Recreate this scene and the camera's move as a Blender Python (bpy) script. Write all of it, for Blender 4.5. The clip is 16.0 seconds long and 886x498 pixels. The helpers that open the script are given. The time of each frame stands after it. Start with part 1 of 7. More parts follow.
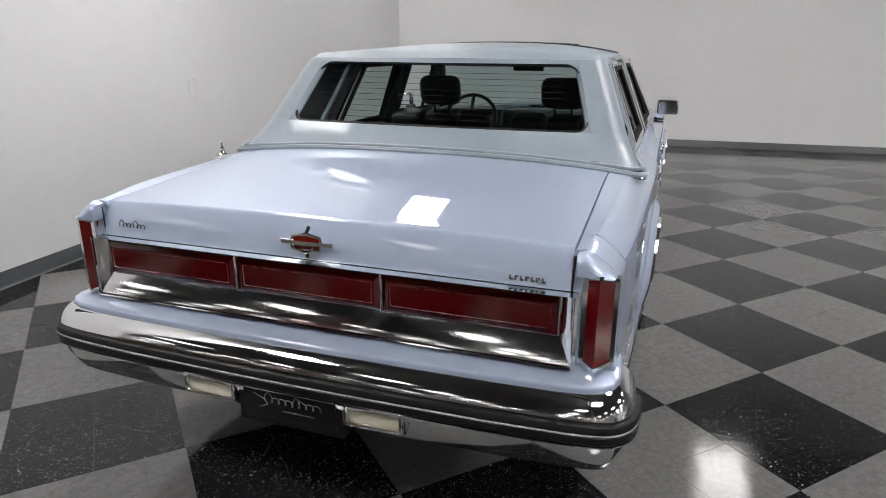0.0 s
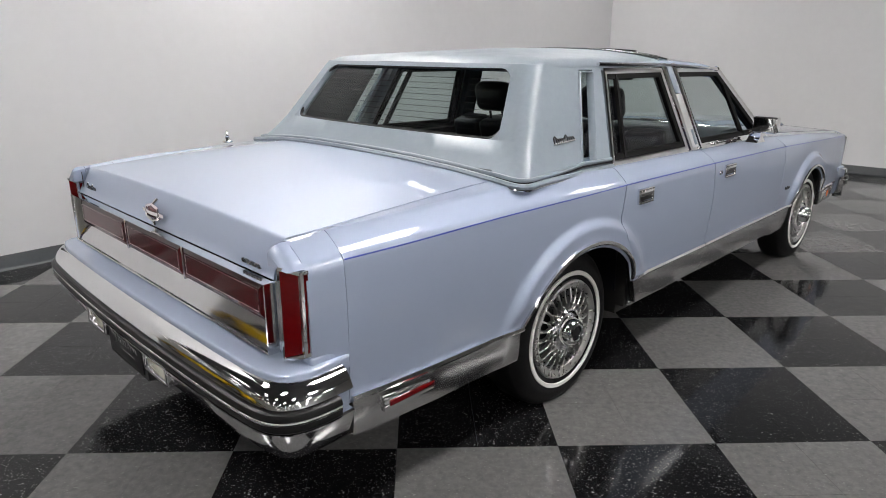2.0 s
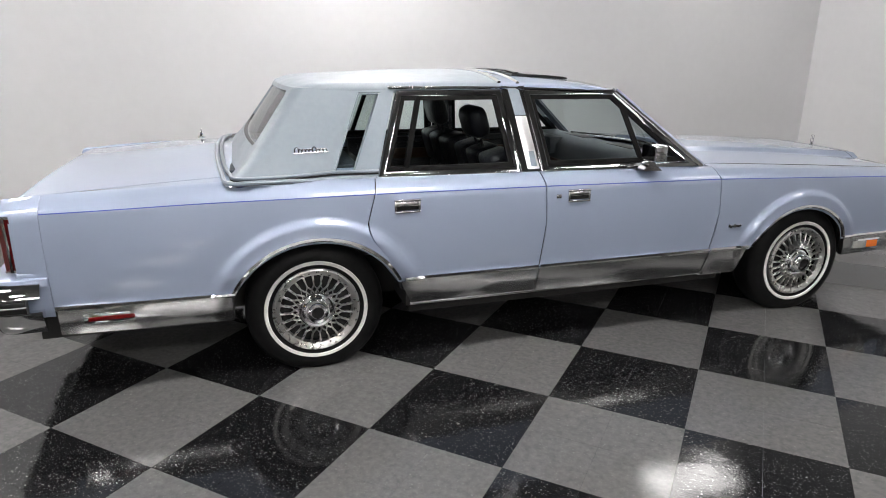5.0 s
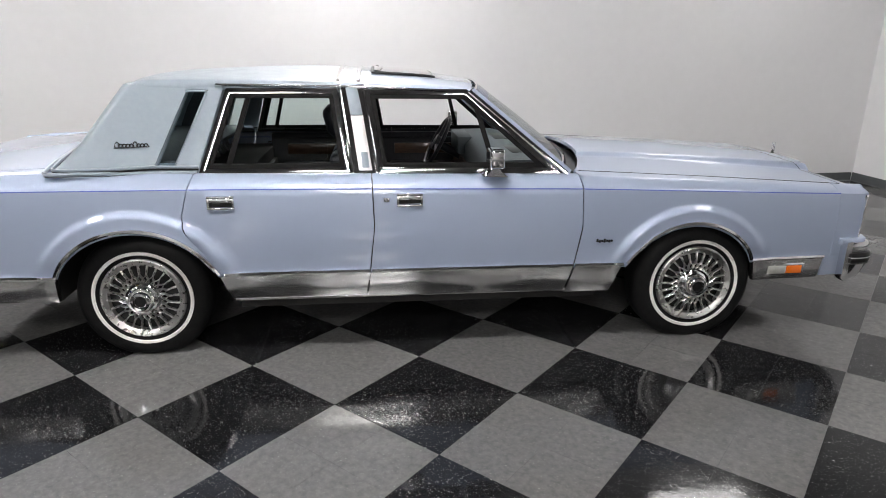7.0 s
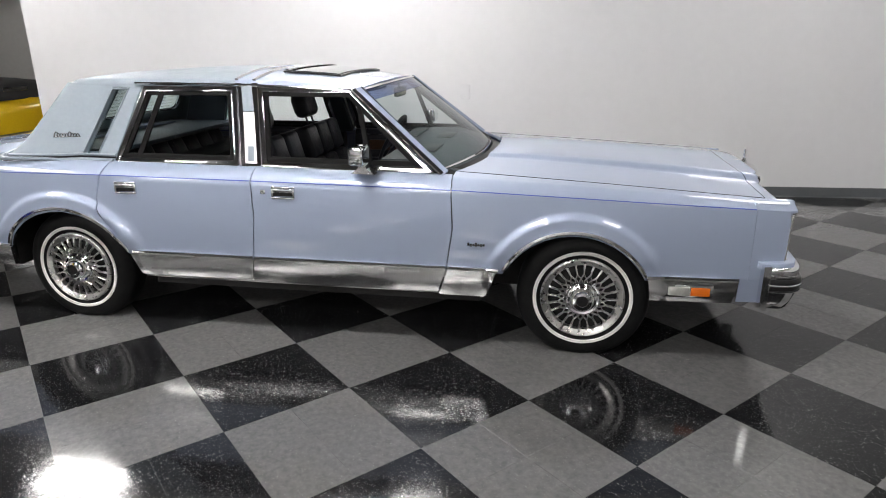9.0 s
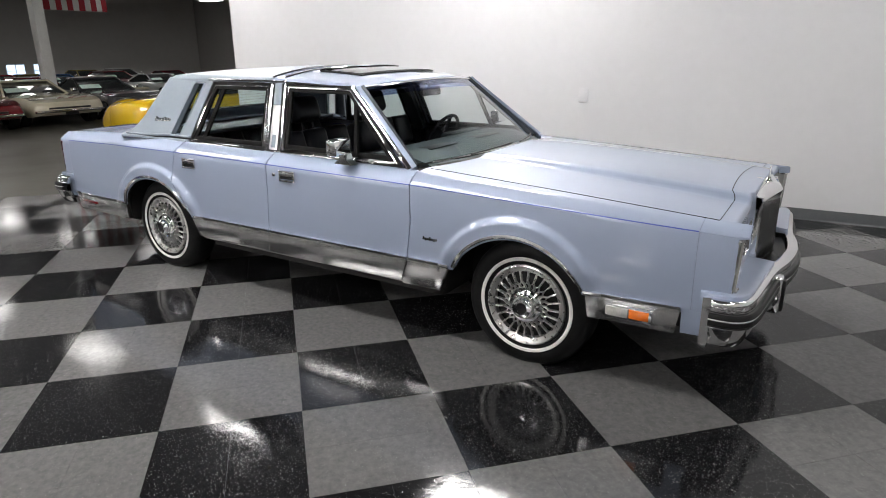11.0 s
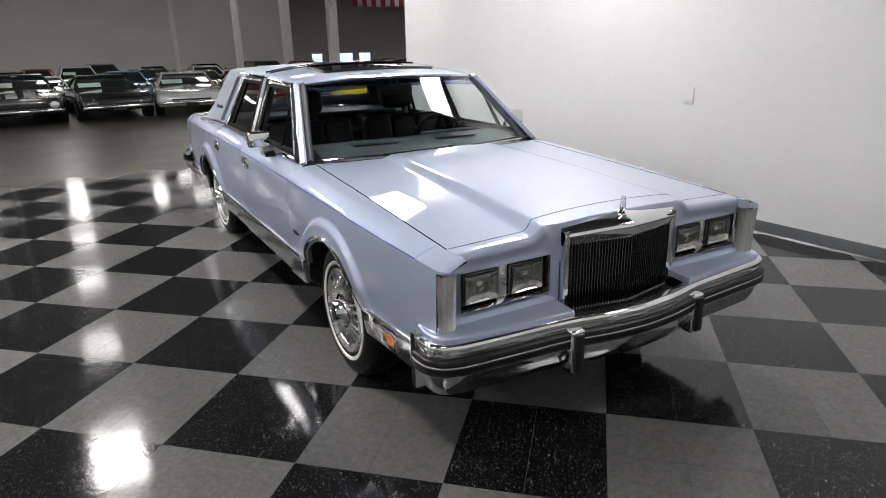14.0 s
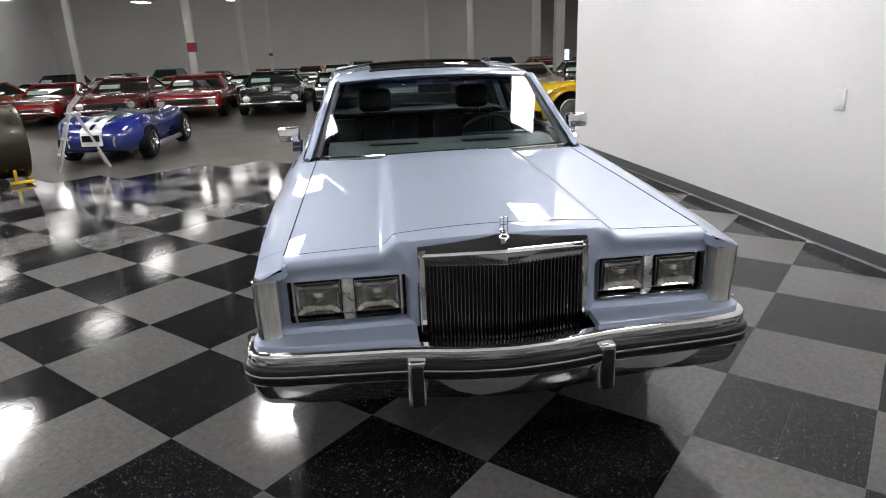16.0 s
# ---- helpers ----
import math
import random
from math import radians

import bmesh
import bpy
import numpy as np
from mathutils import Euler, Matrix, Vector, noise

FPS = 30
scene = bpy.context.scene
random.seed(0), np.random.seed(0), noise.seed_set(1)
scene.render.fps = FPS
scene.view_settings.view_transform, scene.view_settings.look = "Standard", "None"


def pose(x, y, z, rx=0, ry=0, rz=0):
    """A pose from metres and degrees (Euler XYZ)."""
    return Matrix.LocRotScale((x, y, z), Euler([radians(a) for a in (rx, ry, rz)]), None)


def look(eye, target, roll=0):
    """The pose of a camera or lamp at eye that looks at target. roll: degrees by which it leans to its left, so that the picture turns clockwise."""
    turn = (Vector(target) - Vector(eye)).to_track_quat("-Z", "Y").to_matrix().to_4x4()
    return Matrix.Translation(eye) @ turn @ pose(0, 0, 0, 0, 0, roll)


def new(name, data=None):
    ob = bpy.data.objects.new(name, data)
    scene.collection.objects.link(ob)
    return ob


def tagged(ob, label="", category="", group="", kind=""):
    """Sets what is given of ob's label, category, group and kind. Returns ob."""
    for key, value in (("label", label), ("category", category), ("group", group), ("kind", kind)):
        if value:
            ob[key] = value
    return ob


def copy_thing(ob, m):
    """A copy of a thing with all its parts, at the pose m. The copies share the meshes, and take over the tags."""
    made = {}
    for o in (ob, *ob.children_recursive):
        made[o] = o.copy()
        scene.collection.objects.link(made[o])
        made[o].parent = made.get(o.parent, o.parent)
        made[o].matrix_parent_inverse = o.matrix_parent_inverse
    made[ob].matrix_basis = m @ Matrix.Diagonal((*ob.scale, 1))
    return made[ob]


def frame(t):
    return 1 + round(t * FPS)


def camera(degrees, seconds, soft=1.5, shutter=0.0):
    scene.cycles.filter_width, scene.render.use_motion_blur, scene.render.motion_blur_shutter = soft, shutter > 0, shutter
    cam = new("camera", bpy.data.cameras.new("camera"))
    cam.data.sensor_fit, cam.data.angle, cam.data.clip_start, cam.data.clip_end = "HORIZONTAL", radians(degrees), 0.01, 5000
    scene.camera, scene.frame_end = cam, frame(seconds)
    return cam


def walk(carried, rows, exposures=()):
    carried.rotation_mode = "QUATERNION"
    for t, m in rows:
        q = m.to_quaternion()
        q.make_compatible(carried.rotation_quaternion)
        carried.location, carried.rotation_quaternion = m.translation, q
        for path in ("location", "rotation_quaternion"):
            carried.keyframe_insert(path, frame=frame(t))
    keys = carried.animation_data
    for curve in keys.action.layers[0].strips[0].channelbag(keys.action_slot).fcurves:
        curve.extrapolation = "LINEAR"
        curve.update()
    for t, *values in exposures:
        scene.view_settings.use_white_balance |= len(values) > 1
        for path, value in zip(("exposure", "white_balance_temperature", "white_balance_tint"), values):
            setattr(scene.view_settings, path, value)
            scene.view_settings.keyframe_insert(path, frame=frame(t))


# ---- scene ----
cam = camera(69.6, 16.0, 0.95)
PATH = [
    (0, (-2.826, -0.968, 1.443), (-1.026, -0.345, 0.833), 0.2),
    (0.5, (-2.705, -1.298, 1.436), (-1.02, -0.408, 0.83), 0.4),
    (1, (-2.52, -1.639, 1.427), (-0.949, -0.557, 0.824), 0.4),
    (1.5, (-2.305, -1.959, 1.422), (-0.818, -0.763, 0.823), 0.3),
    (2, (-2.094, -2.24, 1.418), (-0.73, -0.898, 0.835), 0.4),
    (2.5, (-1.861, -2.5, 1.416), (-0.626, -1.038, 0.834), 0.4),
    (3, (-1.657, -2.85, 1.454), (-0.518, -1.312, 0.872), 0.2),
    (3.2, (-1.542, -3.002, 1.468), (-0.465, -1.42, 0.887), 0.0),
    (5.3, (0.003, -3.953, 1.547), (0.509, -2.109, 0.961), 0.6),
    (5.5, (0.184, -3.989, 1.552), (0.654, -2.136, 0.963), 0.7),
    (6, (0.608, -4.061, 1.563), (0.988, -2.191, 0.966), 0.6),
    (6.5, (0.941, -4.088, 1.569), (1.222, -2.202, 0.966), 0.5),
    (7, (1.243, -4.09, 1.581), (1.439, -2.195, 0.972), 0.4),
    (7.5, (1.602, -4.086, 1.585), (1.727, -2.185, 0.977), 0.3),
    (8, (2.007, -4.087, 1.581), (2.012, -2.182, 0.971), -0.1),
    (8.5, (2.417, -4.071, 1.587), (2.244, -2.176, 0.973), -0.4),
    (9, (2.821, -4.056, 1.584), (2.48, -2.183, 0.97), -0.5),
    (9.2, (2.985, -4.039, 1.584), (2.555, -2.184, 0.972), -0.7),
    (11.3, (4.438, -3.56, 1.569), (3.342, -1.999, 0.967), -0.5),
    (11.5, (4.574, -3.479, 1.571), (3.433, -1.951, 0.968), -0.5),
    (12, (4.894, -3.248, 1.576), (3.653, -1.802, 0.968), -0.5),
    (12.5, (5.211, -2.939, 1.596), (3.829, -1.631, 0.978), -0.7),
    (13, (5.452, -2.611, 1.599), (3.956, -1.435, 0.982), -0.9),
    (13.5, (5.626, -2.287, 1.598), (4.053, -1.215, 0.984), -0.8),
    (14, (5.787, -1.947, 1.601), (4.139, -1.0, 0.979), -1.1),
    (14.5, (5.927, -1.579, 1.597), (4.195, -0.796, 0.976), -1.4),
    (15, (6.028, -1.205, 1.592), (4.221, -0.612, 0.972), -1.7),
    (15.5, (6.077, -0.852, 1.566), (4.215, -0.447, 0.96), -1.6),
    (16, (6.098, -0.474, 1.575), (4.207, -0.258, 0.961), -2.2),
]
walk(cam, [(t, look(eye, target, roll)) for t, eye, target, roll in PATH],
     [(0.0, 0.04), (3.0, 0.06), (5.5, 0.28), (7.5, 0.34), (9.0, 0.38), (13.0, 0.30), (16.0, 0.40)])

# ---------------------------------------------------------------- light
world = bpy.data.worlds.new("hall_air")
world.use_nodes = True
scene.world = world
world.node_tree.nodes["Background"].inputs[0].default_value = (0.55, 0.58, 0.62, 1)
world.node_tree.nodes["Background"].inputs[1].default_value = 0.02

LAMP_POWER = 50.0        # radiance of a panel over the bay
NOSE_POWER = 16.0        # radiance of the panels at the end of the bay, set weaker
HALL_POWER = 6.8         # radiance of a panel in the hall
FAR_FILL = 30.0         # radiance of the high panels added to brighten the hall's end wall
LAMP_Z = 4.0
scene.view_settings.exposure = 0.0


# ---------------------------------------------------------------- materials
def rgb(c):
    return (c[0], c[1], c[2], 1.0)


def mat(name, color, rough=0.5, metal=0.0, coat=0.0, coat_rough=0.03, spec=0.5, mix=None, scale=8.0, detail=4.0,
        bump=0.0, bump_scale=60.0, rough_var=0.0, stretch=(1, 1, 1), island=0.0, emit=0.0):
    """A principled material: two-scale colour variation, roughness variation and fine relief."""
    m = bpy.data.materials.new(name)
    m.use_nodes = True
    nt = m.node_tree
    b = nt.nodes["Principled BSDF"]
    b.inputs["Base Color"].default_value = rgb(color)
    b.inputs["Roughness"].default_value = rough
    b.inputs["Metallic"].default_value = metal
    b.inputs["Coat Weight"].default_value = coat
    b.inputs["Coat Roughness"].default_value = coat_rough
    b.inputs["Specular IOR Level"].default_value = spec
    if emit:
        b.inputs["Emission Color"].default_value = rgb(color)
        b.inputs["Emission Strength"].default_value = emit
    tc = nt.nodes.new("ShaderNodeTexCoord")
    mp = nt.nodes.new("ShaderNodeMapping")
    mp.inputs["Scale"].default_value = stretch
    nt.links.new(tc.outputs["Object"], mp.inputs["Vector"])
    if mix is not None:
        n1 = nt.nodes.new("ShaderNodeTexNoise")
        n1.inputs["Scale"].default_value = scale
        n1.inputs["Detail"].default_value = detail
        n1.inputs["Roughness"].default_value = 0.6
        nt.links.new(mp.outputs[0], n1.inputs["Vector"])
        n2 = nt.nodes.new("ShaderNodeTexNoise")
        n2.inputs["Scale"].default_value = scale * 9.0
        n2.inputs["Detail"].default_value = 2.0
        nt.links.new(mp.outputs[0], n2.inputs["Vector"])
        ad = nt.nodes.new("ShaderNodeMath")
        ad.operation = "MULTIPLY_ADD"
        ad.inputs[1].default_value = 0.4
        nt.links.new(n2.outputs["Fac"], ad.inputs[0])
        sc = nt.nodes.new("ShaderNodeMath")
        sc.operation = "MULTIPLY"
        sc.inputs[1].default_value = 0.6
        nt.links.new(n1.outputs["Fac"], sc.inputs[0])
        nt.links.new(sc.outputs[0], ad.inputs[2])
        rp = nt.nodes.new("ShaderNodeMapRange")
        rp.inputs["From Min"].default_value = 0.35
        rp.inputs["From Max"].default_value = 0.65
        nt.links.new(ad.outputs[0], rp.inputs["Value"])
        cm = nt.nodes.new("ShaderNodeMix")
        cm.data_type = "RGBA"
        cm.inputs["A"].default_value = rgb(color)
        cm.inputs["B"].default_value = rgb(mix)
        nt.links.new(rp.outputs[0], cm.inputs["Factor"])
        nt.links.new(cm.outputs["Result"], b.inputs["Base Color"])
    if rough_var:
        n3 = nt.nodes.new("ShaderNodeTexNoise")
        n3.inputs["Scale"].default_value = scale * 1.7
        n3.inputs["Detail"].default_value = 5.0
        nt.links.new(mp.outputs[0], n3.inputs["Vector"])
        r2 = nt.nodes.new("ShaderNodeMapRange")
        r2.inputs["From Min"].default_value = 0.3
        r2.inputs["From Max"].default_value = 0.7
        r2.inputs["To Min"].default_value = max(0.0, rough - rough_var)
        r2.inputs["To Max"].default_value = min(1.0, rough + rough_var)
        nt.links.new(n3.outputs["Fac"], r2.inputs["Value"])
        nt.links.new(r2.outputs[0], b.inputs["Roughness"])
    if bump:
        n4 = nt.nodes.new("ShaderNodeTexNoise")
        n4.inputs["Scale"].default_value = bump_scale
        n4.inputs["Detail"].default_value = 3.0
        nt.links.new(mp.outputs[0], n4.inputs["Vector"])
        bp = nt.nodes.new("ShaderNodeBump")
        bp.inputs["Strength"].default_value = bump
        bp.inputs["Distance"].default_value = 0.004
        nt.links.new(n4.outputs["Fac"], bp.inputs["Height"])
        nt.links.new(bp.outputs[0], b.inputs["Normal"])
    return m


def tile_mat(name, base, base2, fleck, fleck_amount, rough):
    """Waxed vinyl composition tile: mottled base, flecks of two sizes, a thin polish with scuffs."""
    m = bpy.data.materials.new(name)
    m.use_nodes = True
    nt = m.node_tree
    b = nt.nodes["Principled BSDF"]
    tc = nt.nodes.new("ShaderNodeTexCoord")
    oi = nt.nodes.new("ShaderNodeObjectInfo")
    off = nt.nodes.new("ShaderNodeVectorMath")
    off.operation = "MULTIPLY_ADD"
    off.inputs[1].default_value = (37, 53, 11)
    nt.links.new(oi.outputs["Random"], off.inputs[0])
    nt.links.new(tc.outputs["Object"], off.inputs[2])
    n = nt.nodes.new("ShaderNodeTexNoise")
    n.inputs["Scale"].default_value = 38
    n.inputs["Detail"].default_value = 9
    n.inputs["Roughness"].default_value = 0.68
    nt.links.new(off.outputs[0], n.inputs["Vector"])
    mr = nt.nodes.new("ShaderNodeMapRange")
    mr.inputs["From Min"].default_value, mr.inputs["From Max"].default_value = 0.3, 0.7
    nt.links.new(n.outputs["Fac"], mr.inputs["Value"])
    c1 = nt.nodes.new("ShaderNodeMix")
    c1.data_type = "RGBA"
    c1.inputs["A"].default_value, c1.inputs["B"].default_value = rgb(base), rgb(base2)
    nt.links.new(mr.outputs[0], c1.inputs["Factor"])
    last = c1.outputs["Result"]
    for sc, th in ((26, 0.12), (54, 0.16), (100, 0.20)):
        v = nt.nodes.new("ShaderNodeTexVoronoi")
        v.inputs["Scale"].default_value = sc
        v.inputs["Randomness"].default_value = 1.0
        st = nt.nodes.new("ShaderNodeMapping")
        st.inputs["Scale"].default_value = (1.0, 2.1, 1.0)
        st.inputs["Rotation"].default_value = (0, 0, sc)
        nt.links.new(off.outputs[0], st.inputs["Vector"])
        nt.links.new(st.outputs[0], v.inputs["Vector"])
        near = nt.nodes.new("ShaderNodeMath")
        near.operation = "LESS_THAN"
        near.inputs[1].default_value = th
        nt.links.new(v.outputs["Distance"], near.inputs[0])
        pick = nt.nodes.new("ShaderNodeSeparateColor")
        nt.links.new(v.outputs["Color"], pick.inputs[0])
        few = nt.nodes.new("ShaderNodeMath")
        few.operation = "LESS_THAN"
        few.inputs[1].default_value = fleck_amount
        nt.links.new(pick.outputs[0], few.inputs[0])
        both = nt.nodes.new("ShaderNodeMath")
        both.operation = "MULTIPLY"
        nt.links.new(near.outputs[0], both.inputs[0])
        nt.links.new(few.outputs[0], both.inputs[1])
        pale = nt.nodes.new("ShaderNodeMath")
        pale.operation = "POWER"
        pale.inputs[1].default_value = 1.6
        nt.links.new(pick.outputs[1], pale.inputs[0])
        dim = nt.nodes.new("ShaderNodeMath")
        dim.operation = "MULTIPLY"
        nt.links.new(both.outputs[0], dim.inputs[0])
        nt.links.new(pale.outputs[0], dim.inputs[1])
        c2 = nt.nodes.new("ShaderNodeMix")
        c2.data_type = "RGBA"
        c2.inputs["B"].default_value = rgb(fleck)
        nt.links.new(dim.outputs[0], c2.inputs["Factor"])
        nt.links.new(last, c2.inputs["A"])
        last = c2.outputs["Result"]
    vary = nt.nodes.new("ShaderNodeHueSaturation")
    vr = nt.nodes.new("ShaderNodeMapRange")
    vr.inputs["To Min"].default_value, vr.inputs["To Max"].default_value = 0.9, 1.1
    nt.links.new(oi.outputs["Random"], vr.inputs["Value"])
    nt.links.new(vr.outputs[0], vary.inputs["Value"])
    nt.links.new(last, vary.inputs["Color"])
    nt.links.new(vary.outputs[0], b.inputs["Base Color"])
    sn = nt.nodes.new("ShaderNodeTexNoise")
    sn.inputs["Scale"].default_value = 5
    sn.inputs["Detail"].default_value = 6
    nt.links.new(off.outputs[0], sn.inputs["Vector"])
    sr = nt.nodes.new("ShaderNodeMapRange")
    sr.inputs["From Min"].default_value, sr.inputs["From Max"].default_value = 0.3, 0.7
    sr.inputs["To Min"].default_value, sr.inputs["To Max"].default_value = rough - 0.025, rough + 0.03
    nt.links.new(sn.outputs["Fac"], sr.inputs["Value"])
    nt.links.new(sr.outputs[0], b.inputs["Roughness"])
    b.inputs["Specular IOR Level"].default_value = 0.25
    wave = nt.nodes.new("ShaderNodeTexNoise")
    wave.inputs["Scale"].default_value = 9
    wave.inputs["Detail"].default_value = 5
    wave.inputs["Roughness"].default_value = 0.62
    nt.links.new(off.outputs[0], wave.inputs["Vector"])
    bp = nt.nodes.new("ShaderNodeBump")
    bp.inputs["Strength"].default_value = 0.075
    bp.inputs["Distance"].default_value = 0.01
    nt.links.new(wave.outputs["Fac"], bp.inputs["Height"])
    nt.links.new(bp.outputs[0], b.inputs["Normal"])
    return m


def glass_mat(name, tint, rough=0.0, clear=0.8):
    """Thin window glass: sees straight through, mirrors by Fresnel."""
    m = bpy.data.materials.new(name)
    m.use_nodes = True
    nt = m.node_tree
    nt.nodes.remove(nt.nodes["Principled BSDF"])
    out = nt.nodes["Material Output"]
    tr = nt.nodes.new("ShaderNodeBsdfTransparent")
    tr.inputs["Color"].default_value = rgb(tint)
    gl = nt.nodes.new("ShaderNodeBsdfGlossy")
    gl.inputs["Roughness"].default_value = rough
    lw = nt.nodes.new("ShaderNodeLayerWeight")
    lw.inputs["Blend"].default_value = 0.5
    pw = nt.nodes.new("ShaderNodeMath")
    pw.operation = "POWER"
    pw.inputs[1].default_value = 5.0
    nt.links.new(lw.outputs["Facing"], pw.inputs[0])
    fr = nt.nodes.new("ShaderNodeMath")
    fr.operation = "MULTIPLY_ADD"
    fr.inputs[1].default_value, fr.inputs[2].default_value = 0.9, 0.045
    nt.links.new(pw.outputs[0], fr.inputs[0])
    mx = nt.nodes.new("ShaderNodeMixShader")
    nt.links.new(fr.outputs[0], mx.inputs["Fac"])
    nt.links.new(tr.outputs[0], mx.inputs[1])
    nt.links.new(gl.outputs[0], mx.inputs[2])
    nt.links.new(mx.outputs[0], out.inputs["Surface"])
    return m


M_WALL = mat("painted_drywall", (0.73, 0.73, 0.74), 0.55, mix=(0.70, 0.70, 0.71), scale=1.2, bump=0.15, bump_scale=180)
M_GREYWALL = mat("grey_warehouse_wall", (0.66, 0.645, 0.625), 0.7, mix=(0.61, 0.597, 0.578), scale=0.5, bump=0.1)
M_BASE = mat("charcoal_rubber_base", (0.05, 0.056, 0.06), 0.35, mix=(0.062, 0.068, 0.072), scale=6)
M_CONCRETE = mat("polished_concrete", (0.072, 0.069, 0.058), 0.34, mix=(0.057, 0.055, 0.046), scale=0.7, detail=8, rough_var=0.03, bump=0.05, bump_scale=20)
M_TILE_L = tile_mat("grey_vinyl_tile", (0.136, 0.135, 0.133), (0.086, 0.086, 0.086), (0.21, 0.21, 0.205), 0.45, 0.085)
M_TILE_D = tile_mat("black_vinyl_tile", (0.004, 0.004, 0.0045), (0.014, 0.014, 0.015), (0.50, 0.50, 0.49), 0.55, 0.085)
M_STEEL = mat("white_painted_steel", (0.72, 0.72, 0.70), 0.4, mix=(0.64, 0.64, 0.62), scale=3)
M_CEIL = mat("dark_deck", (0.16, 0.16, 0.165), 0.8, mix=(0.12, 0.12, 0.125), scale=1)
M_PANEL = mat("lamp_diffuser", (1.0, 0.97, 0.955), 0.5, emit=LAMP_POWER)
M_PANEL_NOSE = mat("nose_lamp_diffuser", (1.0, 0.97, 0.955), 0.5, emit=NOSE_POWER)
M_PANEL_HALL = mat("dim_lamp_diffuser", (1.0, 0.97, 0.95), 0.5, emit=HALL_POWER)
M_FILL_FAR = mat("far_fill_diffuser", (1.0, 0.97, 0.95), 0.5, emit=FAR_FILL)
M_CHROME = mat("chrome", (0.80, 0.80, 0.80), 0.075, metal=1.0, mix=(0.76, 0.76, 0.765), scale=4, rough_var=0.02)
M_PAINT = mat("ice_blue_metallic_paint", (0.340, 0.399, 0.526), 0.58, metal=0.44, coat=1.0, coat_rough=0.02, mix=(0.326, 0.378, 0.484), scale=900, detail=1)


# ---------------------------------------------------------------- mesh helpers
def finish(name, bm, material, parent=None, label="", smooth=False, kind="", category="", group="", loc=None):
    me = bpy.data.meshes.new(name)
    bmesh.ops.recalc_face_normals(bm, faces=bm.faces)
    bm.to_mesh(me)
    bm.free()
    for m in (material if isinstance(material, (list, tuple)) else [material]):
        me.materials.append(m)
    if smooth:
        me.shade_smooth()
        me.set_sharp_from_angle(angle=radians(smooth if smooth is not True else 32))
    ob = new(name, me)
    if parent is not None:
        ob.parent = parent
    if loc is not None:
        ob.location = loc
    return tagged(ob, label, category, group, kind)


def part(name, bm, material, parent, label="", smooth=30):
    return finish(name, bm, material, parent, label, smooth)


def empty(name, m, label, category, group="", kind=""):
    ob = new(name)
    ob.empty_display_size = 0.1
    ob.matrix_basis = m
    return tagged(ob, label, category, group, kind)


def box(bm, x0, x1, y0, y1, z0, z1, bevel=0.0, seg=2, m=None):
    vs = [bm.verts.new((x, y, z)) for x in (x0, x1) for y in (y0, y1) for z in (z0, z1)]
    idx = ((0, 1, 3, 2), (4, 6, 7, 5), (0, 4, 5, 1), (2, 3, 7, 6), (0, 2, 6, 4), (1, 5, 7, 3))
    fs = [bm.faces.new([vs[i] for i in f]) for f in idx]
    if bevel:
        es = list({e for f in fs for e in f.edges})
        r = bmesh.ops.bevel(bm, geom=es, offset=bevel, segments=seg, affect="EDGES", profile=0.5)
        vs = list({v for f in r["faces"] for v in f.verts} | {v for v in vs if v.is_valid})
    if m is not None:
        bmesh.ops.transform(bm, matrix=m, verts=[v for v in vs if v.is_valid])
    return vs


def boxm(*a, **k):
    bm = bmesh.new()
    box(bm, *a, **k)
    return bm


def ring_tube(bm, rings, cap=True, closed=True):
    """Joins rings of points (equal counts) into a skin."""
    rows = [[bm.verts.new(p) for p in r] for r in rings]
    n = len(rows[0])
    for a, b in zip(rows, rows[1:]):
        for i in range(n if closed else n - 1):
            j = (i + 1) % n
            try:
                bm.faces.new((a[i], a[j], b[j], b[i]))
            except ValueError:
                pass
    if cap:
        for r in (rows[0][::-1], rows[-1]):
            try:
                bm.faces.new(r)
            except ValueError:
                pass
    return rows


def cyl(bm, p0, p1, r0, r1=None, n=20, cap=True):
    p0, p1 = Vector(p0), Vector(p1)
    r1 = r0 if r1 is None else r1
    q = (p1 - p0).to_track_quat("Z", "Y")
    rings = []
    for p, r in ((p0, r0), (p1, r1)):
        rings.append([p + q @ Vector((r * math.cos(a), r * math.sin(a), 0)) for a in [2 * math.pi * i / n for i in range(n)]])
    return ring_tube(bm, rings, cap)


def lathe(bm, profile, n=40, axis="y", origin=(0, 0, 0)):
    """Spins (along, radius) pairs round an axis through origin."""
    rings = []
    for a, r in profile:
        ring = []
        for i in range(n):
            t = 2 * math.pi * i / n
            c, s = r * math.cos(t), r * math.sin(t)
            p = (c, a, s) if axis == "y" else ((a, c, s) if axis == "x" else (c, s, a))
            ring.append(Vector(p) + Vector(origin))
        rings.append(ring)
    return ring_tube(bm, rings, False)


def sweep(bm, path, section, up=(0, 0, 1), closed=False, cap=True):
    """Carries a 2D section (side, up) along a path of points."""
    path = [Vector(p) for p in path]
    rings = []
    for i, p in enumerate(path):
        a = path[(i - 1) % len(path)] if (i > 0 or closed) else p
        b = path[(i + 1) % len(path)] if (i < len(path) - 1 or closed) else p
        t = (b - a).normalized()
        side = t.cross(Vector(up)).normalized()
        u = side.cross(t).normalized()
        rings.append([p + side * s + u * h for s, h in section])
    if closed:
        rings.append(rings[0])
    return ring_tube(bm, rings, cap and not closed)


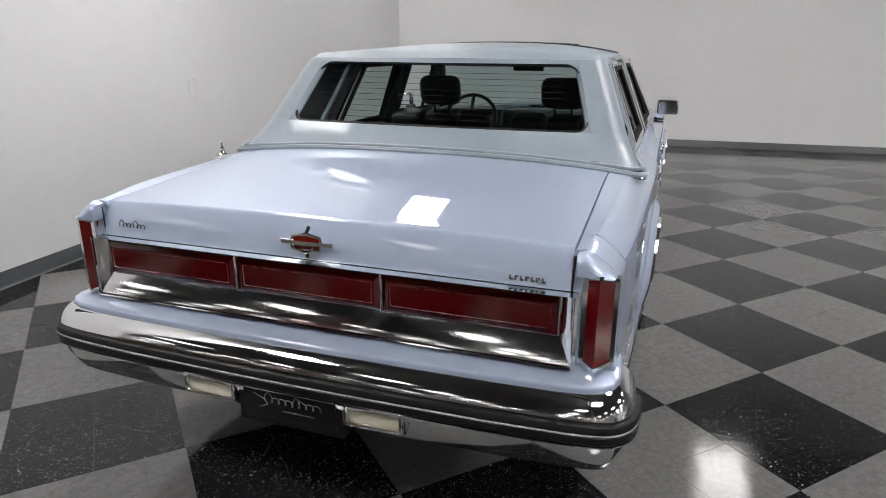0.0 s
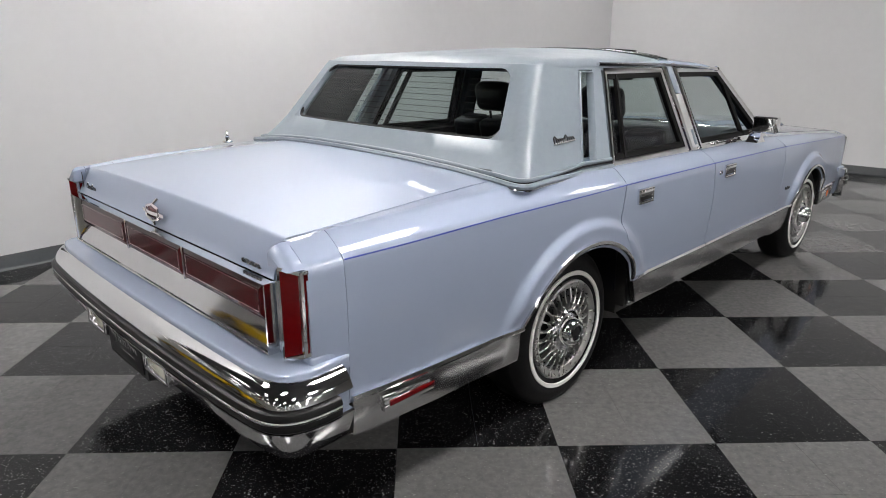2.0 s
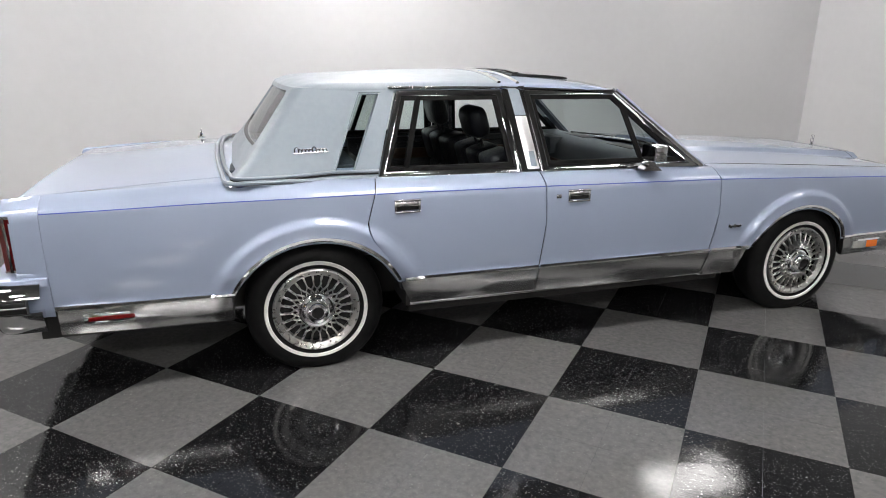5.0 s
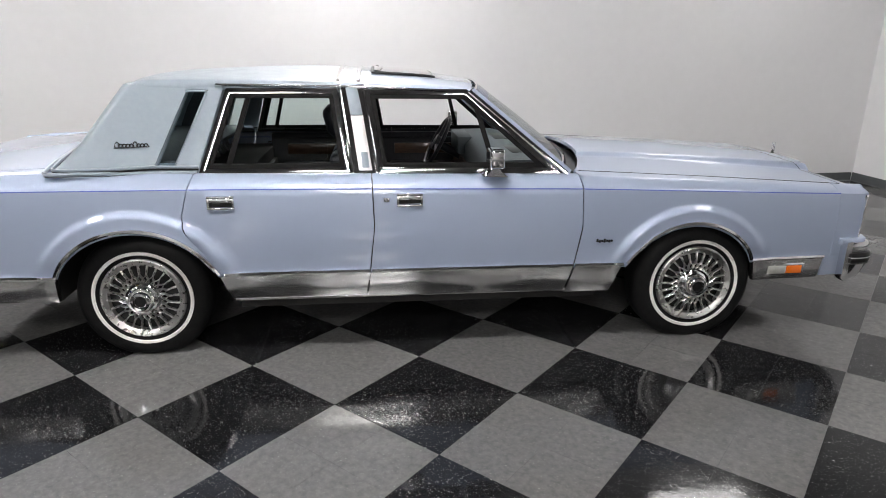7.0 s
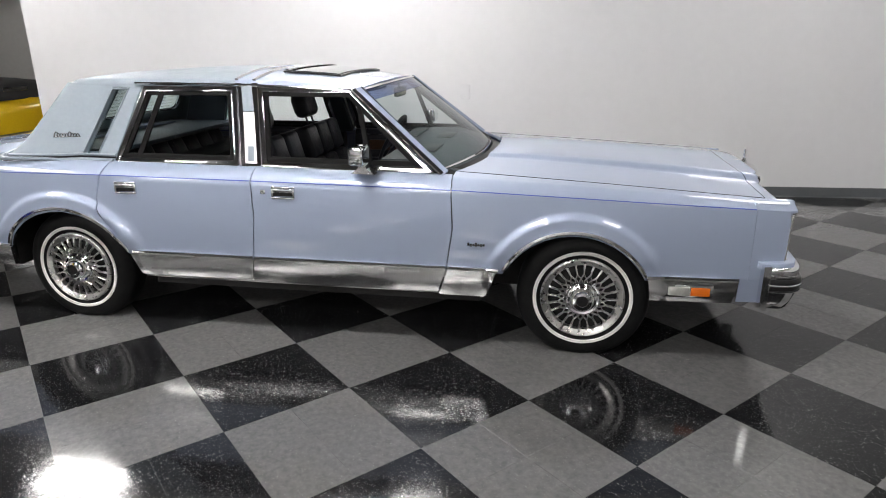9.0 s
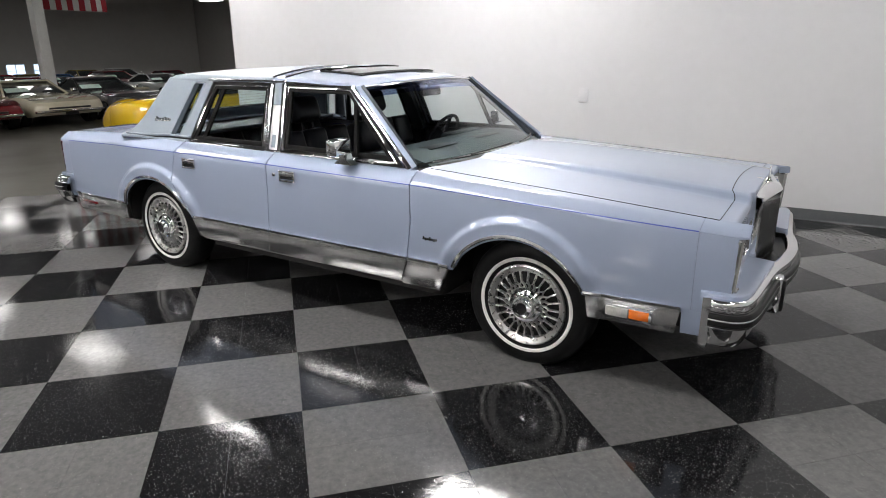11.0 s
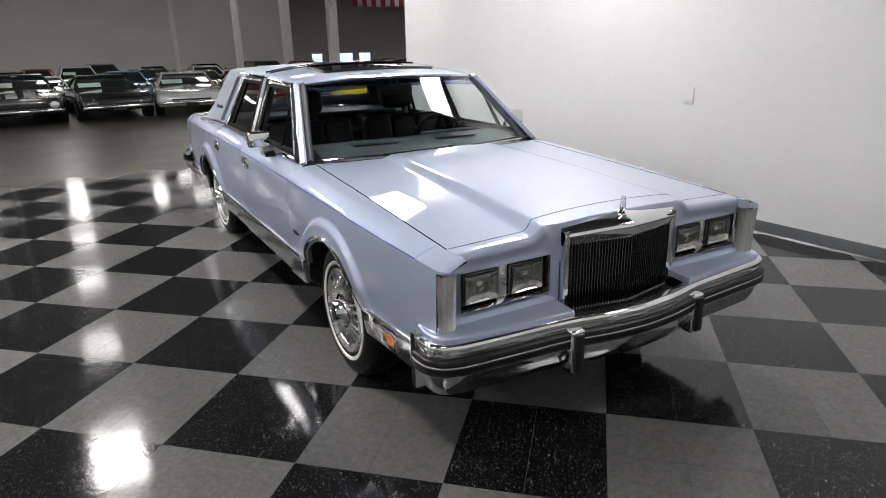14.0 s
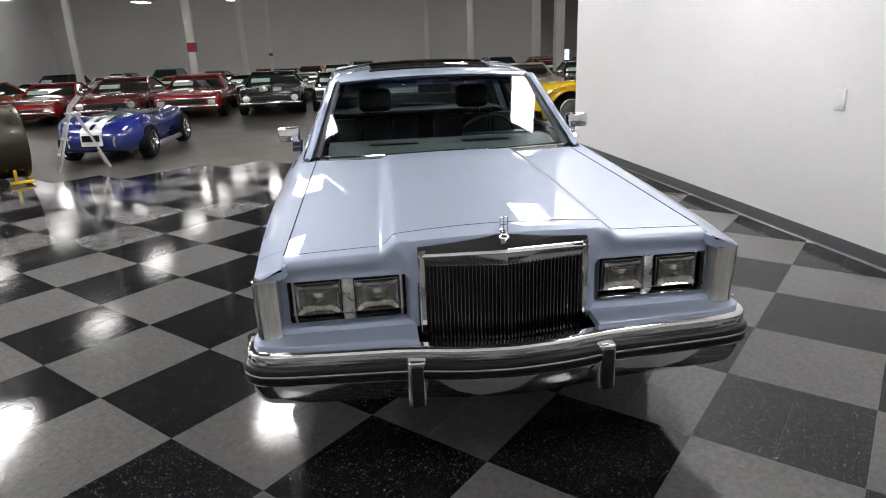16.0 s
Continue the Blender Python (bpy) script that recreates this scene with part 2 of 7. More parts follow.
def circle(r, n=8, ry=None):
    ry = r if ry is None else ry
    return [(r * math.cos(2 * math.pi * i / n), ry * math.sin(2 * math.pi * i / n)) for i in range(n)]


def prism(bm, pts, axis, a, b):
    """Pulls a flat outline along an axis from a to b."""
    def put(p, w):
        return {"y": (p[0], w, p[1]), "x": (w, p[0], p[1]), "z": (p[0], p[1], w)}[axis]
    return ring_tube(bm, [[Vector(put(p, w)) for p in pts] for w in (a, b)])


# ---------------------------------------------------------------- the hall
# walls of the photo bay stand slightly askew to the car
WALL_TURN = 3.4
CORNER = Vector((7.15, 3.245, 0))
along = Vector((-math.cos(radians(WALL_TURN)), -math.sin(radians(WALL_TURN)), 0))
across = Vector((math.sin(radians(WALL_TURN)), -math.cos(radians(WALL_TURN)), 0))
BAY_LEN, BAY_DEEP, WALL_H = 10.35, 11.0, 4.9
TURN = pose(CORNER.x, CORNER.y, 0, 0, 0, WALL_TURN)      # local: -x along the back wall, -y towards the camera

floor = finish("floor", boxm(-48, 14, -22, 26, -0.3, -0.004), M_CONCRETE, label="polished grey concrete slab with faint stains", kind="structure", category="floor")


def wall(name, x0, x1, y0, y1, z0, z1, material, label, m=TURN):
    ob = finish(name, boxm(x0, x1, y0, y1, z0, z1), material, label=label, kind="structure", category="wall")
    ob.matrix_basis = m
    return ob


wall("wall_north", -BAY_LEN, 0.16, 0, 0.16, 0, WALL_H, M_WALL, "smooth white painted partition wall")
wall("wall_east", 0, 0.16, -BAY_DEEP, 0, 0, WALL_H, M_WALL, "smooth white painted wall closing the bay")
wall("wall_hall_far", -44.2, -44.0, -22, 26, 0, 7.5, M_GREYWALL, "tall grey warehouse end wall", Matrix())
wall("wall_hall_north", -44, 14, 25.8, 26, 0, 7.5, M_GREYWALL, "tall grey warehouse side wall", Matrix())
wall("wall_hall_south", -44, 14, -22, -21.8, 0, 7.5, M_WALL, "tall white painted warehouse side wall", Matrix())
wall("wall_hall_east", 13.8, 14, -21.8, 25.8, 0, 7.5, M_GREYWALL, "tall grey warehouse wall beyond the bay", Matrix())
finish("ceiling", boxm(-44.2, 14, -22, 26, 7.5, 7.7), M_CEIL, label="dark metal roof deck of the hall", kind="structure", category="ceiling")


def baseboard(name, pts, label):
    bm = bmesh.new()
    sec = [(0, 0), (0.022, 0), (0.012, 0.006), (0.007, 0.016), (0.005, 0.1), (0.003, 0.103), (0, 0.103)]
    sweep(bm, pts, sec)
    ob = finish(name, bm, M_BASE, label=label, kind="structure", category="baseboard", smooth=40)
    ob.matrix_basis = TURN
    return ob


baseboard("baseboard", [(-BAY_LEN, 0, 0.0), (-0.02, 0, 0.0)][::1], "charcoal rubber cove base along the white wall")
baseboard("baseboard", [(0, -0.0, 0.0), (0, -BAY_DEEP, 0.0)], "charcoal rubber cove base along the white wall")


def ceiling_light(x, y, glow, z=LAMP_Z):
    top = empty("ceiling_light", pose(x, y, z), "white rectangular panel light hung from the roof, lit", "ceiling light", group="ceiling lights")
    bm = bmesh.new()
    w, l = 0.30, 0.60
    box(bm, -l - 0.03, l + 0.03, -w - 0.03, w + 0.03, 0.012, 0.09, 0.01)
    part("frame", bm, M_STEEL, top)
    part("diffuser", boxm(-l, l, -w, w, 0.0, 0.011), glow, top, "glowing white diffuser")
    bm = bmesh.new()
    for sx in (-l + 0.1, l - 0.1):
        cyl(bm, (sx, 0, 0.085), (sx, 0, 7.5 - z), 0.006, n=6)
    part("suspension_rod", bm, M_STEEL, top)
    return top


# a regular grid of panels over bay and hall
GRID_X, GRID_Y, STEP_X, STEP_Y = 5.2, 2.2, 4.25, 4.35
first_nose = ceiling_light(GRID_X, GRID_Y, M_PANEL_NOSE)
first_bay = ceiling_light(GRID_X - STEP_X, GRID_Y, M_PANEL)
first_hall = ceiling_light(GRID_X - 3 * STEP_X, GRID_Y, M_PANEL_HALL)
for ix in range(-8, 1):
    for iy in range(-5, 6):
        x, y = GRID_X + STEP_X * ix, GRID_Y + STEP_Y * iy
        if (ix in (0, -1, -3) and iy == 0) or not -21 < y < 25 or (ix == -8 and iy not in (-3, -2)):
            continue
        if iy == 1 and ix > -2 or iy > 2 and ix > -3:
            continue
        copy_thing(first_nose if ix == 0 else first_bay if ix > -3 and iy < 1 else first_hall, pose(x, y, LAMP_Z))

# added, unseen panels high up that brighten the end wall of the hall
first_fill = ceiling_light(-36.0, GRID_Y, M_FILL_FAR, 6.9)
for iy in range(-5, 6):
    if iy != 0 and -21 < GRID_Y + STEP_Y * iy < 25:
        copy_thing(first_fill, pose(-36.0, GRID_Y + STEP_Y * iy, 6.9))

# chequered tile floor of the bay, on the diagonal
S = 0.6096
TILE_O, TILE_TURN = Vector((1.4348, -1.0309)), radians(1.737 - 45)
ux = Vector((math.cos(TILE_TURN), math.sin(TILE_TURN)))
uy = Vector((-math.sin(TILE_TURN), math.cos(TILE_TURN)))


def tile_mesh(name, material):
    bm = bmesh.new()
    h, g = S / 2, 0.0006
    for i in (0, 1):
        for j in (0, 1):
            box(bm, i * h + g, (i + 1) * h - g, j * h + g, (j + 1) * h - g, -0.004, 0.0)
    me = bpy.data.meshes.new(name)
    bmesh.ops.recalc_face_normals(bm, faces=bm.faces)
    bm.to_mesh(me)
    bm.free()
    me.materials.append(material)
    return me


TILE_MESH = (tile_mesh("grey_tile", M_TILE_L), tile_mesh("black_tile", M_TILE_D))
bay_floor = finish("tile_bed", boxm(-BAY_LEN + 0.1, -0.01, -BAY_DEEP, -0.01, -0.2, -0.0035), M_BASE, label="grey and black chequered vinyl tile floor, waxed", kind="structure", category="floor")
bay_floor.matrix_basis = TURN

# ---------------------------------------------------------------- the sedan
M_VINYL = mat("grained_blue_vinyl", (0.225, 0.266, 0.305), 0.36, mix=(0.25, 0.293, 0.333), scale=5, detail=6, rough_var=0.05, bump=0.14, bump_scale=420)
M_RUBBER = mat("black_rubber", (0.007, 0.007, 0.0075), 0.38, mix=(0.012, 0.012, 0.012), scale=20, spec=0.3)
M_TYRE = mat("tyre_rubber", (0.006, 0.006, 0.0065), 0.5, mix=(0.010, 0.010, 0.010), scale=30, spec=0.12, bump=0.2, bump_scale=90)
M_WHITEWALL = mat("whitewall_rubber", (0.78, 0.77, 0.74), 0.5, mix=(0.70, 0.69, 0.66), scale=25)
M_ALLOY = mat("machined_alloy", (0.56, 0.555, 0.54), 0.30, metal=1.0, mix=(0.60, 0.59, 0.57), scale=30, rough_var=0.06)
M_ALLOY_DK = mat("alloy_recess", (0.02, 0.02, 0.02), 0.6, metal=0.3, mix=(0.035, 0.035, 0.035), scale=30)
M_DARK = mat("black_underbody", (0.008, 0.008, 0.008), 0.8, mix=(0.014, 0.013, 0.012), scale=8)
M_LEATHER = mat("black_leather", (0.006, 0.0065, 0.010), 0.36, spec=0.35, mix=(0.011, 0.011, 0.016), scale=9, bump=0.35, bump_scale=240, rough_var=0.08)
M_DASH = mat("dark_blue_dash_vinyl", (0.026, 0.034, 0.045), 0.5, mix=(0.032, 0.042, 0.054), scale=10, bump=0.3, bump_scale=300)
M_DASHTOP = mat("teal_grey_dash_vinyl", (0.052, 0.067, 0.075), 0.5, mix=(0.060, 0.077, 0.085), scale=10, bump=0.2, bump_scale=300)
M_WOOD = mat("walnut_trim", (0.09, 0.042, 0.02), 0.3, mix=(0.045, 0.02, 0.01), scale=14, stretch=(1, 6, 6), coat=0.6)
M_REDLENS = mat("red_lens", (0.105, 0.001, 0.002), 0.10, coat=0.3, mix=(0.082, 0.0008, 0.0016), scale=9, stretch=(1, 1, 3), spec=0.4)
M_REDPANEL = mat("dark_red_reflector", (0.055, 0.0008, 0.0014), 0.11, coat=0.2, mix=(0.048, 0.0007, 0.0013), scale=5, spec=0.4)
M_AMBER = mat("amber_lens", (0.75, 0.17, 0.01), 0.15, coat=1.0, mix=(0.66, 0.13, 0.01), scale=30)
M_CLEARLENS = mat("ribbed_clear_lens", (0.76, 0.75, 0.70), 0.14, metal=0.6, coat=1.0, mix=(0.54, 0.54, 0.505), scale=18, stretch=(1, 5, 0.6), rough_var=0.08)
M_CREAMLENS = mat("cream_reverse_lens", (0.62, 0.60, 0.46), 0.25, coat=0.8, mix=(0.50, 0.49, 0.38), scale=24)
M_REFLECTOR = mat("silvered_reflector", (0.52, 0.51, 0.48), 0.14, metal=1.0, mix=(0.22, 0.215, 0.20), scale=22, rough_var=0.08, bump=0.25, bump_scale=60)
M_LAMPGLASS = glass_mat("fluted_lamp_glass", (0.93, 0.93, 0.90), 0.05)
M_SEAL = mat("matt_black_seal_and_gap", (0.004, 0.004, 0.0042), 0.6, mix=(0.007, 0.007, 0.007), scale=20, spec=0.1)
M_STRIPE = mat("blue_pinstripe", (0.06, 0.09, 0.42), 0.3, coat=1.0, mix=(0.05, 0.08, 0.36), scale=40)
M_WHITELINE = mat("white_insert", (0.75, 0.75, 0.74), 0.35, mix=(0.66, 0.66, 0.65), scale=30)
M_BRUSHED = mat("brushed_stainless", (0.74, 0.74, 0.735), 0.17, metal=1.0, mix=(0.66, 0.66, 0.66), scale=12, stretch=(0.2, 1, 8), rough_var=0.04)
M_SATIN = mat("satin_bright_metal", (0.80, 0.80, 0.80), 0.38, metal=1.0, mix=(0.76, 0.76, 0.765), scale=12, stretch=(1, 1, 6), rough_var=0.05)
M_GREYGRILLE = mat("grille_bar_metal", (0.22, 0.22, 0.22), 0.22, metal=1.0, mix=(0.11, 0.11, 0.11), scale=40)
M_GLASS = glass_mat("clear_glass", (0.80, 0.86, 0.84))
M_GLASS_DK = glass_mat("tinted_glass", (0.60, 0.67, 0.66))
M_SUNROOF = mat("smoked_sunroof_glass", (0.010, 0.011, 0.013), 0.04, coat=1.0, mix=(0.013, 0.014, 0.016), scale=3)
M_PLATE = mat("black_dealer_plate", (0.006, 0.006, 0.0065), 0.3, mix=(0.009, 0.009, 0.0095), scale=12, spec=0.25)
M_PLATETEXT = mat("grey_plate_print", (0.12, 0.12, 0.12), 0.4, mix=(0.10, 0.10, 0.10), scale=20)


def lerp(a, b, t):
    return a + (b - a) * t


def table(rows):
    xs, ys = [r[0] for r in rows], [r[1] for r in rows]

    def f(x):
        return float(np.interp(x, xs, ys))

    def soft(x):
        return (f(x - 0.12) + 2 * f(x) + f(x + 0.12)) / 4
    return soft


HALF = table([(-1.30, 0.893), (-0.9, 0.930), (0, 0.955), (2.3, 0.958), (3.2, 0.945), (3.6, 0.93), (3.95, 0.905)])
STRIPE_Z = table([(-1.30, 0.884), (-0.5, 0.902), (0.32, 0.904), (1.2, 0.896), (2.29, 0.880), (3.1, 0.850), (3.95, 0.815)])
TOP_Z = table([(-1.30, 0.935), (-1.1, 0.958), (-0.3, 0.982), (0.3, 0.964), (1.2, 0.953), (2.29, 0.936), (3.1, 0.894), (3.95, 0.842)])
ARCHES = ((0.030, 0.43, 0.300, 0.405, -0.37, 0.46), (2.925, 0.395, 0.285, 0.400, 2.5, 3.4))


def arch_z(x, base):
    z = base
    for c, a, z0, h, _, _ in ARCHES:
        q = 1 - ((x - c) / a) ** 2
        if q > 0:
            z = max(z, z0 + h * math.sqrt(q))
    return z


def side_y(x, z):
    """Half width of the body skin at x and height z."""
    w, zs, zt = HALF(x), STRIPE_Z(x), TOP_Z(x)
    if z <= zs:
        t = (zs - z) / (zs - 0.30)
        y = w - 0.010 * (1 - min(t * 3, 1)) ** 2 - 0.028 * max(0, t - 0.35) ** 2 / 0.42
    else:
        s = min((z - zs) / (zt - zs), 1.0)
        y = w - 0.010 - 0.078 * s ** 1.25
    for c, a, z0, h, _, _ in ARCHES:
        r = math.hypot((x - c) / a, max(z - z0, 0) / h)
        if z > z0 and r < 1.26:
            q = min(max((1.26 - r) / 0.10, 0), 1)
            y += 0.026 * (q * q * (3 - 2 * q)) * min(max((z - 0.42) / 0.14, 0), 1)
    return y


def skin(name, fn, nu, nv, material, parent, label="", depth=(0, 0, 0), smooth=35):
    """A pressed panel: a grid of points fn(u, v) with its rim folded inward by depth."""
    bm = bmesh.new()
    rows = [[bm.verts.new(fn(i / nu, j / nv)) for i in range(nu + 1)] for j in range(nv + 1)]
    for j in range(nv):
        for i in range(nu):
            bm.faces.new((rows[j][i], rows[j][i + 1], rows[j + 1][i + 1], rows[j + 1][i]))
    rim = rows[0] + [r[-1] for r in rows[1:]] + rows[-1][-2::-1] + [r[0] for r in rows[-2:0:-1]]
    inner = [bm.verts.new(v.co + Vector(depth)) for v in rim]
    if Vector(depth).length > 0:
        n = len(rim)
        for k in range(n):
            bm.faces.new((rim[k], rim[(k + 1) % n], inner[(k + 1) % n], inner[k]))
    else:
        bmesh.ops.delete(bm, geom=inner, context="VERTS")
    return part(name, bm, material, parent, label, smooth)


def bend(rows):
    """A seam line: x as a function of z."""
    rows = sorted(rows)
    zs, xs = [r[0] for r in rows], [r[1] for r in rows]
    return lambda z: float(np.interp(z, zs, xs))


SEAM_Q = lambda z: -1.115
SEAM_1 = bend([(0.44, 0.452), (0.489, 0.432), (0.56, 0.370), (0.668, 0.300), (0.72, 0.281), (0.769, 0.276), (0.908, 0.315), (0.97, 0.333)])
SEAM_2 = bend([(0.33, 1.170), (0.465, 1.190), (0.706, 1.218), (0.964, 1.209)])
SEAM_3 = bend([(0.31, 2.225), (0.465, 2.272), (0.68, 2.306), (0.876, 2.298), (0.95, 2.292)])
SEAM_F = lambda z: 3.765
BOTTOM = 0.463


def body_side(name, s, left, right, inner_y, inner_z, car, gap=0.003, gap0=None, gap1=None, nu=40, nv=22, bottom=BOTTOM, label="", material=None):
    def fn(u, v):
        z = lerp(bottom, 0.95, v)
        for _ in range(4):
            x = lerp(left(z) + (gap if gap0 is None else gap0), right(z) - (gap if gap1 is None else gap1), u)
            zb, zt = arch_z(x, bottom), TOP_Z(x)
            k = min(v / 0.84, 1.0)
            z = lerp(zb, zt, k)
        y = side_y(x, z)
        if v > 0.84:
            q = (v - 0.84) / 0.16
            y, z = lerp(y, inner_y(x), q), lerp(z, inner_z(x), q ** 1.3)
        return Vector((x, s * y, z))
    return skin(name, fn, nu, nv, material or M_PAINT, car, label, depth=(0, -0.008 * s, -0.018))


def strip(name, s, x0, x1, z_of, h, out, material, parent, label="", n=30):
    """A trim strip lying on the body side."""
    bm = bmesh.new()
    rings = []
    for i in range(n + 1):
        x = lerp(x0, x1, i / n)
        z = z_of(x)
        ya, yb = side_y(x, z - h / 2), side_y(x, z + h / 2)
        rings.append([(x, s * (ya - 0.004), z - h / 2), (x, s * (ya + out), z - h / 2), (x, s * ((ya + yb) / 2 + out * 1.5), z), (x, s * (yb + out), z + h / 2), (x, s * (yb - 0.004), z + h / 2)])
    ring_tube(bm, rings)
    return part(name, bm, material, parent, label)


def arch_trim(s, k, parent):
    c, a, z0, h, _, _ = ARCHES[k]
    bm = bmesh.new()
    rings = []
    t0 = math.asin(min(1, (BOTTOM - z0) / h))
    for i in range(37):
        t = lerp(t0, math.pi - t0, i / 36)
        ring = []
        for dr, out in ((1.035, -0.002), (1.03, 0.008), (1.0, 0.010), (0.985, 0.004), (0.985, -0.03)):
            x, z = c + a * dr * math.cos(t), z0 + h * dr * math.sin(t)
            zq = max(z, z0 + h * 1.0 * math.sin(t))
            ring.append((x, s * (side_y(c + a * math.cos(t), zq) + out), z))
        rings.append(ring)
    ring_tube(bm, rings, closed=False, cap=False)
    return part("wheel_arch_trim", bm, M_CHROME, parent, "bright chrome wheel arch moulding")


def lower_trim(s, x0, x1, z0, z1, slant0, slant1, parent, label):
    """Brushed stainless sill panel with folded edges."""
    def fn(u, v):
        z = lerp(z0, z1, v)
        x = lerp(x0 + slant0 * (1 - v), x1 + slant1 * (1 - v), u)
        return Vector((x, s * (lerp(side_y(x, z), side_y(x, 0.46), 0.5) + 0.004 + 0.003 * math.sin(v * math.pi) + 0.0008 * math.sin(x * 23)), z))
    return skin("sill_panel", fn, 24, 6, M_BRUSHED, parent, label, depth=(0, -0.03 * s, 0))


car = empty("sedan", pose(0, 0, 0), "ice blue four-door luxury sedan with a padded vinyl rear roof", "car")

DECK_C = table([(-1.30, 0.946), (-1.0, 0.974), (-0.6, 1.011), (-0.2, 1.041), (0.1, 1.05)])


def deck_z(x, y):
    crown = lerp(0.014, 0.042, min(max((x + 1.2) / 0.9, 0), 1))
    return DECK_C(x) - crown * (abs(y) / 0.78) ** 2.4


HOOD_C = table([(2.2, 0.985), (2.6, 0.986), (3.2, 0.958), (3.6, 0.930), (3.95, 0.902)])


def hood_z(x, y):
    t = (x - 2.25) / 1.6
    edge = TOP_Z(x) + 0.006
    cr = lerp(0.345, 0.400, t)
    c = HOOD_C(x)
    a = abs(y)
    if a < cr:
        return c - 0.010 * (a / cr) ** 2
    k = (a - cr) / (0.79 - cr)
    low = c - lerp(0.026, 0.044, min(max(t, 0), 1))
    return lerp(low, edge, k ** 1.1) + (c - 0.010 - low) * max(0, 1 - (a - cr) / 0.045)


def front_line(y):
    """Where the hood ends: further back across its raised centre."""
    a = abs(y)
    k = min(max((0.425 - a) / 0.035, 0), 1)
    return 3.824 - k * (0.018 + 0.022 * (1 - (a / 0.425) ** 2))


def hood_half(x):
    return lerp(0.765, 0.800, (x - 2.25) / 1.6)


def glass_y(z):
    return 0.838 - (z - 0.955) * 0.405


for s in (-1, 1):
    q = body_side("quarter_panel", s, SEAM_Q, SEAM_1, lambda x: 0.782, lambda x: deck_z(x, 0.782), car, nu=92, nv=40, gap0=0.0008)
    fd = body_side("front_fender", s, SEAM_3, SEAM_F, lambda x: hood_half(x) + 0.007, lambda x: hood_z(x, hood_half(x)) - 0.001, car, nu=92, nv=40, gap1=0.0008)
    rd = body_side("rear_door", s, SEAM_1, SEAM_2, lambda x: 0.842, lambda x: TOP_Z(x) + 0.004, car, nu=26)
    dr = body_side("front_door", s, SEAM_2, SEAM_3, lambda x: 0.842, lambda x: TOP_Z(x) + 0.004, car, nu=26)
    body_side("quarter_extension", s, lambda z: -1.232, SEAM_Q, lambda x: 0.782, lambda x: deck_z(x, 0.782), car, nu=8, bottom=0.44, gap=0.0008)
    body_side("fender_extension", s, SEAM_F, lambda z: 3.924, lambda x: 0.80, lambda x: hood_z(x, 0.80), car, nu=10, bottom=0.4635, gap0=0.0008)
    skin("fender_valance", lambda u, v: (lambda x, z: Vector((x, s * side_y(x, z), z)))(lerp(3.728, 3.915, u), lerp(0.345, 0.4628, v)), 10, 6, M_PAINT, car, depth=(0, -0.008 * s, 0.0))
    arch_trim(s, 0, q)
    arch_trim(s, 1, fd)
    for p, a, b in ((q, -1.11, -0.36), (rd, 0.455, 1.186), (dr, 1.196, 2.268), (fd, 2.278, 2.545), (fd, 3.285, 3.724)):
        strip("sill_moulding", s, a, b, lambda x: 0.463, 0.020, 0.010, M_CHROME, p, "thin chrome moulding", n=14)
    lower_trim(s, -1.105, -0.37, 0.335, 0.452, 0.0, 0.0, q, "brushed bright lower panel")
    lower_trim(s, 0.432, 1.187, 0.330, 0.452, 0.055, -0.02, rd, "brushed bright sill panel")
    lower_trim(s, 1.194, 2.268, 0.325, 0.452, -0.02, -0.045, dr, "brushed bright sill panel")
    lower_trim(s, 2.278, 2.535, 0.310, 0.452, -0.048, -0.06, fd, "brushed bright lower panel")
    lower_trim(s, 3.295, 3.724, 0.340, 0.452, 0.015, -0.02, fd, "brushed bright lower panel")
    bm = bmesh.new()
    box(bm, 0.486, 2.455, s * 0.86 - 0.06, s * 0.86 + 0.060, 0.304, 0.328, 0.008)
    part("sill", bm, M_BRUSHED, car, "bright rocker sill")
    for p, a, b in ((q, -1.112, 0.318), (rd, 0.322, 1.206), (dr, 1.216, 2.296), (fd, 2.302, 3.762)):
        strip("pinstripe", s, a, b, lambda x: STRIPE_Z(x) - 0.001, 0.0045, 0.0008, M_STRIPE, p, "thin dark blue pinstripe", n=26)

    # door handles
    for p, x0 in ((rd, 0.405), (dr, 1.333)):
        yb = side_y(x0 + 0.06, 0.84)
        bm = bmesh.new()
        for a, b, c, d, y0, y1 in ((0, 0.130, 0.860, 0.872, -0.004, 0.012), (0, 0.130, 0.805, 0.815, -0.004, 0.014), (0, 0.012, 0.812, 0.862, -0.004, 0.012), (0.118, 0.130, 0.812, 0.862, -0.004, 0.012)):
            box(bm, x0 + a, x0 + b, *sorted((s * (yb + y0), s * (yb + y1))), c, d, 0.003)
        h = part("door_handle", bm, M_CHROME, p, "chrome pull-up door handle")
        bm = bmesh.new()
        box(bm, x0 + 0.010, x0 + 0.120, *sorted((s * (yb + 0.001), s * (yb + 0.016))), 0.838, 0.862, 0.005)
        part("handle_flap", bm, M_CHROME, p)
        bm = bmesh.new()
        box(bm, x0 + 0.010, x0 + 0.120, *sorted((s * (yb - 0.004), s * (yb + 0.0015))), 0.812, 0.840)
        part("handle_recess", bm, M_RUBBER, p)
    yb = side_y(1.28, 0.84)
    bm = boxm(1.268, 1.296, *sorted((s * (yb - 0.002), s * (yb + 0.006))), 0.828, 0.850, bevel=0.003)
    cyl(bm, (1.282, s * (yb + 0.004), 0.839), (1.282, s * (yb + 0.010), 0.839), 0.008, n=12)
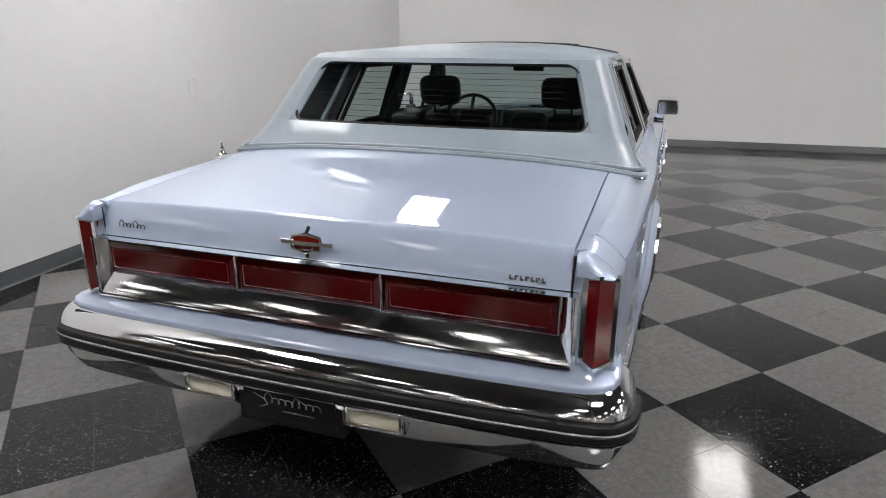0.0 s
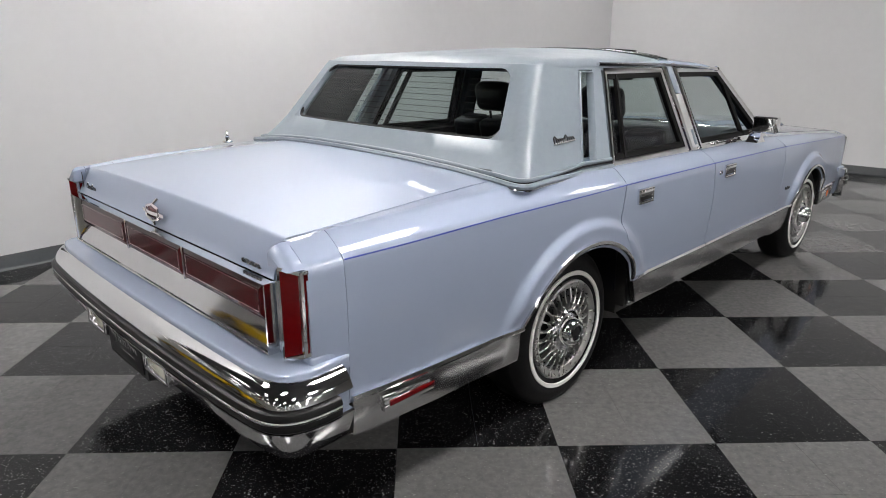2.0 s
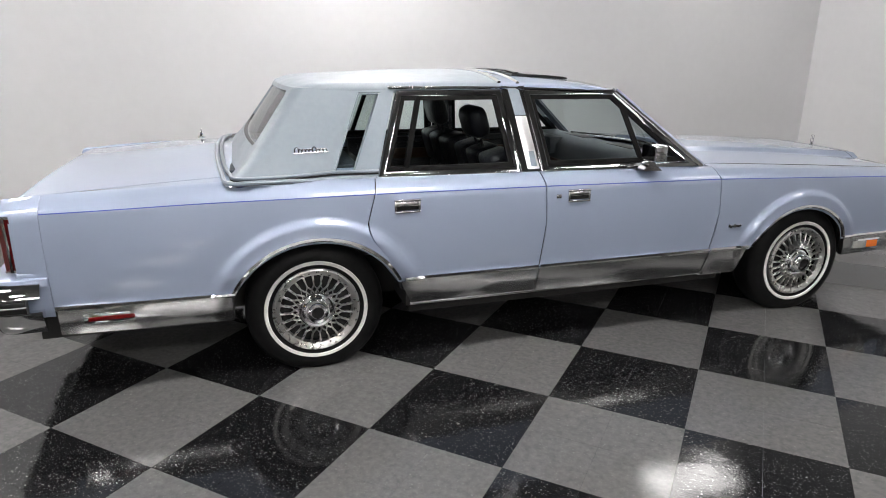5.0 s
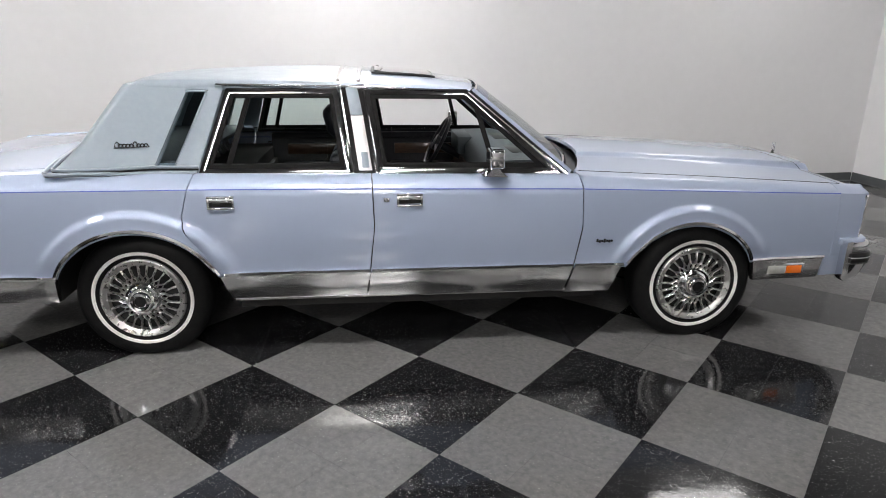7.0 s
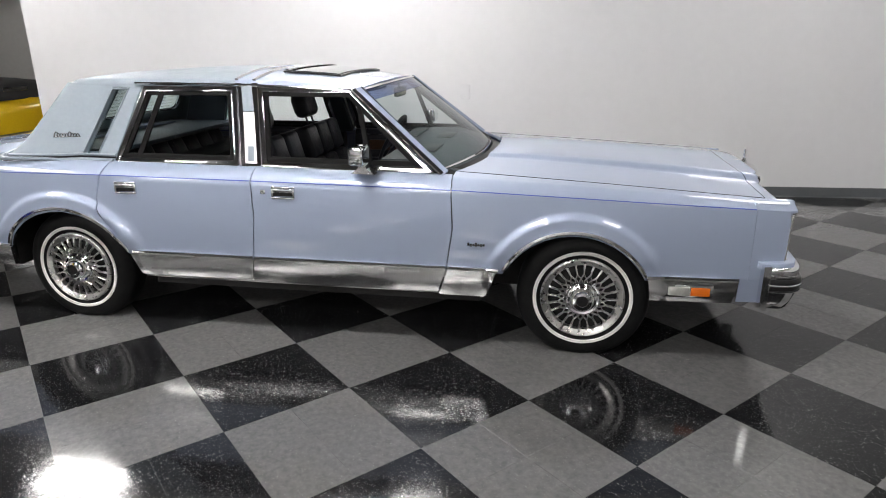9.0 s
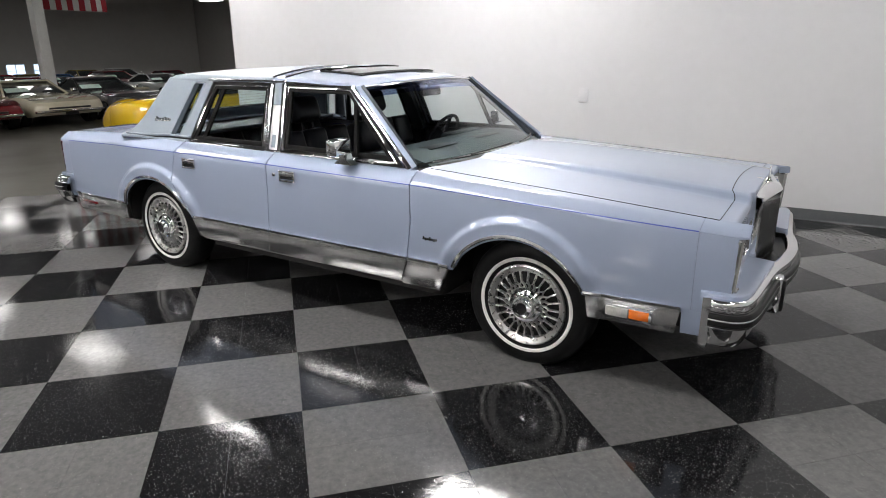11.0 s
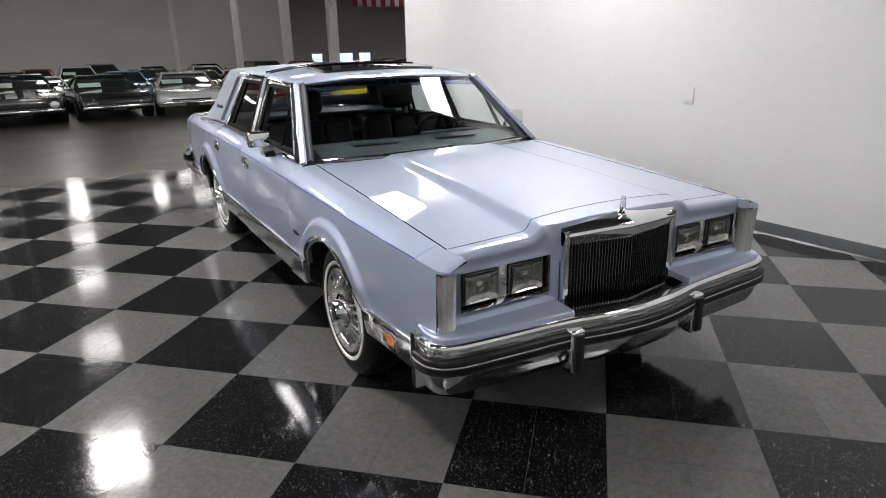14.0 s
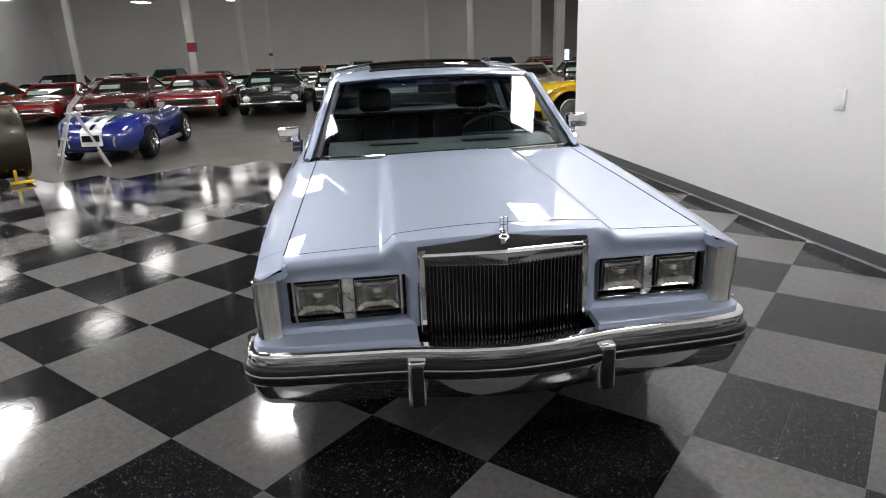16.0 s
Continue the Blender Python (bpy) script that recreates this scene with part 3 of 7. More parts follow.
    part("door_lock", bm, M_CHROME, dr, "chrome key lock")
    # fender script plate
    yb = side_y(2.42, 0.60)
    bm = bmesh.new()
    for k in range(7):
        box(bm, 2.385 + k * 0.013, 2.395 + k * 0.013, *sorted((s * (yb - 0.002), s * (yb + 0.005))), 0.592 - 0.004 * (k % 2), 0.604 + 0.006 * (k in (0, 3)), 0.001, 1)
    box(bm, 2.383, 2.475, *sorted((s * (yb - 0.002), s * (yb + 0.003))), 0.594, 0.598)
    part("fender_badge", bm, M_GREYGRILLE, fd, "small bright script badge")
    # side markers
    def marker(x0, x1, z0, z1, parent, name, material, label):
        yb_ = side_y((x0 + x1) / 2, (z0 + z1) / 2) + 0.007
        b_ = boxm(x0, x1, *sorted((s * (yb_ - 0.01), s * (yb_ + 0.006))), z0, z1, bevel=0.003)
        return part(name, b_, material, parent, label)
    marker(-1.005, -0.775, 0.383, 0.428, q, "marker_bezel", M_CHROME, "chrome marker surround")
    marker(-0.985, -0.795, 0.396, 0.415, q, "side_marker", M_REDLENS, "red side marker lens").location.y = 0.004 * s
    marker(3.375, 3.61, 0.362, 0.432, fd, "marker_bezel", M_CHROME, "chrome marker surround")
    marker(3.395, 3.50, 0.374, 0.420, fd, "cornering_lamp", M_CLEARLENS, "clear cornering lamp").location.y = 0.004 * s
    marker(3.503, 3.595, 0.374, 0.420, fd, "side_marker", M_AMBER, "amber side marker lens").location.y = 0.004 * s

# hood and boot lid
skin("hood", lambda u, v: (lambda x, y: Vector((x, y, hood_z(x, y))))(lerp(2.295 + 0.165 * (1 - abs(2 * u - 1) ** 2.2), front_line((2 * u - 1) * 0.80) - 0.003, v), (2 * u - 1) * hood_half(lerp(2.3, 3.8, v))), 96, 30, M_PAINT, car, "long hood with a raised centre", depth=(0, 0, -0.02), smooth=40)


# black rods laid in the hood's gaps stand in for the shade there
for s in (-1, 1):
    bm = bmesh.new()
    sweep(bm, [(x, s * (hood_half(x) + 0.0035), hood_z(x, hood_half(x)) - 0.0015) for x in np.linspace(2.32, 3.822, 30)], circle(0.0030, 6))
    part("hood_gap", bm, M_SEAL, car, "dark strip for the shade in the gap beside the hood")
bm = bmesh.new()
sweep(bm, [(front_line(y) - 0.0005, y, hood_z(front_line(y), y) - 0.0015) for y in np.linspace(-0.795, 0.795, 97)], circle(0.0026, 6))
part("hood_gap", bm, M_SEAL, car, "dark strip for the shade in the gap before the hood")


def header(u, v):
    """The rolled nose panel in front of the hood."""
    y = (2 * u - 1) * 0.80
    x0 = front_line(y) + 0.002
    mid = min(max((0.372 - abs(y)) / 0.035, 0), 1)
    top = hood_z(x0, y)
    if v < 0.35:
        k = v / 0.35
        return Vector((lerp(x0, lerp(3.872, 3.896, mid), k), y, lerp(top, hood_z(3.86, y) - 0.004 * k, k)))
    k = (v - 0.35) / 0.65
    z1 = hood_z(3.86, y) - 0.004
    if mid < 0.01:
        # a tight roll, then a slightly hollow drop to the lamps
        a = min(k / 0.55, 1) * math.pi / 2
        q = max(0, (k - 0.55) / 0.45)
        return Vector((3.872 + 0.026 * math.sin(a) - 0.010 * math.sin(q * math.pi / 2), y, lerp(z1 - 0.030 * (1 - math.cos(a)), 0.778, q)))
    a = k * math.pi / 2
    return Vector((lerp(3.872, 3.896, mid) + lerp(0.026, 0.012, mid) * math.sin(a), y, lerp(z1, lerp(0.778, 0.74, mid), 1 - math.cos(a))))


skin("header_panel", header, 96, 16, M_PAINT, car, "rolled nose panel", depth=(-0.03, 0, -0.004), smooth=45)


def lid(u, v):
    y = (2 * u - 1) * 0.776
    e = abs(2 * u - 1)
    if v < 0.66:
        x = lerp(-0.09 - 0.13 * e ** 2, -1.205, v / 0.66)
        return Vector((x, y, deck_z(x, y)))
    k = (v - 0.66) / 0.34
    z0 = deck_z(-1.205, y)
    if k < 0.25:
        a = k / 0.25 * radians(52)
        return Vector((-1.205 - 0.012 * math.sin(a), y, z0 - 0.012 * (1 - math.cos(a))))
    q = (k - 0.25) / 0.75
    return Vector((lerp(-1.2145, -1.258, q) - 0.004 * math.sin(q * math.pi), y, lerp(z0 - 0.0046, 0.834, q)))


skin("boot_lid", lid, 60, 54, M_PAINT, car, "flat boot lid with an upright rear edge", depth=(0.012, 0, -0.014), smooth=45)

def script_line(width, height, n):
    """A flowing line of loops with taller first and middle strokes, in place of a script."""
    pts = []
    for i in range(n * 8 + 1):
        t = i / 8
        tall = 1.7 if t < 1 or n * 0.55 < t < n * 0.55 + 1 else 1.0
        pts.append((width * t / n - width / n * 0.32 * math.sin(2 * math.pi * t), height * 0.5 * tall * (1 - math.cos(2 * math.pi * t))))
    return pts

# ---------------------------------------------------------------- greenhouse
def side_pt(x, z, s, out=0.0):
    return Vector((x, s * (glass_y(z) + out), z))


REAR_X = bend([(0.955, -0.372), (1.0, -0.318), (1.05, -0.268), (1.105, -0.222), (1.368, -0.035), (1.40, -0.010)])


def shell_point(k, v):
    """Padded rear roof: k runs from the left door line round the back to the right one, v upwards."""
    z = lerp(0.962, 1.386, v)
    y = glass_y(z) + 0.012
    l3, l2 = lerp(0.345, 0.478, v), lerp(0.238, 0.398, (z - 0.985) / 0.37)
    l1 = lerp(0.130, 0.288, (z - 0.985) / 0.37)
    r, back = 0.060, REAR_X(z)
    corner = back + r
    return z, y, l3, l2, l1, corner, r, back


def shell_column(v):
    z, y, l3, l2, l1, corner, r, back = shell_point(0, v)
    pts = []
    flare = 0.034 * max(0, 1 - v / 0.34) ** 1.6 + 0.030 * (1 - 0.35 * v)
    for a in np.linspace(l3, l2, 3):
        pts.append((a, -y))
    pts.append((l1, -y))
    for a in np.linspace(l1, corner, 5)[1:]:
        pts.append((a, -y - flare * (l1 - a) / (l1 - corner)))
    y += flare
    for a in np.linspace(0, math.pi / 2, 7)[1:]:
        pts.append((corner - r * math.sin(a), -(y - r + r * math.cos(a))))
    yw = lerp(0.690, 0.600, (z - 1.105) / 0.263)
    yc = y - r
    rear = list(np.linspace(-yc, -yw, 3))[1:] + list(np.linspace(-yw, yw, 25))[1:] + list(np.linspace(yw, yc, 3))[1:]
    for b in rear:
        pts.append((back - 0.045 * (1 - (b / yc) ** 2), b))
    half = pts[:3 + 1 + 4 + 6]
    for p in half[::-1][1:]:
        pts.append((p[0], -p[1]))
    return [(px, py, z) for px, py in pts]


vs_ = [0, 0.03, 0.056, 0.12, 0.22, 0.349, 0.36, 0.38, 0.42, 0.5, 0.62, 0.75, 0.86, 0.92, 0.945, 0.958, 0.985, 1.0]
bm = bmesh.new()
grid = [[bm.verts.new(p) for p in shell_column(v)] for v in vs_]
n_side = 3 + 1 + 4 + 6
for j in range(len(vs_) - 1):
    vm = (vs_[j] + vs_[j + 1]) / 2
    for i in range(len(grid[0]) - 1):
        mirror_i = len(grid[0]) - 2 - i
        if 2 in (i, mirror_i) and 0.056 < vm < 0.945:
            continue
        first_w = n_side - 1 + 2
        if first_w <= i < first_w + 24:
            if 0.349 < vm < 0.958:
                continue
        bm.faces.new((grid[j][i], grid[j][i + 1], grid[j + 1][i + 1], grid[j + 1][i]))
ex = bmesh.ops.extrude_edge_only(bm, edges=[e for e in bm.edges if e.is_boundary])
for v in [g for g in ex["geom"] if isinstance(g, bmesh.types.BMVert)]:
    c = Vector((0.6, 0, v.co.z))
    d = (c - v.co)
    d.z = 0
    v.co += d.normalized() * 0.035
def win_pt(u, v):
    """A point of the padded back in the window opening: u across, v up."""
    z = lerp(0.962 + 0.424 * 0.349, 0.962 + 0.424 * 0.958, v)
    y = (2 * u - 1) * lerp(0.690, 0.600, (z - 1.105) / 0.263)
    yc = glass_y(z) + 0.012 - 0.060
    return Vector((REAR_X(z) - 0.045 * (1 - (y / yc) ** 2), y, z))


for cu_, cv_ in ((0, 0), (1, 0), (1, 1), (0, 1)):
    ru, rv = 0.045, 0.22
    pu, pv = (ru if cu_ == 0 else 1 - ru), (rv if cv_ == 0 else 1 - rv)
    arc = [(pu - math.copysign(ru * math.cos(t), 0.5 - cu_), pv - math.copysign(rv * math.sin(t), 0.5 - cv_)) for t in np.linspace(0, math.pi / 2, 8)]
    c0 = bm.verts.new(win_pt(cu_, cv_))
    av = [bm.verts.new(win_pt(*p)) for p in arc]
    iv = [bm.verts.new(win_pt(*p) + Vector((0.035, 0, 0))) for p in arc]
    for k in range(7):
        bm.faces.new((c0, av[k], av[k + 1]))
        bm.faces.new((av[k], av[k + 1], iv[k + 1], iv[k]))
vinyl = part("vinyl_roof", bm, M_VINYL, car, "padded light blue vinyl rear roof", smooth=50)

def foot_line(up):
    pts = []
    for x, y, _ in shell_column(0.06):
        z = deck_z(x, 0.776) if abs(y) < 0.782 else lerp(deck_z(x, 0.782), TOP_Z(x), min((abs(y) - 0.782) / 0.09, 1))
        if abs(y) < 0.776:
            z = deck_z(x, y)
        pts.append((x - (0.008 if abs(y) < 0.74 else 0), y * 1.004, z + up))
    return pts


for up, r, m_, n_, lab in ((0.004, 0.006, M_RUBBER, "roof_foot_seal", "dark seal at the roof foot"), (0.015, 0.008, M_VINYL, "roof_foot_bead", "piped vinyl edge")):
    bm = bmesh.new()
    sweep(bm, foot_line(up), circle(r, 6))
    part(n_, bm, m_, vinyl, lab, smooth=60)

ROOF_C = table([(-0.1, 1.410), (0.05, 1.424), (0.4, 1.444), (0.75, 1.457), (1.0, 1.457), (1.2, 1.445), (1.55, 1.422), (1.80, 1.382)])
ROOF_E = table([(-0.1, 1.396), (0.1, 1.408), (0.5, 1.408), (1.1, 1.400), (1.6, 1.380), (1.80, 1.352)])


def roof_z(x, y):
    return ROOF_E(x) + (ROOF_C(x) - ROOF_E(x)) * (1 - min(abs(y) / 0.66, 1) ** 2.6)


def roof_skin(name, x0, x1, material, label, back_round=False, front_round=False):
    def fn(u, v):
        x = lerp(x0, x1, v)
        a = 2 * u - 1
        e = abs(a)
        if e < 0.86:
            y = a / 0.86 * 0.652
            z = roof_z(x, y)
        else:
            k = (e - 0.86) / 0.14
            t = k * radians(80)
            y = math.copysign(0.652 + 0.030 * math.sin(t), a)
            z = roof_z(x, 0.652) - 0.030 * (1 - math.cos(t)) - 0.008 * k
        if back_round:
            y *= 1 + 0.030 * min(max((0.32 - x) / 0.34, 0), 1)
            k = max(0, (x0 + 0.10 - x) / 0.10)
            xb = x + 0.03 * (abs(y) / 0.68) ** 4 * k - 0.040 * (1 - (y / 0.68) ** 2) * k
            z -= 0.030 * k ** 2.2
            x = xb
        if front_round:
            k = max(0, (x - x1 + 0.08) / 0.08)
            x += (0.07 * (1 - (y / 0.68) ** 2)) * k
            z -= 0.012 * k ** 2
        return Vector((x, y, z))
    return skin(name, fn, 44, 30, material, car, label, depth=(0, 0, -0.018), smooth=50)


roof_skin("vinyl_roof_top", -0.025, 1.045, M_VINYL, "padded light blue vinyl roof top", back_round=True)
roof_skin("roof_panel", 1.150, 1.735, M_PAINT, "painted front roof panel", front_round=True)
roof_skin("roof_band", 1.040, 1.155, M_PAINT, "roof divider band")
for xx in (1.045, 1.150):
    bm = bmesh.new()
    pts = [(xx, yy, roof_z(xx, yy) + 0.004) for yy in np.linspace(-0.66, 0.66, 31)]
    sweep(bm, pts, circle(0.011, 8, 0.007))
    part("roof_moulding", bm, M_CHROME, car, "chrome roof band moulding")
bm = bmesh.new()
def sun_pt(x, y, dz):
    return (x, y, roof_z(x, y) + dz)
xs_, ys_ = np.linspace(1.235, 1.555, 9), np.linspace(-0.40, 0.40, 13)
g0 = [[bm.verts.new(sun_pt(x, y, 0.014)) for y in ys_] for x in xs_]
for a in range(8):
    for b in range(12):
        bm.faces.new((g0[a][b], g0[a][b + 1], g0[a + 1][b + 1], g0[a + 1][b]))
ex = bmesh.ops.extrude_edge_only(bm, edges=[e for e in bm.edges if e.is_boundary])
for v in [g for g in ex["geom"] if isinstance(g, bmesh.types.BMVert)]:
    v.co.z -= 0.016
part("sunroof_panel", bm, M_SUNROOF, car, "dark smoked glass sunroof panel")
bm = bmesh.new()
loop = [sun_pt(x, -0.41, 0.006) for x in np.linspace(1.225, 1.565, 8)] + [sun_pt(1.565, y, 0.006) for y in np.linspace(-0.41, 0.41, 12)[1:]] + [sun_pt(x, 0.41, 0.006) for x in np.linspace(1.565, 1.225, 8)[1:]] + [sun_pt(1.225, y, 0.006) for y in np.linspace(0.41, -0.41, 12)[1:-1]]
sweep(bm, loop, circle(0.009, 6, 0.006), closed=True)
part("sunroof_trim", bm, M_RUBBER, car, "black sunroof seal")
bm = bmesh.new()
sweep(bm, [sun_pt(1.245 + 0.03 * (1 - (y / 0.42) ** 2), y, 0.018) for y in np.linspace(-0.42, 0.42, 17)], circle(0.014, 6, 0.005))
part("wind_deflector", bm, M_SUNROOF, car, "dark sunroof wind deflector")

# rear window, with demister lines, and its seal
def back_glass(u, v, out=0.0):
    z = lerp(1.100, 1.376, v)
    yw = lerp(0.697, 0.600, v)
    y = (2 * u - 1) * yw
    yc = glass_y(z) - 0.048
    return Vector((REAR_X(z) - 0.045 * (1 - (y / yc) ** 2) + 0.018 - out, y, z))


rw = skin("rear_window", back_glass, 20, 8, M_GLASS_DK, car, "tinted rear window glass", smooth=60)
rw.visible_shadow = False
for k in range(9):
    bm = bmesh.new()
    sweep(bm, [back_glass(u, 0.14 + 0.085 * k, -0.002) for u in np.linspace(0.06, 0.94, 15)], circle(0.0009, 4))
    part("demister_wire", bm, M_ALLOY_DK, rw)
bm = bmesh.new()
loop = []
for cu_, cv_, t0 in ((0, 0, 0), (1, 0, 1), (1, 1, 0), (0, 1, 1)):
    ru, rv = 0.045, 0.22
    pu, pv = (ru if cu_ == 0 else 1 - ru), (rv if cv_ == 0 else 1 - rv)
    arc = [win_pt(pu - math.copysign(ru * math.cos(t), 0.5 - cu_), pv - math.copysign(rv * math.sin(t), 0.5 - cv_)) + Vector((0.014, 0, 0)) for t in np.linspace(0, math.pi / 2, 8)]
    loop += arc if t0 == 0 else arc[::-1]
    nx = {(0, 0): [(u, 0) for u in np.linspace(0.1, 0.9, 12)], (1, 0): [(1, v) for v in (0.35, 0.5, 0.65)], (1, 1): [(u, 1) for u in np.linspace(0.9, 0.1, 12)], (0, 1): [(0, v) for v in (0.65, 0.5, 0.35)]}[(cu_, cv_)]
    loop += [win_pt(*p) + Vector((0.014, 0, 0)) for p in nx]
sweep(bm, loop, circle(0.009, 6), closed=True, up=(1, 0, 0.3))
part("window_seal", bm, M_RUBBER, rw, "black rubber seal")
# piping at the foot of the padded roof
for dz, rr, mm, nm in ((0.000, 0.011, M_VINYL, "vinyl_piping"), (-0.013, 0.006, M_CHROME, "roof_base_moulding")):
    col = shell_column(0.01)
    bm = bmesh.new()
    pts = []
    for p in col:
        q = Vector(p)
        t_ = min(max((q.x + 0.30) / 0.32, 0), 1)
        d = (q - Vector((0.6, 0, q.z))).normalized()
        q += d * 0.008
        q.z = (lerp(deck_z(q.x, q.y) + 0.006, 0.968, t_ ** 0.7)) + dz
        pts.append(q)
    sweep(bm, pts, circle(rr, 6))
    part(nm, bm, mm, car)

# windscreen
def screen(u, v, out=0.0):
    a = 2 * u - 1
    x0, x1 = 2.195 + 0.185 * (1 - a * a), 1.748 + 0.088 * (1 - a * a)
    y = a * lerp(0.797, 0.653, v)
    z0, z1 = 0.945 + 0.020 * (1 - a * a), 1.345 + 0.030 * (1 - a * a)
    return Vector((lerp(x0, x1, v) + 0.012 * math.sin(v * math.pi) + out, y, lerp(z0, z1, v)))


ws = skin("windscreen", screen, 24, 10, M_GLASS_DK, car, "clear windscreen with a tinted top band", smooth=60)
ws.visible_shadow = False
skin("tint_band", lambda u, v: screen(0.03 + 0.94 * u, 0.87 + 0.12 * v, 0.003), 20, 3, glass_mat("blue_tint_band", (0.30, 0.36, 0.62)), ws, "blue tinted band", smooth=60).visible_shadow = False
bm = bmesh.new()
loop = [screen(u, 0.0, 0.004) for u in np.linspace(0, 1, 20)] + [screen(1, v, 0.004) for v in np.linspace(0.08, 0.92, 8)] + [screen(u, 1.0, 0.004) for u in np.linspace(1, 0, 20)] + [screen(0, v, 0.004) for v in np.linspace(0.92, 0.08, 8)]
sweep(bm, loop, circle(0.007, 6), closed=True, up=(1, 0, 0.5))
part("windscreen_trim", bm, M_CHROME, ws, "thin chrome windscreen trim")
skin("cowl_panel", lambda u, v: screen(u, 0.0) + Vector((0.10 * v * (1 - 0.5 * abs(2 * u - 1)) + 0.02, 0, -0.012 - 0.030 * v)), 24, 3, M_RUBBER, car, "black cowl vent panel")
for yy, sw in ((-0.32, 1), (0.28, 1)):
    bm = bmesh.new()
    sweep(bm, [screen((yy + d) / 1.55 + 0.5, 0.012 + 0.006 * k, 0.014) for k, d in enumerate((-0.04, 0.12, 0.27, 0.42))], circle(0.006, 6))
    part("wiper", bm, M_RUBBER, car, "black wiper arm and blade")
for s in (-1, 1):
    # pillars and window frames of one side
    def poly_frame(name, outline, width, out0, out1, material, parent, label=""):
        pts = [Vector((p[0], p[1])) for p in outline]
        n = len(pts)
        area = sum(pts[i].x * pts[(i + 1) % n].y - pts[(i + 1) % n].x * pts[i].y for i in range(n))
        sg = 1 if area > 0 else -1
        inner = []
        for i in range(n):
            a, b, c = pts[i - 1], pts[i], pts[(i + 1) % n]
            d1, d2 = (b - a).normalized(), (c - b).normalized()
            n1, n2 = Vector((-d1.y, d1.x)) * sg, Vector((-d2.y, d2.x)) * sg
            m_ = (n1 + n2)
            m_ = m_ / max(m_.dot(n1), 0.2)
            inner.append(b + m_ * width)
        bm = bmesh.new()
        rings = []
        for (o, i_) in zip(pts, inner):
            rings.append([side_pt(o.x, o.y, s, out0), side_pt(o.x, o.y, s, out1), side_pt(lerp(o.x, i_.x, 0.5), lerp(o.y, i_.y, 0.5), s, out1 + 0.003), side_pt(i_.x, i_.y, s, out1 - 0.002), side_pt(i_.x, i_.y, s, out0)])
        rings.append(rings[0])
        ring_tube(bm, rings, cap=False)
        part(name, bm, material, parent, label, smooth=40)
        return [(p.x, p.y) for p in inner]

    def round_poly(pts, r=0.03, n=4):
        res = []
        m_ = len(pts)
        for i in range(m_):
            a, b, c = (Vector(pts[(i + k - 1) % m_]) for k in range(3))
            p, q = b + (a - b).normalized() * r, b + (c - b).normalized() * r
            for k in range(n + 1):
                t = k / n
                res.append(tuple((1 - t) ** 2 * p + 2 * t * (1 - t) * b + t * t * q))
        return res

    doors = [o for o in car.children if o.name.split(".")[0] in ("rear_door", "front_door") and sum(v.co.y for v in o.data.vertices) * s > 0]
    rdoor = [o for o in doors if o.name.startswith("rear")][0]
    fdoor = [o for o in doors if o.name.startswith("front")][0]
    for parent, outline in ((rdoor, [(0.352, 0.958), (1.105, 0.956), (1.043, 1.368), (0.488, 1.368)]), (fdoor, [(1.246, 0.955), (2.195, 0.946), (1.715, 1.362), (1.178, 1.366)])):
        inner = poly_frame("window_frame", outline, 0.026, -0.012, 0.014, M_CHROME, parent, "bright chrome window frame")
        inner2 = poly_frame("window_seal", inner, 0.024, -0.014, 0.006, M_SEAL, parent, "black rubber seal")
        bm = bmesh.new()
        bm.faces.new([bm.verts.new(side_pt(p[0], p[1], s, -0.006)) for p in inner2])
        if parent is rdoor:
            part("window_glass", bm, M_GLASS, parent, "clear side window").visible_shadow = False
        else:
            bm.free()   # the front windows are wound down
    for parent, a, b in ((rdoor, (0.490, 0.975), (0.600, 1.345)), (fdoor, (1.850, 0.965), (1.765, 1.265))):
        bm = bmesh.new()
        sweep(bm, [side_pt(*a, s, 0.0), side_pt(*b, s, 0.0)], [(-0.013, -0.008), (0.013, -0.008), (0.013, 0.008), (-0.013, 0.008)], up=(0, 1, 0.4))
        part("division_bar", bm, M_SEAL, parent, "black window division bar")
    # B pillar cover: bright band with a painted insert
    def pillar(x0, x1, x2, x3, za, zb, out, material, name, label):
        def fn(u, v):
            z = lerp(za, zb, v)
            return side_pt(lerp(lerp(x0, x1, u), lerp(x2, x3, u), v), z, s, out + 0.006 * math.sin(u * math.pi))
        return skin(name, fn, 6, 8, material, car, label, depth=(0, -0.03 * s, 0))
    pillar(1.110, 1.242, 1.046, 1.176, 0.958, 1.385, 0.012, M_CHROME, "centre_pillar", "chrome clad centre pillar")
    pillar(1.146, 1.214, 1.1085, 1.172, 0.972, 1.235, 0.0185, M_SATIN, "pillar_insert", "bright pillar insert panel")
    pillar(1.160, 1.200, 1.152, 1.190, 0.985, 1.060, 0.0215, M_VINYL, "pillar_pad", "small padded pillar inset")
    pillar(1.1075, 1.171, 1.082, 1.142, 1.239, 1.385, 0.0185, M_VINYL, "pillar_panel", "blue padded pillar panel")
    for d0, d1 in ((1.114, 1.050), (1.238, 1.172)):
        bm = bmesh.new()
        sweep(bm, [side_pt(d0, 0.960, s, 0.016), side_pt(d1, 1.385, s, 0.016)], circle(0.007, 6), up=(0, 1, 0.4))
        part("pillar_moulding", bm, M_CHROME, car, "chrome pillar moulding")
    # A pillar
    bm = bmesh.new()
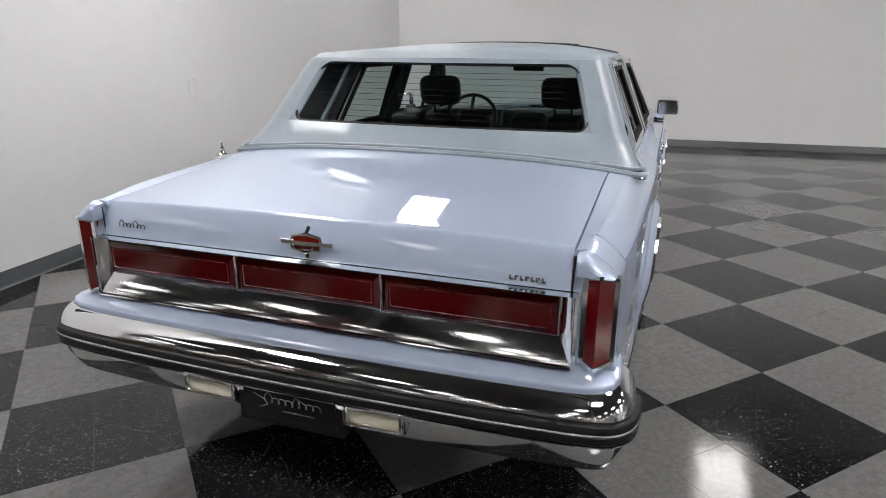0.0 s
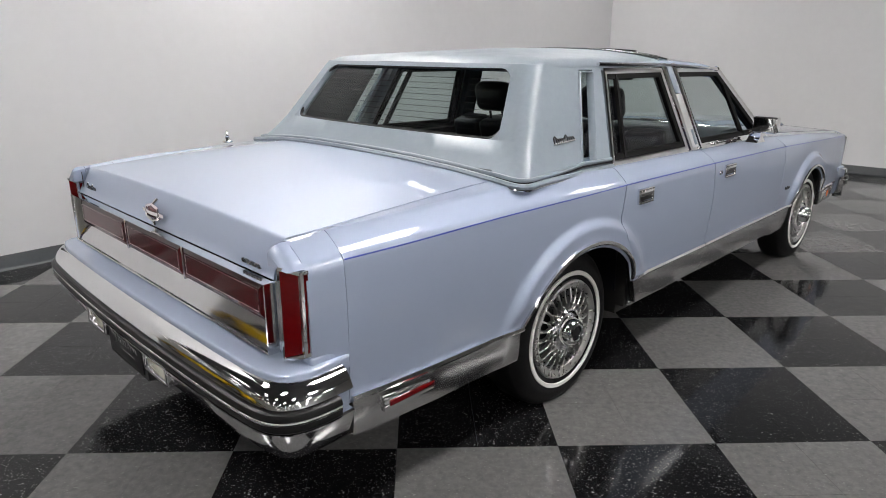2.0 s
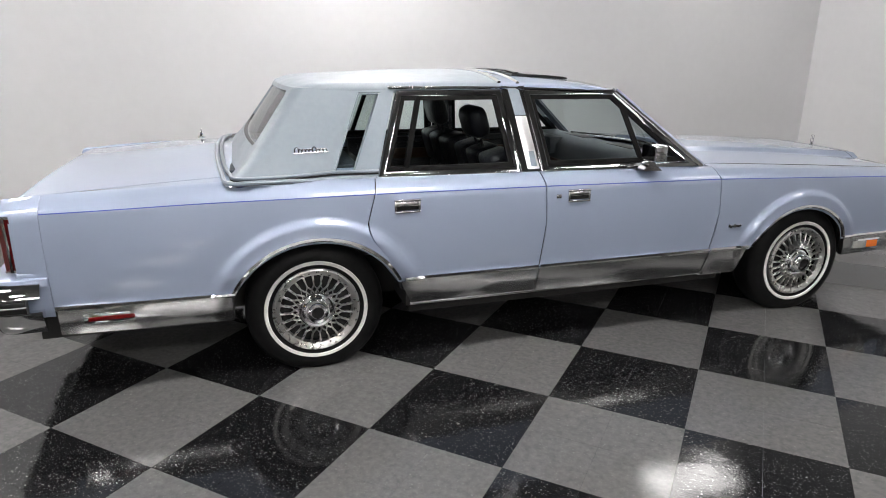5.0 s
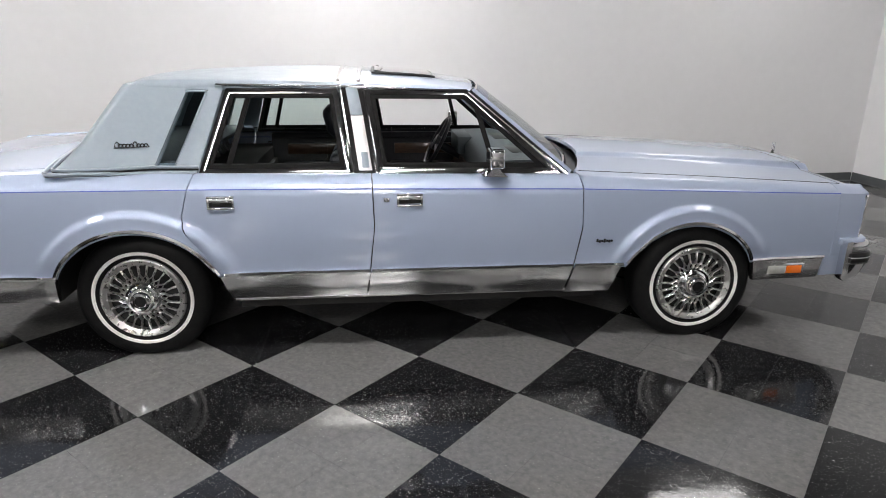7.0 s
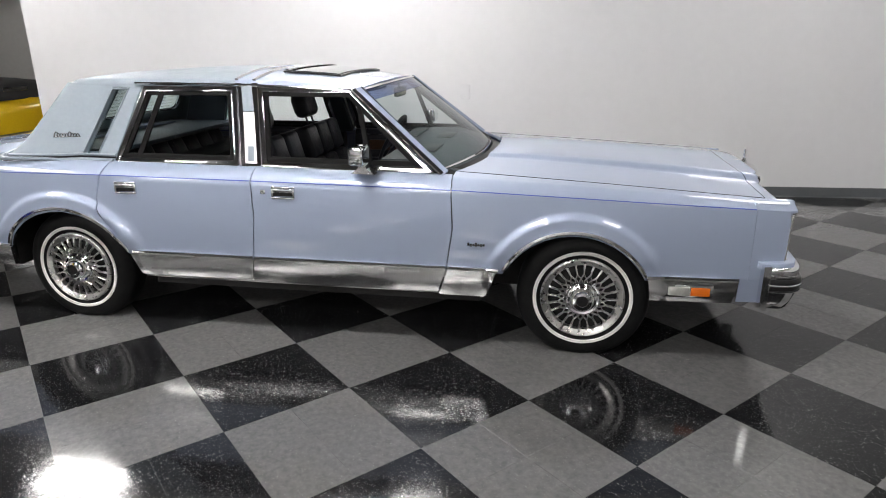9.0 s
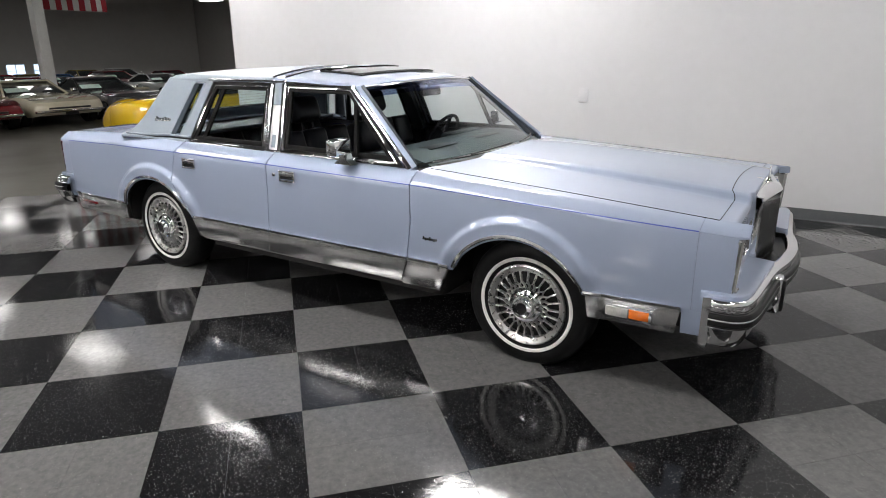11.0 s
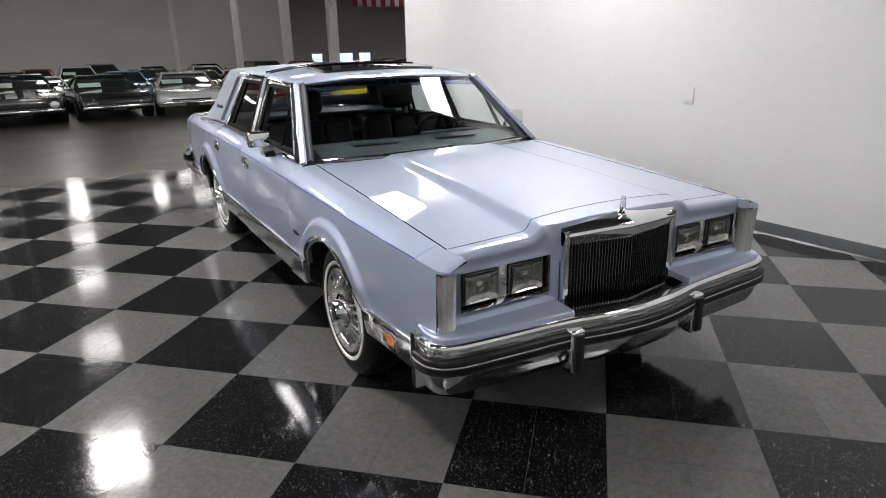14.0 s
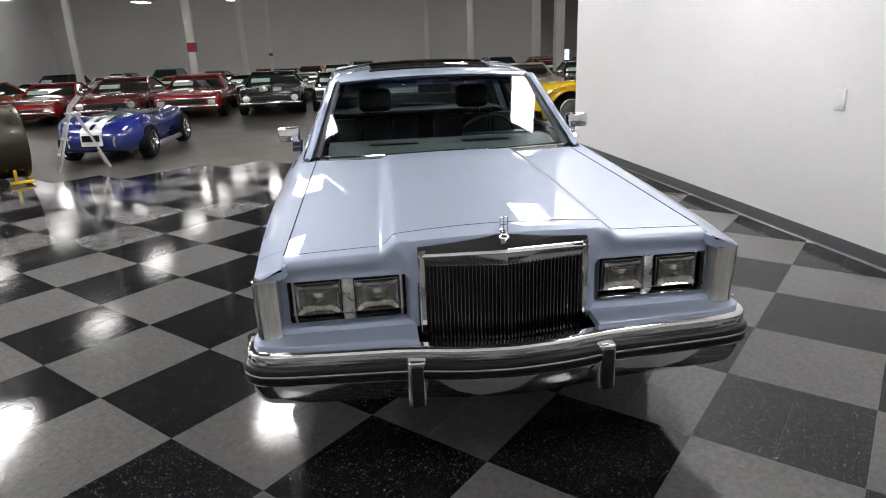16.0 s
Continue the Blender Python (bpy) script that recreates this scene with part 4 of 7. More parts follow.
    path = [Vector((lerp(2.250, 1.742, t), s * lerp(0.832, 0.672, t), lerp(0.940, 1.352, t))) for t in np.linspace(0, 1, 12)]
    sweep(bm, path, [(-0.024, -0.012), (-0.021, 0.009), (0.0, 0.014), (0.021, 0.009), (0.024, -0.012)], up=(0.6, s * 0.75, 0.4))
    part("front_pillar", bm, M_PAINT, car, "slanting front pillar")
    bm = bmesh.new()
    sweep(bm, [p + Vector((-0.014, s * 0.012, 0)) for p in path], circle(0.017, 8, 0.010), up=(0.6, s * 0.75, 0.4))
    part("pillar_moulding", bm, M_CHROME, car, "chrome pillar moulding")
    bm = bmesh.new()
    sweep(bm, [Vector((x, s * 0.688, ROOF_E(x) - 0.024)) for x in np.linspace(0.44, 1.72, 16)], circle(0.010, 6, 0.008))
    part("drip_moulding", bm, M_CHROME, car, "chrome drip moulding")
    # opera window
    bm = bmesh.new()
    op = [(0.130, 0.986), (0.238, 0.986), (0.398, 1.356), (0.290, 1.356)]
    bm.faces.new([bm.verts.new(side_pt(p[0], p[1], s, -0.012)) for p in op])
    g_ = part("opera_window", bm, M_GLASS_DK, car, "slim upright opera window")
    g_.visible_shadow = False
    poly_frame("opera_window_trim", round_poly(op, 0.012, 3), 0.008, -0.014, 0.017, M_VINYL, g_, "vinyl bound window edge")
    # script on the rear pillar
    bm = bmesh.new()
    swash = script_line(0.150, 0.014, 9)
    puff = lambda x: 0.0275 * (0.177 - x) / 0.347
    sweep(bm, [side_pt(q, 1.094 + pz, s, 0.018 + puff(q)) for q, pz in [(-0.038 + (px if s < 0 else 0.15 - px), pz) for px, pz in swash]], circle(0.0030, 5))
    sweep(bm, [side_pt(-0.044, 1.090, s, 0.017 + puff(-0.044)), side_pt(0.120, 1.094, s, 0.017 + puff(0.12))], circle(0.0028, 5))
    part("roof_script", bm, M_GREYGRILLE, car, "chrome script emblem")
    # mirror
    bm = bmesh.new()
    y0 = s * 0.975
    box(bm, 1.795, 1.865, *sorted((s * 0.895, s * 1.030)), 1.002, 1.094, 0.012, 3)
    mr = part("door_mirror", bm, M_CHROME, fdoor, "square chrome door mirror")
    part("mirror_glass", boxm(1.7905, 1.7945, *sorted((s * 0.905, s * 1.020)), 1.010, 1.086), M_CHROME, mr, "mirror glass")
    bm = bmesh.new()
    prism(bm, [(1.775, 0.948), (1.90, 0.945), (1.86, 0.975), (1.845, 1.012), (1.812, 1.012), (1.815, 0.978)], "y", *sorted((s * 0.880, s * 0.945)))
    part("mirror_foot", bm, M_CHROME, fdoor, "chrome mirror foot")

# ---------------------------------------------------------------- bumpers
def bumper(front):
    if front:
        half = [(3.822, 0.954), (3.88, 0.962), (3.945, 0.955), (3.990, 0.915), (4.012, 0.84), (4.030, 0.60), (4.045, 0.38), (4.085, 0.20), (4.100, 0.04)]
        path = [(x, -y) for x, y in half] + [(x, y) for x, y in half[::-1]]
        z0 = -0.022
        top_in = 0.05
    else:
        half = [(-1.145, 0.958), (-1.25, 0.966), (-1.325, 0.955), (-1.372, 0.915), (-1.390, 0.83), (-1.402, 0.60), (-1.410, 0.30), (-1.412, 0.04)]
        path = [(x, y) for x, y in half] + [(x, -y) for x, y in half[::-1]]
        z0 = 0.018
        top_in = 0.05
    fine = []
    for a, b in zip(path, path[1:]):
        for t in np.linspace(0, 1, 5)[:-1]:
            fine.append((lerp(a[0], b[0], t), lerp(a[1], b[1], t)))
    fine.append(path[-1])
    sm = [fine[0]]
    for a, b, c in zip(fine, fine[1:], fine[2:]):
        sm.append(((a[0] + 2 * b[0] + c[0]) / 4, (a[1] + 2 * b[1] + c[1]) / 4))
    sm.append(fine[-1])
    for _ in range(1 if front else 3):
        sm = [sm[0]] + [((a[0] + 2 * b[0] + c[0]) / 4, (a[1] + 2 * b[1] + c[1]) / 4) for a, b, c in zip(sm, sm[1:], sm[2:])] + [sm[-1]]
    path = [Vector((x, y, z0)) for x, y in sm]
    up_sec = [(-0.05, 0.570), (-0.018, 0.572), (-0.007, 0.570), (-0.001, 0.565), (0.001, 0.556), (0.002, 0.538), (0.0025, 0.521), (0.000, 0.516), (-0.03, 0.516)] if front else [(-top_in, 0.574), (-0.056, 0.579), (-0.044, 0.577), (-0.030, 0.570), (-0.017, 0.559), (-0.007, 0.545), (0.000, 0.529), (0.003, 0.520), (0.000, 0.516), (-0.03, 0.516)]
    low_sec = [(-0.03, 0.456), (0.002, 0.456), (0.006, 0.450), (0.000, 0.428), (-0.012, 0.395), (-0.030, 0.358), (-0.040, 0.350), (-0.055, 0.352), (-0.05, 0.40), (-0.05, 0.45)]
    bm = bmesh.new()
    sweep(bm, path, up_sec)
    sweep(bm, path, low_sec)
    b_ = part("front_bumper" if front else "rear_bumper", bm, M_CHROME, car, "polished chrome bumper", smooth=45)
    bm = bmesh.new()
    rpath = path[2:-2]
    sweep(bm, rpath, [(-0.02, 0.516), (0.010, 0.516), (0.016, 0.512), (0.020, 0.503), (0.020, 0.494), (0.014, 0.4905), (0.014, 0.4865), (0.020, 0.483), (0.018, 0.463), (0.012, 0.457), (-0.02, 0.457)])
    part("rub_strip", bm, M_RUBBER, b_, "black rubber rub strip")
    bm = bmesh.new()
    sweep(bm, rpath, [(0.005, 0.4905), (0.0190, 0.4903), (0.0190, 0.4872), (0.005, 0.4870)])
    part("strip_insert", bm, M_WHITELINE, b_, "fine white line")
    bm = bmesh.new()
    sweep(bm, rpath, [(0.000, 0.4570), (0.0175, 0.4568), (0.0175, 0.4530), (0.000, 0.4525)])
    part("strip_edge", bm, M_BRUSHED, b_, "thin bright lower edge")
    return b_


fb = bumper(True)
for s in (-1, 1):
    bm = bmesh.new()
    prism(bm, [(3.818, 0.555), (3.852, 0.558), (3.852, 0.330), (3.836, 0.328), (3.818, 0.345)], "y", *sorted((s * 0.915, s * 0.966)))
    part("end_cap", bm, M_CHROME, fb, "chrome bumper end piece")
rb = bumper(False)
for yy in (-0.352, 0.352):
    bm = bmesh.new()
    box(bm, 4.020, 4.076, yy - 0.034, yy + 0.034, 0.318, 0.505, 0.010, 3)
    g = part("bumper_guard", bm, M_CHROME, fb, "upright chrome bumper guard")
    part("guard_pad", boxm(4.074, 4.090, yy - 0.022, yy + 0.022, 0.330, 0.490, bevel=0.006), M_RUBBER, fb, "black guard pad")
for yy in (-0.275, 0.275):
    bm = bmesh.new()
    for a, b, c, d in ((-0.095, 0.095, 0.455, 0.468), (-0.095, 0.095, 0.388, 0.402), (-0.095, -0.078, 0.39, 0.466), (0.078, 0.095, 0.39, 0.466)):
        box(bm, -1.424, -1.385, yy + a, yy + b, c + 0.018, d + 0.018, 0.005)
    part("reverse_lamp_bezel", bm, M_CHROME, rb, "chrome lamp surround")
    part("reverse_lamp", boxm(-1.412, -1.38, yy - 0.08, yy + 0.08, 0.418, 0.475, bevel=0.006), M_CREAMLENS, rb, "cream reversing lamp lens")
plate = part("licence_plate", boxm(-1.418, -1.412, -0.155, 0.155, 0.368, 0.500, bevel=0.003), M_PLATE, rb, "black dealer plate with grey script")
part("plate_recess", boxm(-1.411, -1.36, -0.175, 0.175, 0.350, 0.500), M_RUBBER, rb, "black plate recess")


# the dealer's mark: a swash of bars in the print's colour
bm = bmesh.new()
sweep(bm, [(-1.4195, 0.078 - px, 0.428 + pz) for px, pz in script_line(0.185, 0.019, 8)], circle(0.0016, 4))
sweep(bm, [(-1.4195, 0.060, 0.478), (-1.4195, 0.105, 0.466), (-1.4195, 0.118, 0.452), (-1.4195, 0.080, 0.438), (-1.4195, 0.070, 0.420), (-1.4195, 0.100, 0.408)], circle(0.0018, 4))
box(bm, -1.4195, -1.4185, -0.085, 0.02, 0.404, 0.4075)
part("plate_print", bm, M_PLATETEXT, rb, "faint grey print")

# body-coloured fillers over the bumpers
FRONT_EDGE = [(3.800, 0.918), (3.870, 0.930), (3.926, 0.926), (3.962, 0.904), (3.982, 0.855), (3.992, 0.77), (4.002, 0.60), (4.014, 0.42), (4.018, 0.335)]


def front_shelf(s):
    def fn(u, v):
        t = u * (len(FRONT_EDGE) - 1)
        k = min(int(t), len(FRONT_EDGE) - 2)
        ex, ey = (lerp(FRONT_EDGE[k][i], FRONT_EDGE[k + 1][i], t - k) for i in (0, 1))
        ix, iy = min(ex - 0.015, 3.86), min(ey, 0.82)
        q = min(v / 0.75, 1.0)
        x, y, z = lerp(ix, ex, q), lerp(iy, ey, q), lerp(0.580, 0.568, q)
        if v > 0.75:
            a = (v - 0.75) / 0.25 * math.pi / 2
            d = Vector((ex - ix, ey - iy)).normalized()
            x, y, z = x + d.x * 0.006 * math.sin(a), y + d.y * 0.006 * math.sin(a), z - 0.008 * (1 - math.cos(a))
        return Vector((x, s * y, z))
    return fn


for s in (-1, 1):
    skin("front_filler", front_shelf(s), 40, 12, M_PAINT, car, "body-coloured shelf above the bumper", depth=(0, 0, -0.03), smooth=60)
EDGE = [(-1.118, 0.908), (-1.20, 0.916), (-1.262, 0.916), (-1.300, 0.904), (-1.326, 0.878), (-1.340, 0.838), (-1.349, 0.76), (-1.356, 0.60), (-1.362, 0.30), (-1.364, 0.0)]
EDGE = EDGE + [(x, -y) for x, y in EDGE[-2::-1]]


def shelf(u, v):
    """Rear shelf: its outer edge runs round the corners beside the bumper."""
    t = u * (len(EDGE) - 1)
    k = min(int(t), len(EDGE) - 2)
    ex, ey = (lerp(EDGE[k][i], EDGE[k + 1][i], t - k) for i in (0, 1))
    ix, iy = max(ex + 0.02, -1.235), math.copysign(min(abs(ey), 0.80), ey)
    q = min(v / 0.75, 1.0)
    x, y, z = lerp(ix, ex, q), lerp(iy, ey, q), lerp(0.628, 0.612, q)
    if v > 0.75:
        a = (v - 0.75) / 0.25 * math.pi / 2
        d = Vector((ex - ix, ey - iy)).normalized()
        x, y, z = x + d.x * 0.007 * math.sin(a), y + d.y * 0.007 * math.sin(a), z - 0.010 * (1 - math.cos(a))
    return Vector((x, y, z))


skin("rear_filler", shelf, 72, 12, M_PAINT, car, "body-coloured shelf above the bumper", depth=(0, 0, -0.03), smooth=60)

# ---------------------------------------------------------------- tail
def end_cap(bm, s, stations, x_side, z0, y_in, top):
    """The closed tip of a fender: sections of the body side run out past its end."""
    rings = []
    for x, dy, dz in stations:
        zt = TOP_Z(x_side)
        ring = [(x, s * (y_in + dy), z0)]
        for z in (z0, lerp(z0, STRIPE_Z(x_side), 0.6), STRIPE_Z(x_side), lerp(STRIPE_Z(x_side), zt, 0.4), zt):
            ring.append((x, s * (side_y(x_side, z) - dy), max(z - dz, z0)))
        ring.append((x, s * (y_in + 0.012), top(x_side) - dz))
        ring.append((x, s * (y_in + dy), top(x_side) - dz - 0.004))
        rings.append(ring)
    ring_tube(bm, rings)


for s in (-1, 1):
    bm = bmesh.new()
    top = deck_z(-1.205, 0.80) - 0.008
    prism(bm, [(-1.19, 0.60), (-1.256, 0.60), (-1.257, 0.834), (-1.214, top), (-1.19, top)], "y", *sorted((s * 0.7825, s * 0.83)))
    part("tail_corner", bm, M_PAINT, car, "painted rear corner panel")
tail = part("tail_panel", boxm(-1.262, -1.20, -0.80, 0.80, 0.60, 0.835), M_CHROME, car, "bright tail panel")
def chrome_bezel(y0, y1, z0, z1, w, x0, x1, parent, name, material, label=""):
    bm = bmesh.new()
    o = [(y0, z0), (y1, z0), (y1, z1), (y0, z1)]
    i_ = [(y0 + w, z0 + w), (y1 - w, z0 + w), (y1 - w, z1 - w), (y0 + w, z1 - w)]
    rings = [[(x1, *p), (x0, *p), (x0 + (x1 - x0) * 0.2, lerp(p[0], q[0], 0.25), lerp(p[1], q[1], 0.25)), (x1, *q)] for p, q in zip(o, i_)]
    rings.append(rings[0])
    ring_tube(bm, rings, cap=False)
    return part(name, bm, material, parent, label, smooth=20)


# a mitred frame like a picture moulding: broad sloping foot, narrower sides and top
o = [(-0.795, 0.628), (0.795, 0.628), (0.795, 0.834), (-0.795, 0.834)]
i_ = [(-0.757, 0.707), (0.757, 0.707), (0.757, 0.822), (-0.757, 0.822)]
rings = []
for p, q in zip(o, i_):
    ring = [(-1.255, *p), (-1.299, *p), (-1.302, lerp(p[0], q[0], 0.03), lerp(p[1], q[1], 0.03)), (-1.300, lerp(p[0], q[0], 0.08), lerp(p[1], q[1], 0.08)), (-1.294, lerp(p[0], q[0], 0.11), lerp(p[1], q[1], 0.11)),
            (-1.288, lerp(p[0], q[0], 0.35), lerp(p[1], q[1], 0.35)), (-1.2655, lerp(p[0], q[0], 0.96), lerp(p[1], q[1], 0.96)), (-1.255, *q)]
    rings.append(ring)
rings.append(rings[0])
bm = bmesh.new()
ring_tube(bm, rings, cap=False)
part("tail_frame", bm, M_CHROME, tail, "broad sloping chrome frame round the red panels", smooth=20)
for y0, y1 in ((-0.752, -0.250), (-0.241, 0.241), (0.250, 0.752)):
    bm = bmesh.new()
    zc0, zc1 = 0.710, 0.819
    rings = [[(x, y0 + d, zc0 + d), (x, y1 - d, zc0 + d), (x, y1 - d, zc1 - d), (x, y0 + d, zc1 - d)] for x, d in ((-1.258, 0.0), (-1.270, 0.0), (-1.274, 0.002), (-1.281, 0.015), (-1.282, 0.017))]
    ring_tube(bm, rings)
    rp = part("reflector_panel", bm, M_REDPANEL, tail, "dark red reflector panel with bevelled edges", smooth=20)
    chrome_bezel(y0 + 0.024, y1 - 0.024, zc0 + 0.022, zc1 - 0.022, 0.0018, -1.2832, -1.280, tail, "panel_line", M_ALLOY, "fine bright inset line")
for yy in (-0.2455, 0.2455):
    part("panel_divider", boxm(-1.281, -1.255, yy - 0.0042, yy + 0.0042, 0.706, 0.823, bevel=0.002), M_CHROME, tail, "narrow chrome divider")
bm = bmesh.new()
box(bm, -1.272, -1.255, -0.79, 0.79, 0.822, 0.834, 0.003)
part("lid_moulding", bm, M_CHROME, car, "chrome boot edge moulding")
for s in (-1, 1):
    bm = bmesh.new()
    poly = [(-1.226, 0.812), (-1.262, 0.815), (-1.284, 0.852), (-1.248, 0.892), (-1.226, 0.894)]
    rings = [[(x, s * y, lerp(0.648, 0.872, t) + (0.012 if (y == 0.852 and t == 1) else 0) - (0.014 if (y == 0.852 and t == 0) else 0)) for x, y in poly] for t in (0, 0.5, 1)]
    ring_tube(bm, rings)
    tl = part("tail_lamp", bm, M_REDLENS, car, "tall red tail lamp", smooth=15)
    for z_, h_ in ((0.872, 0.010), (0.638, 0.012)):
        bm = bmesh.new()
        rings = [[(x * 1.0 - (0.004 if x < -1.23 else 0), s * (y + (0.004 if y > 0.86 else -0.002)), z_ + dz + (0.012 if (y == 0.852 and z_ > 0.8) else (-0.014 if (y == 0.852) else 0))) for x, y in poly] for dz in (0, h_)]
        ring_tube(bm, rings)
        part("lamp_trim", bm, M_CHROME, tl, "chrome lamp trim")
    for (x, y) in (poly[1], poly[3]):
        bm = bmesh.new()
        sweep(bm, [(x, s * y, 0.640), (x, s * y, 0.880)], [(-0.007, -0.004), (0.007, -0.004), (0.007, 0.006), (-0.007, 0.006)], up=(1, 0, 0))
        part("lamp_edge_trim", bm, M_CHROME, tl)
    # painted cap over the lamp, and the corner below it
    bm = bmesh.new()
    roll = [(-1.248 - 0.034 * math.sin(t), 0.002 + 0.006 * (1 - math.cos(t)), 0.001 + 0.030 * (1 - math.cos(t))) for t in np.linspace(0, math.pi / 2, 9)]
    end_cap(bm, s, [(-1.215, 0.001, 0.001)] + roll, -1.228, 0.884, 0.786, lambda x: deck_z(x, 0.782))
    part("quarter_cap", bm, M_PAINT, car, "painted fender end cap", smooth=50)
    bm = bmesh.new()
    box(bm, -1.240, -1.120, *sorted((s * 0.80, s * 0.905)), 0.592, 0.637, 0.012, 3)
    part("lamp_foot", bm, M_PAINT, car, "painted lamp plinth")
# a black sliver each side paints the shade between lid and corner panel
for s in (-1, 1):
    part("shut_line", boxm(-1.2495, -1.2470, *sorted((s * 0.778, s * 0.7815)), 0.836, 0.925), M_RUBBER, car, "dark strip for the shade in the boot shut line")
# emblem on the lid: a four-pointed star in a frame
bm = bmesh.new()
zc, xc = 0.885, -1.252
sweep(bm, [(xc - 0.006, 0.085, zc), (xc - 0.014, 0, zc), (xc - 0.006, -0.085, zc)], [(-0.004, -0.006), (0.006, -0.006), (0.006, 0.006), (-0.004, 0.006)])
for a, b in (((xc + 0.010, 0, zc + 0.044), (xc - 0.012, 0, zc + 0.024)), ((xc - 0.008, 0, zc - 0.044), (xc - 0.012, 0, zc - 0.024))):
    sweep(bm, [a, b], circle(0.006, 6), up=(1, 0, 0))
loop = [(xc - 0.010, 0.046, zc + 0.018), (xc - 0.010, 0, zc + 0.028), (xc - 0.010, -0.046, zc + 0.018), (xc - 0.013, -0.052, zc), (xc - 0.014, -0.046, zc - 0.018), (xc - 0.014, 0, zc - 0.028), (xc - 0.014, 0.046, zc - 0.018), (xc - 0.013, 0.052, zc)]
sweep(bm, loop, circle(0.005, 6), closed=True, up=(1, 0, 0))
em = part("boot_emblem", bm, M_CHROME, car, "chrome crest emblem with a red centre")
part("emblem_centre", boxm(xc - 0.011, xc - 0.004, -0.044, 0.044, zc - 0.020, zc + 0.020, bevel=0.002), M_REDLENS, em, "red enamel")
bm = bmesh.new()
for k in range(7):
    box(bm, -1.2625, -1.255, -0.618 - k * 0.0145, -0.613 - k * 0.0145, 0.848, 0.860, 0.0008, 1)
    box(bm, -1.2620, -1.255, -0.624 - k * 0.0145, -0.613 - k * 0.0145, 0.848 + 0.0085 * (k % 2), 0.8515 + 0.0085 * (k % 2), 0.0006, 1)
part("boot_badge", bm, M_GREYGRILLE, car, "block badge on the boot lid")
bm = bmesh.new()
sweep(bm, [(-1.2575 + pz * 0.12, 0.705 - px, 0.868 + pz) for px, pz in script_line(0.10, 0.013, 7)], circle(0.0019, 5))
part("boot_script", bm, M_GREYGRILLE, car, "small script badge on the boot lid")
bm = bmesh.new()
lathe(bm, [(0.985, 0.026), (0.992, 0.026), (0.998, 0.014), (1.010, 0.010), (1.016, 0.012), (1.022, 0.006), (1.040, 0.003), (1.045, 0.0005)], 16, "z", (-0.54, 0.835, 0))
part("aerial", bm, M_CHROME, car, "retracted chrome aerial base")

# ---------------------------------------------------------------- nose
def nose_x(y):
    return 3.985 - 0.055 * abs(y) / 0.31


bm = bmesh.new()
prism(bm, [(3.86, -0.296), (nose_x(0.296) - 0.012, -0.296), (nose_x(0) - 0.012, 0), (nose_x(0.296) - 0.012, 0.296), (3.86, 0.296)], "z", 0.46, 0.82)
gr = part("grille_backing", bm, M_RUBBER, car, "dark grille opening")
for k in range(-20, 21):
    y = k * 0.0140
    x = nose_x(y)
    bm = bmesh.new()
    prism(bm, [(x - 0.030, y - 0.0010), (x - 0.005, y - 0.0034), (x, y - 0.0012), (x, y + 0.0012), (x - 0.005, y + 0.0034), (x - 0.030, y + 0.0010)], "z", 0.548, 0.812)
    part("grille_bar", bm, M_GREYGRILLE, gr)
bm = bmesh.new()
for y0, y1 in ((-0.318, 0), (0, 0.318)):
    rings = []
    for y in np.linspace(y0, y1, 9):
        x = nose_x(y) + 0.006
        k = 1 - abs(y) / 0.318
        zt_ = 0.866 + 0.012 * k
        rings.append([(3.860, y, zt_ - 0.02), (3.860, y, zt_ + 0.014 + 0.018 * k), (3.885, y, zt_ + 0.013 + 0.017 * k), (lerp(3.885, x, 0.5), y, zt_ + 0.009 + 0.008 * k), (x - 0.022, y, zt_ + 0.002), (x - 0.008, y, zt_ - 0.004), (x - 0.001, y, zt_ - 0.014), (x - 0.001, y, zt_ - 0.024), (x - 0.010, y, 0.820), (x - 0.012, y, 0.808), (x - 0.06, y, 0.808)])
    ring_tube(bm, rings)
part("grille_shell", bm, M_CHROME, gr, "chrome grille header", smooth=55)
for s in (-1, 1):
    bm = bmesh.new()
    x = nose_x(0.31) + 0.006
    prism(bm, [(x - 0.09, s * 0.318), (x - 0.006, s * 0.318), (x, s * 0.313), (x, s * 0.297), (x - 0.008, s * 0.290), (x - 0.09, s * 0.290)], "z", 0.545, 0.868)
    part("grille_side", bm, M_CHROME, gr, "chrome grille side post")
    bm = bmesh.new()
    prism(bm, [(3.80, s * 0.376), (3.872, s * 0.372), (3.896, s * 0.356), (3.905, s * 0.338), (3.905, s * 0.322), (3.80, s * 0.321)], "z", 0.565, 0.80)
    part("grille_surround", bm, M_PAINT, car, "painted nose beside the grille", smooth=60)
for k in range(-20, 21):
    y = k * 0.0140
    x = nose_x(y)
    bm = bmesh.new()
    sweep(bm, [(x - 0.004, y, 0.548), (x - 0.003, y, 0.534), (x + 0.006, y, 0.524), (x + 0.028, y, 0.521), (x + 0.066, y, 0.524)], [(-0.0034, -0.012), (0.0034, -0.012), (0.0028, 0.004), (-0.0028, 0.004)], up=(0, 0, 1))
    part("lower_fin", bm, M_GREYGRILLE, gr)
part("grille_badge", boxm(3.938, 3.944, 0.235, 0.29, 0.852, 0.860), M_RUBBER, gr)
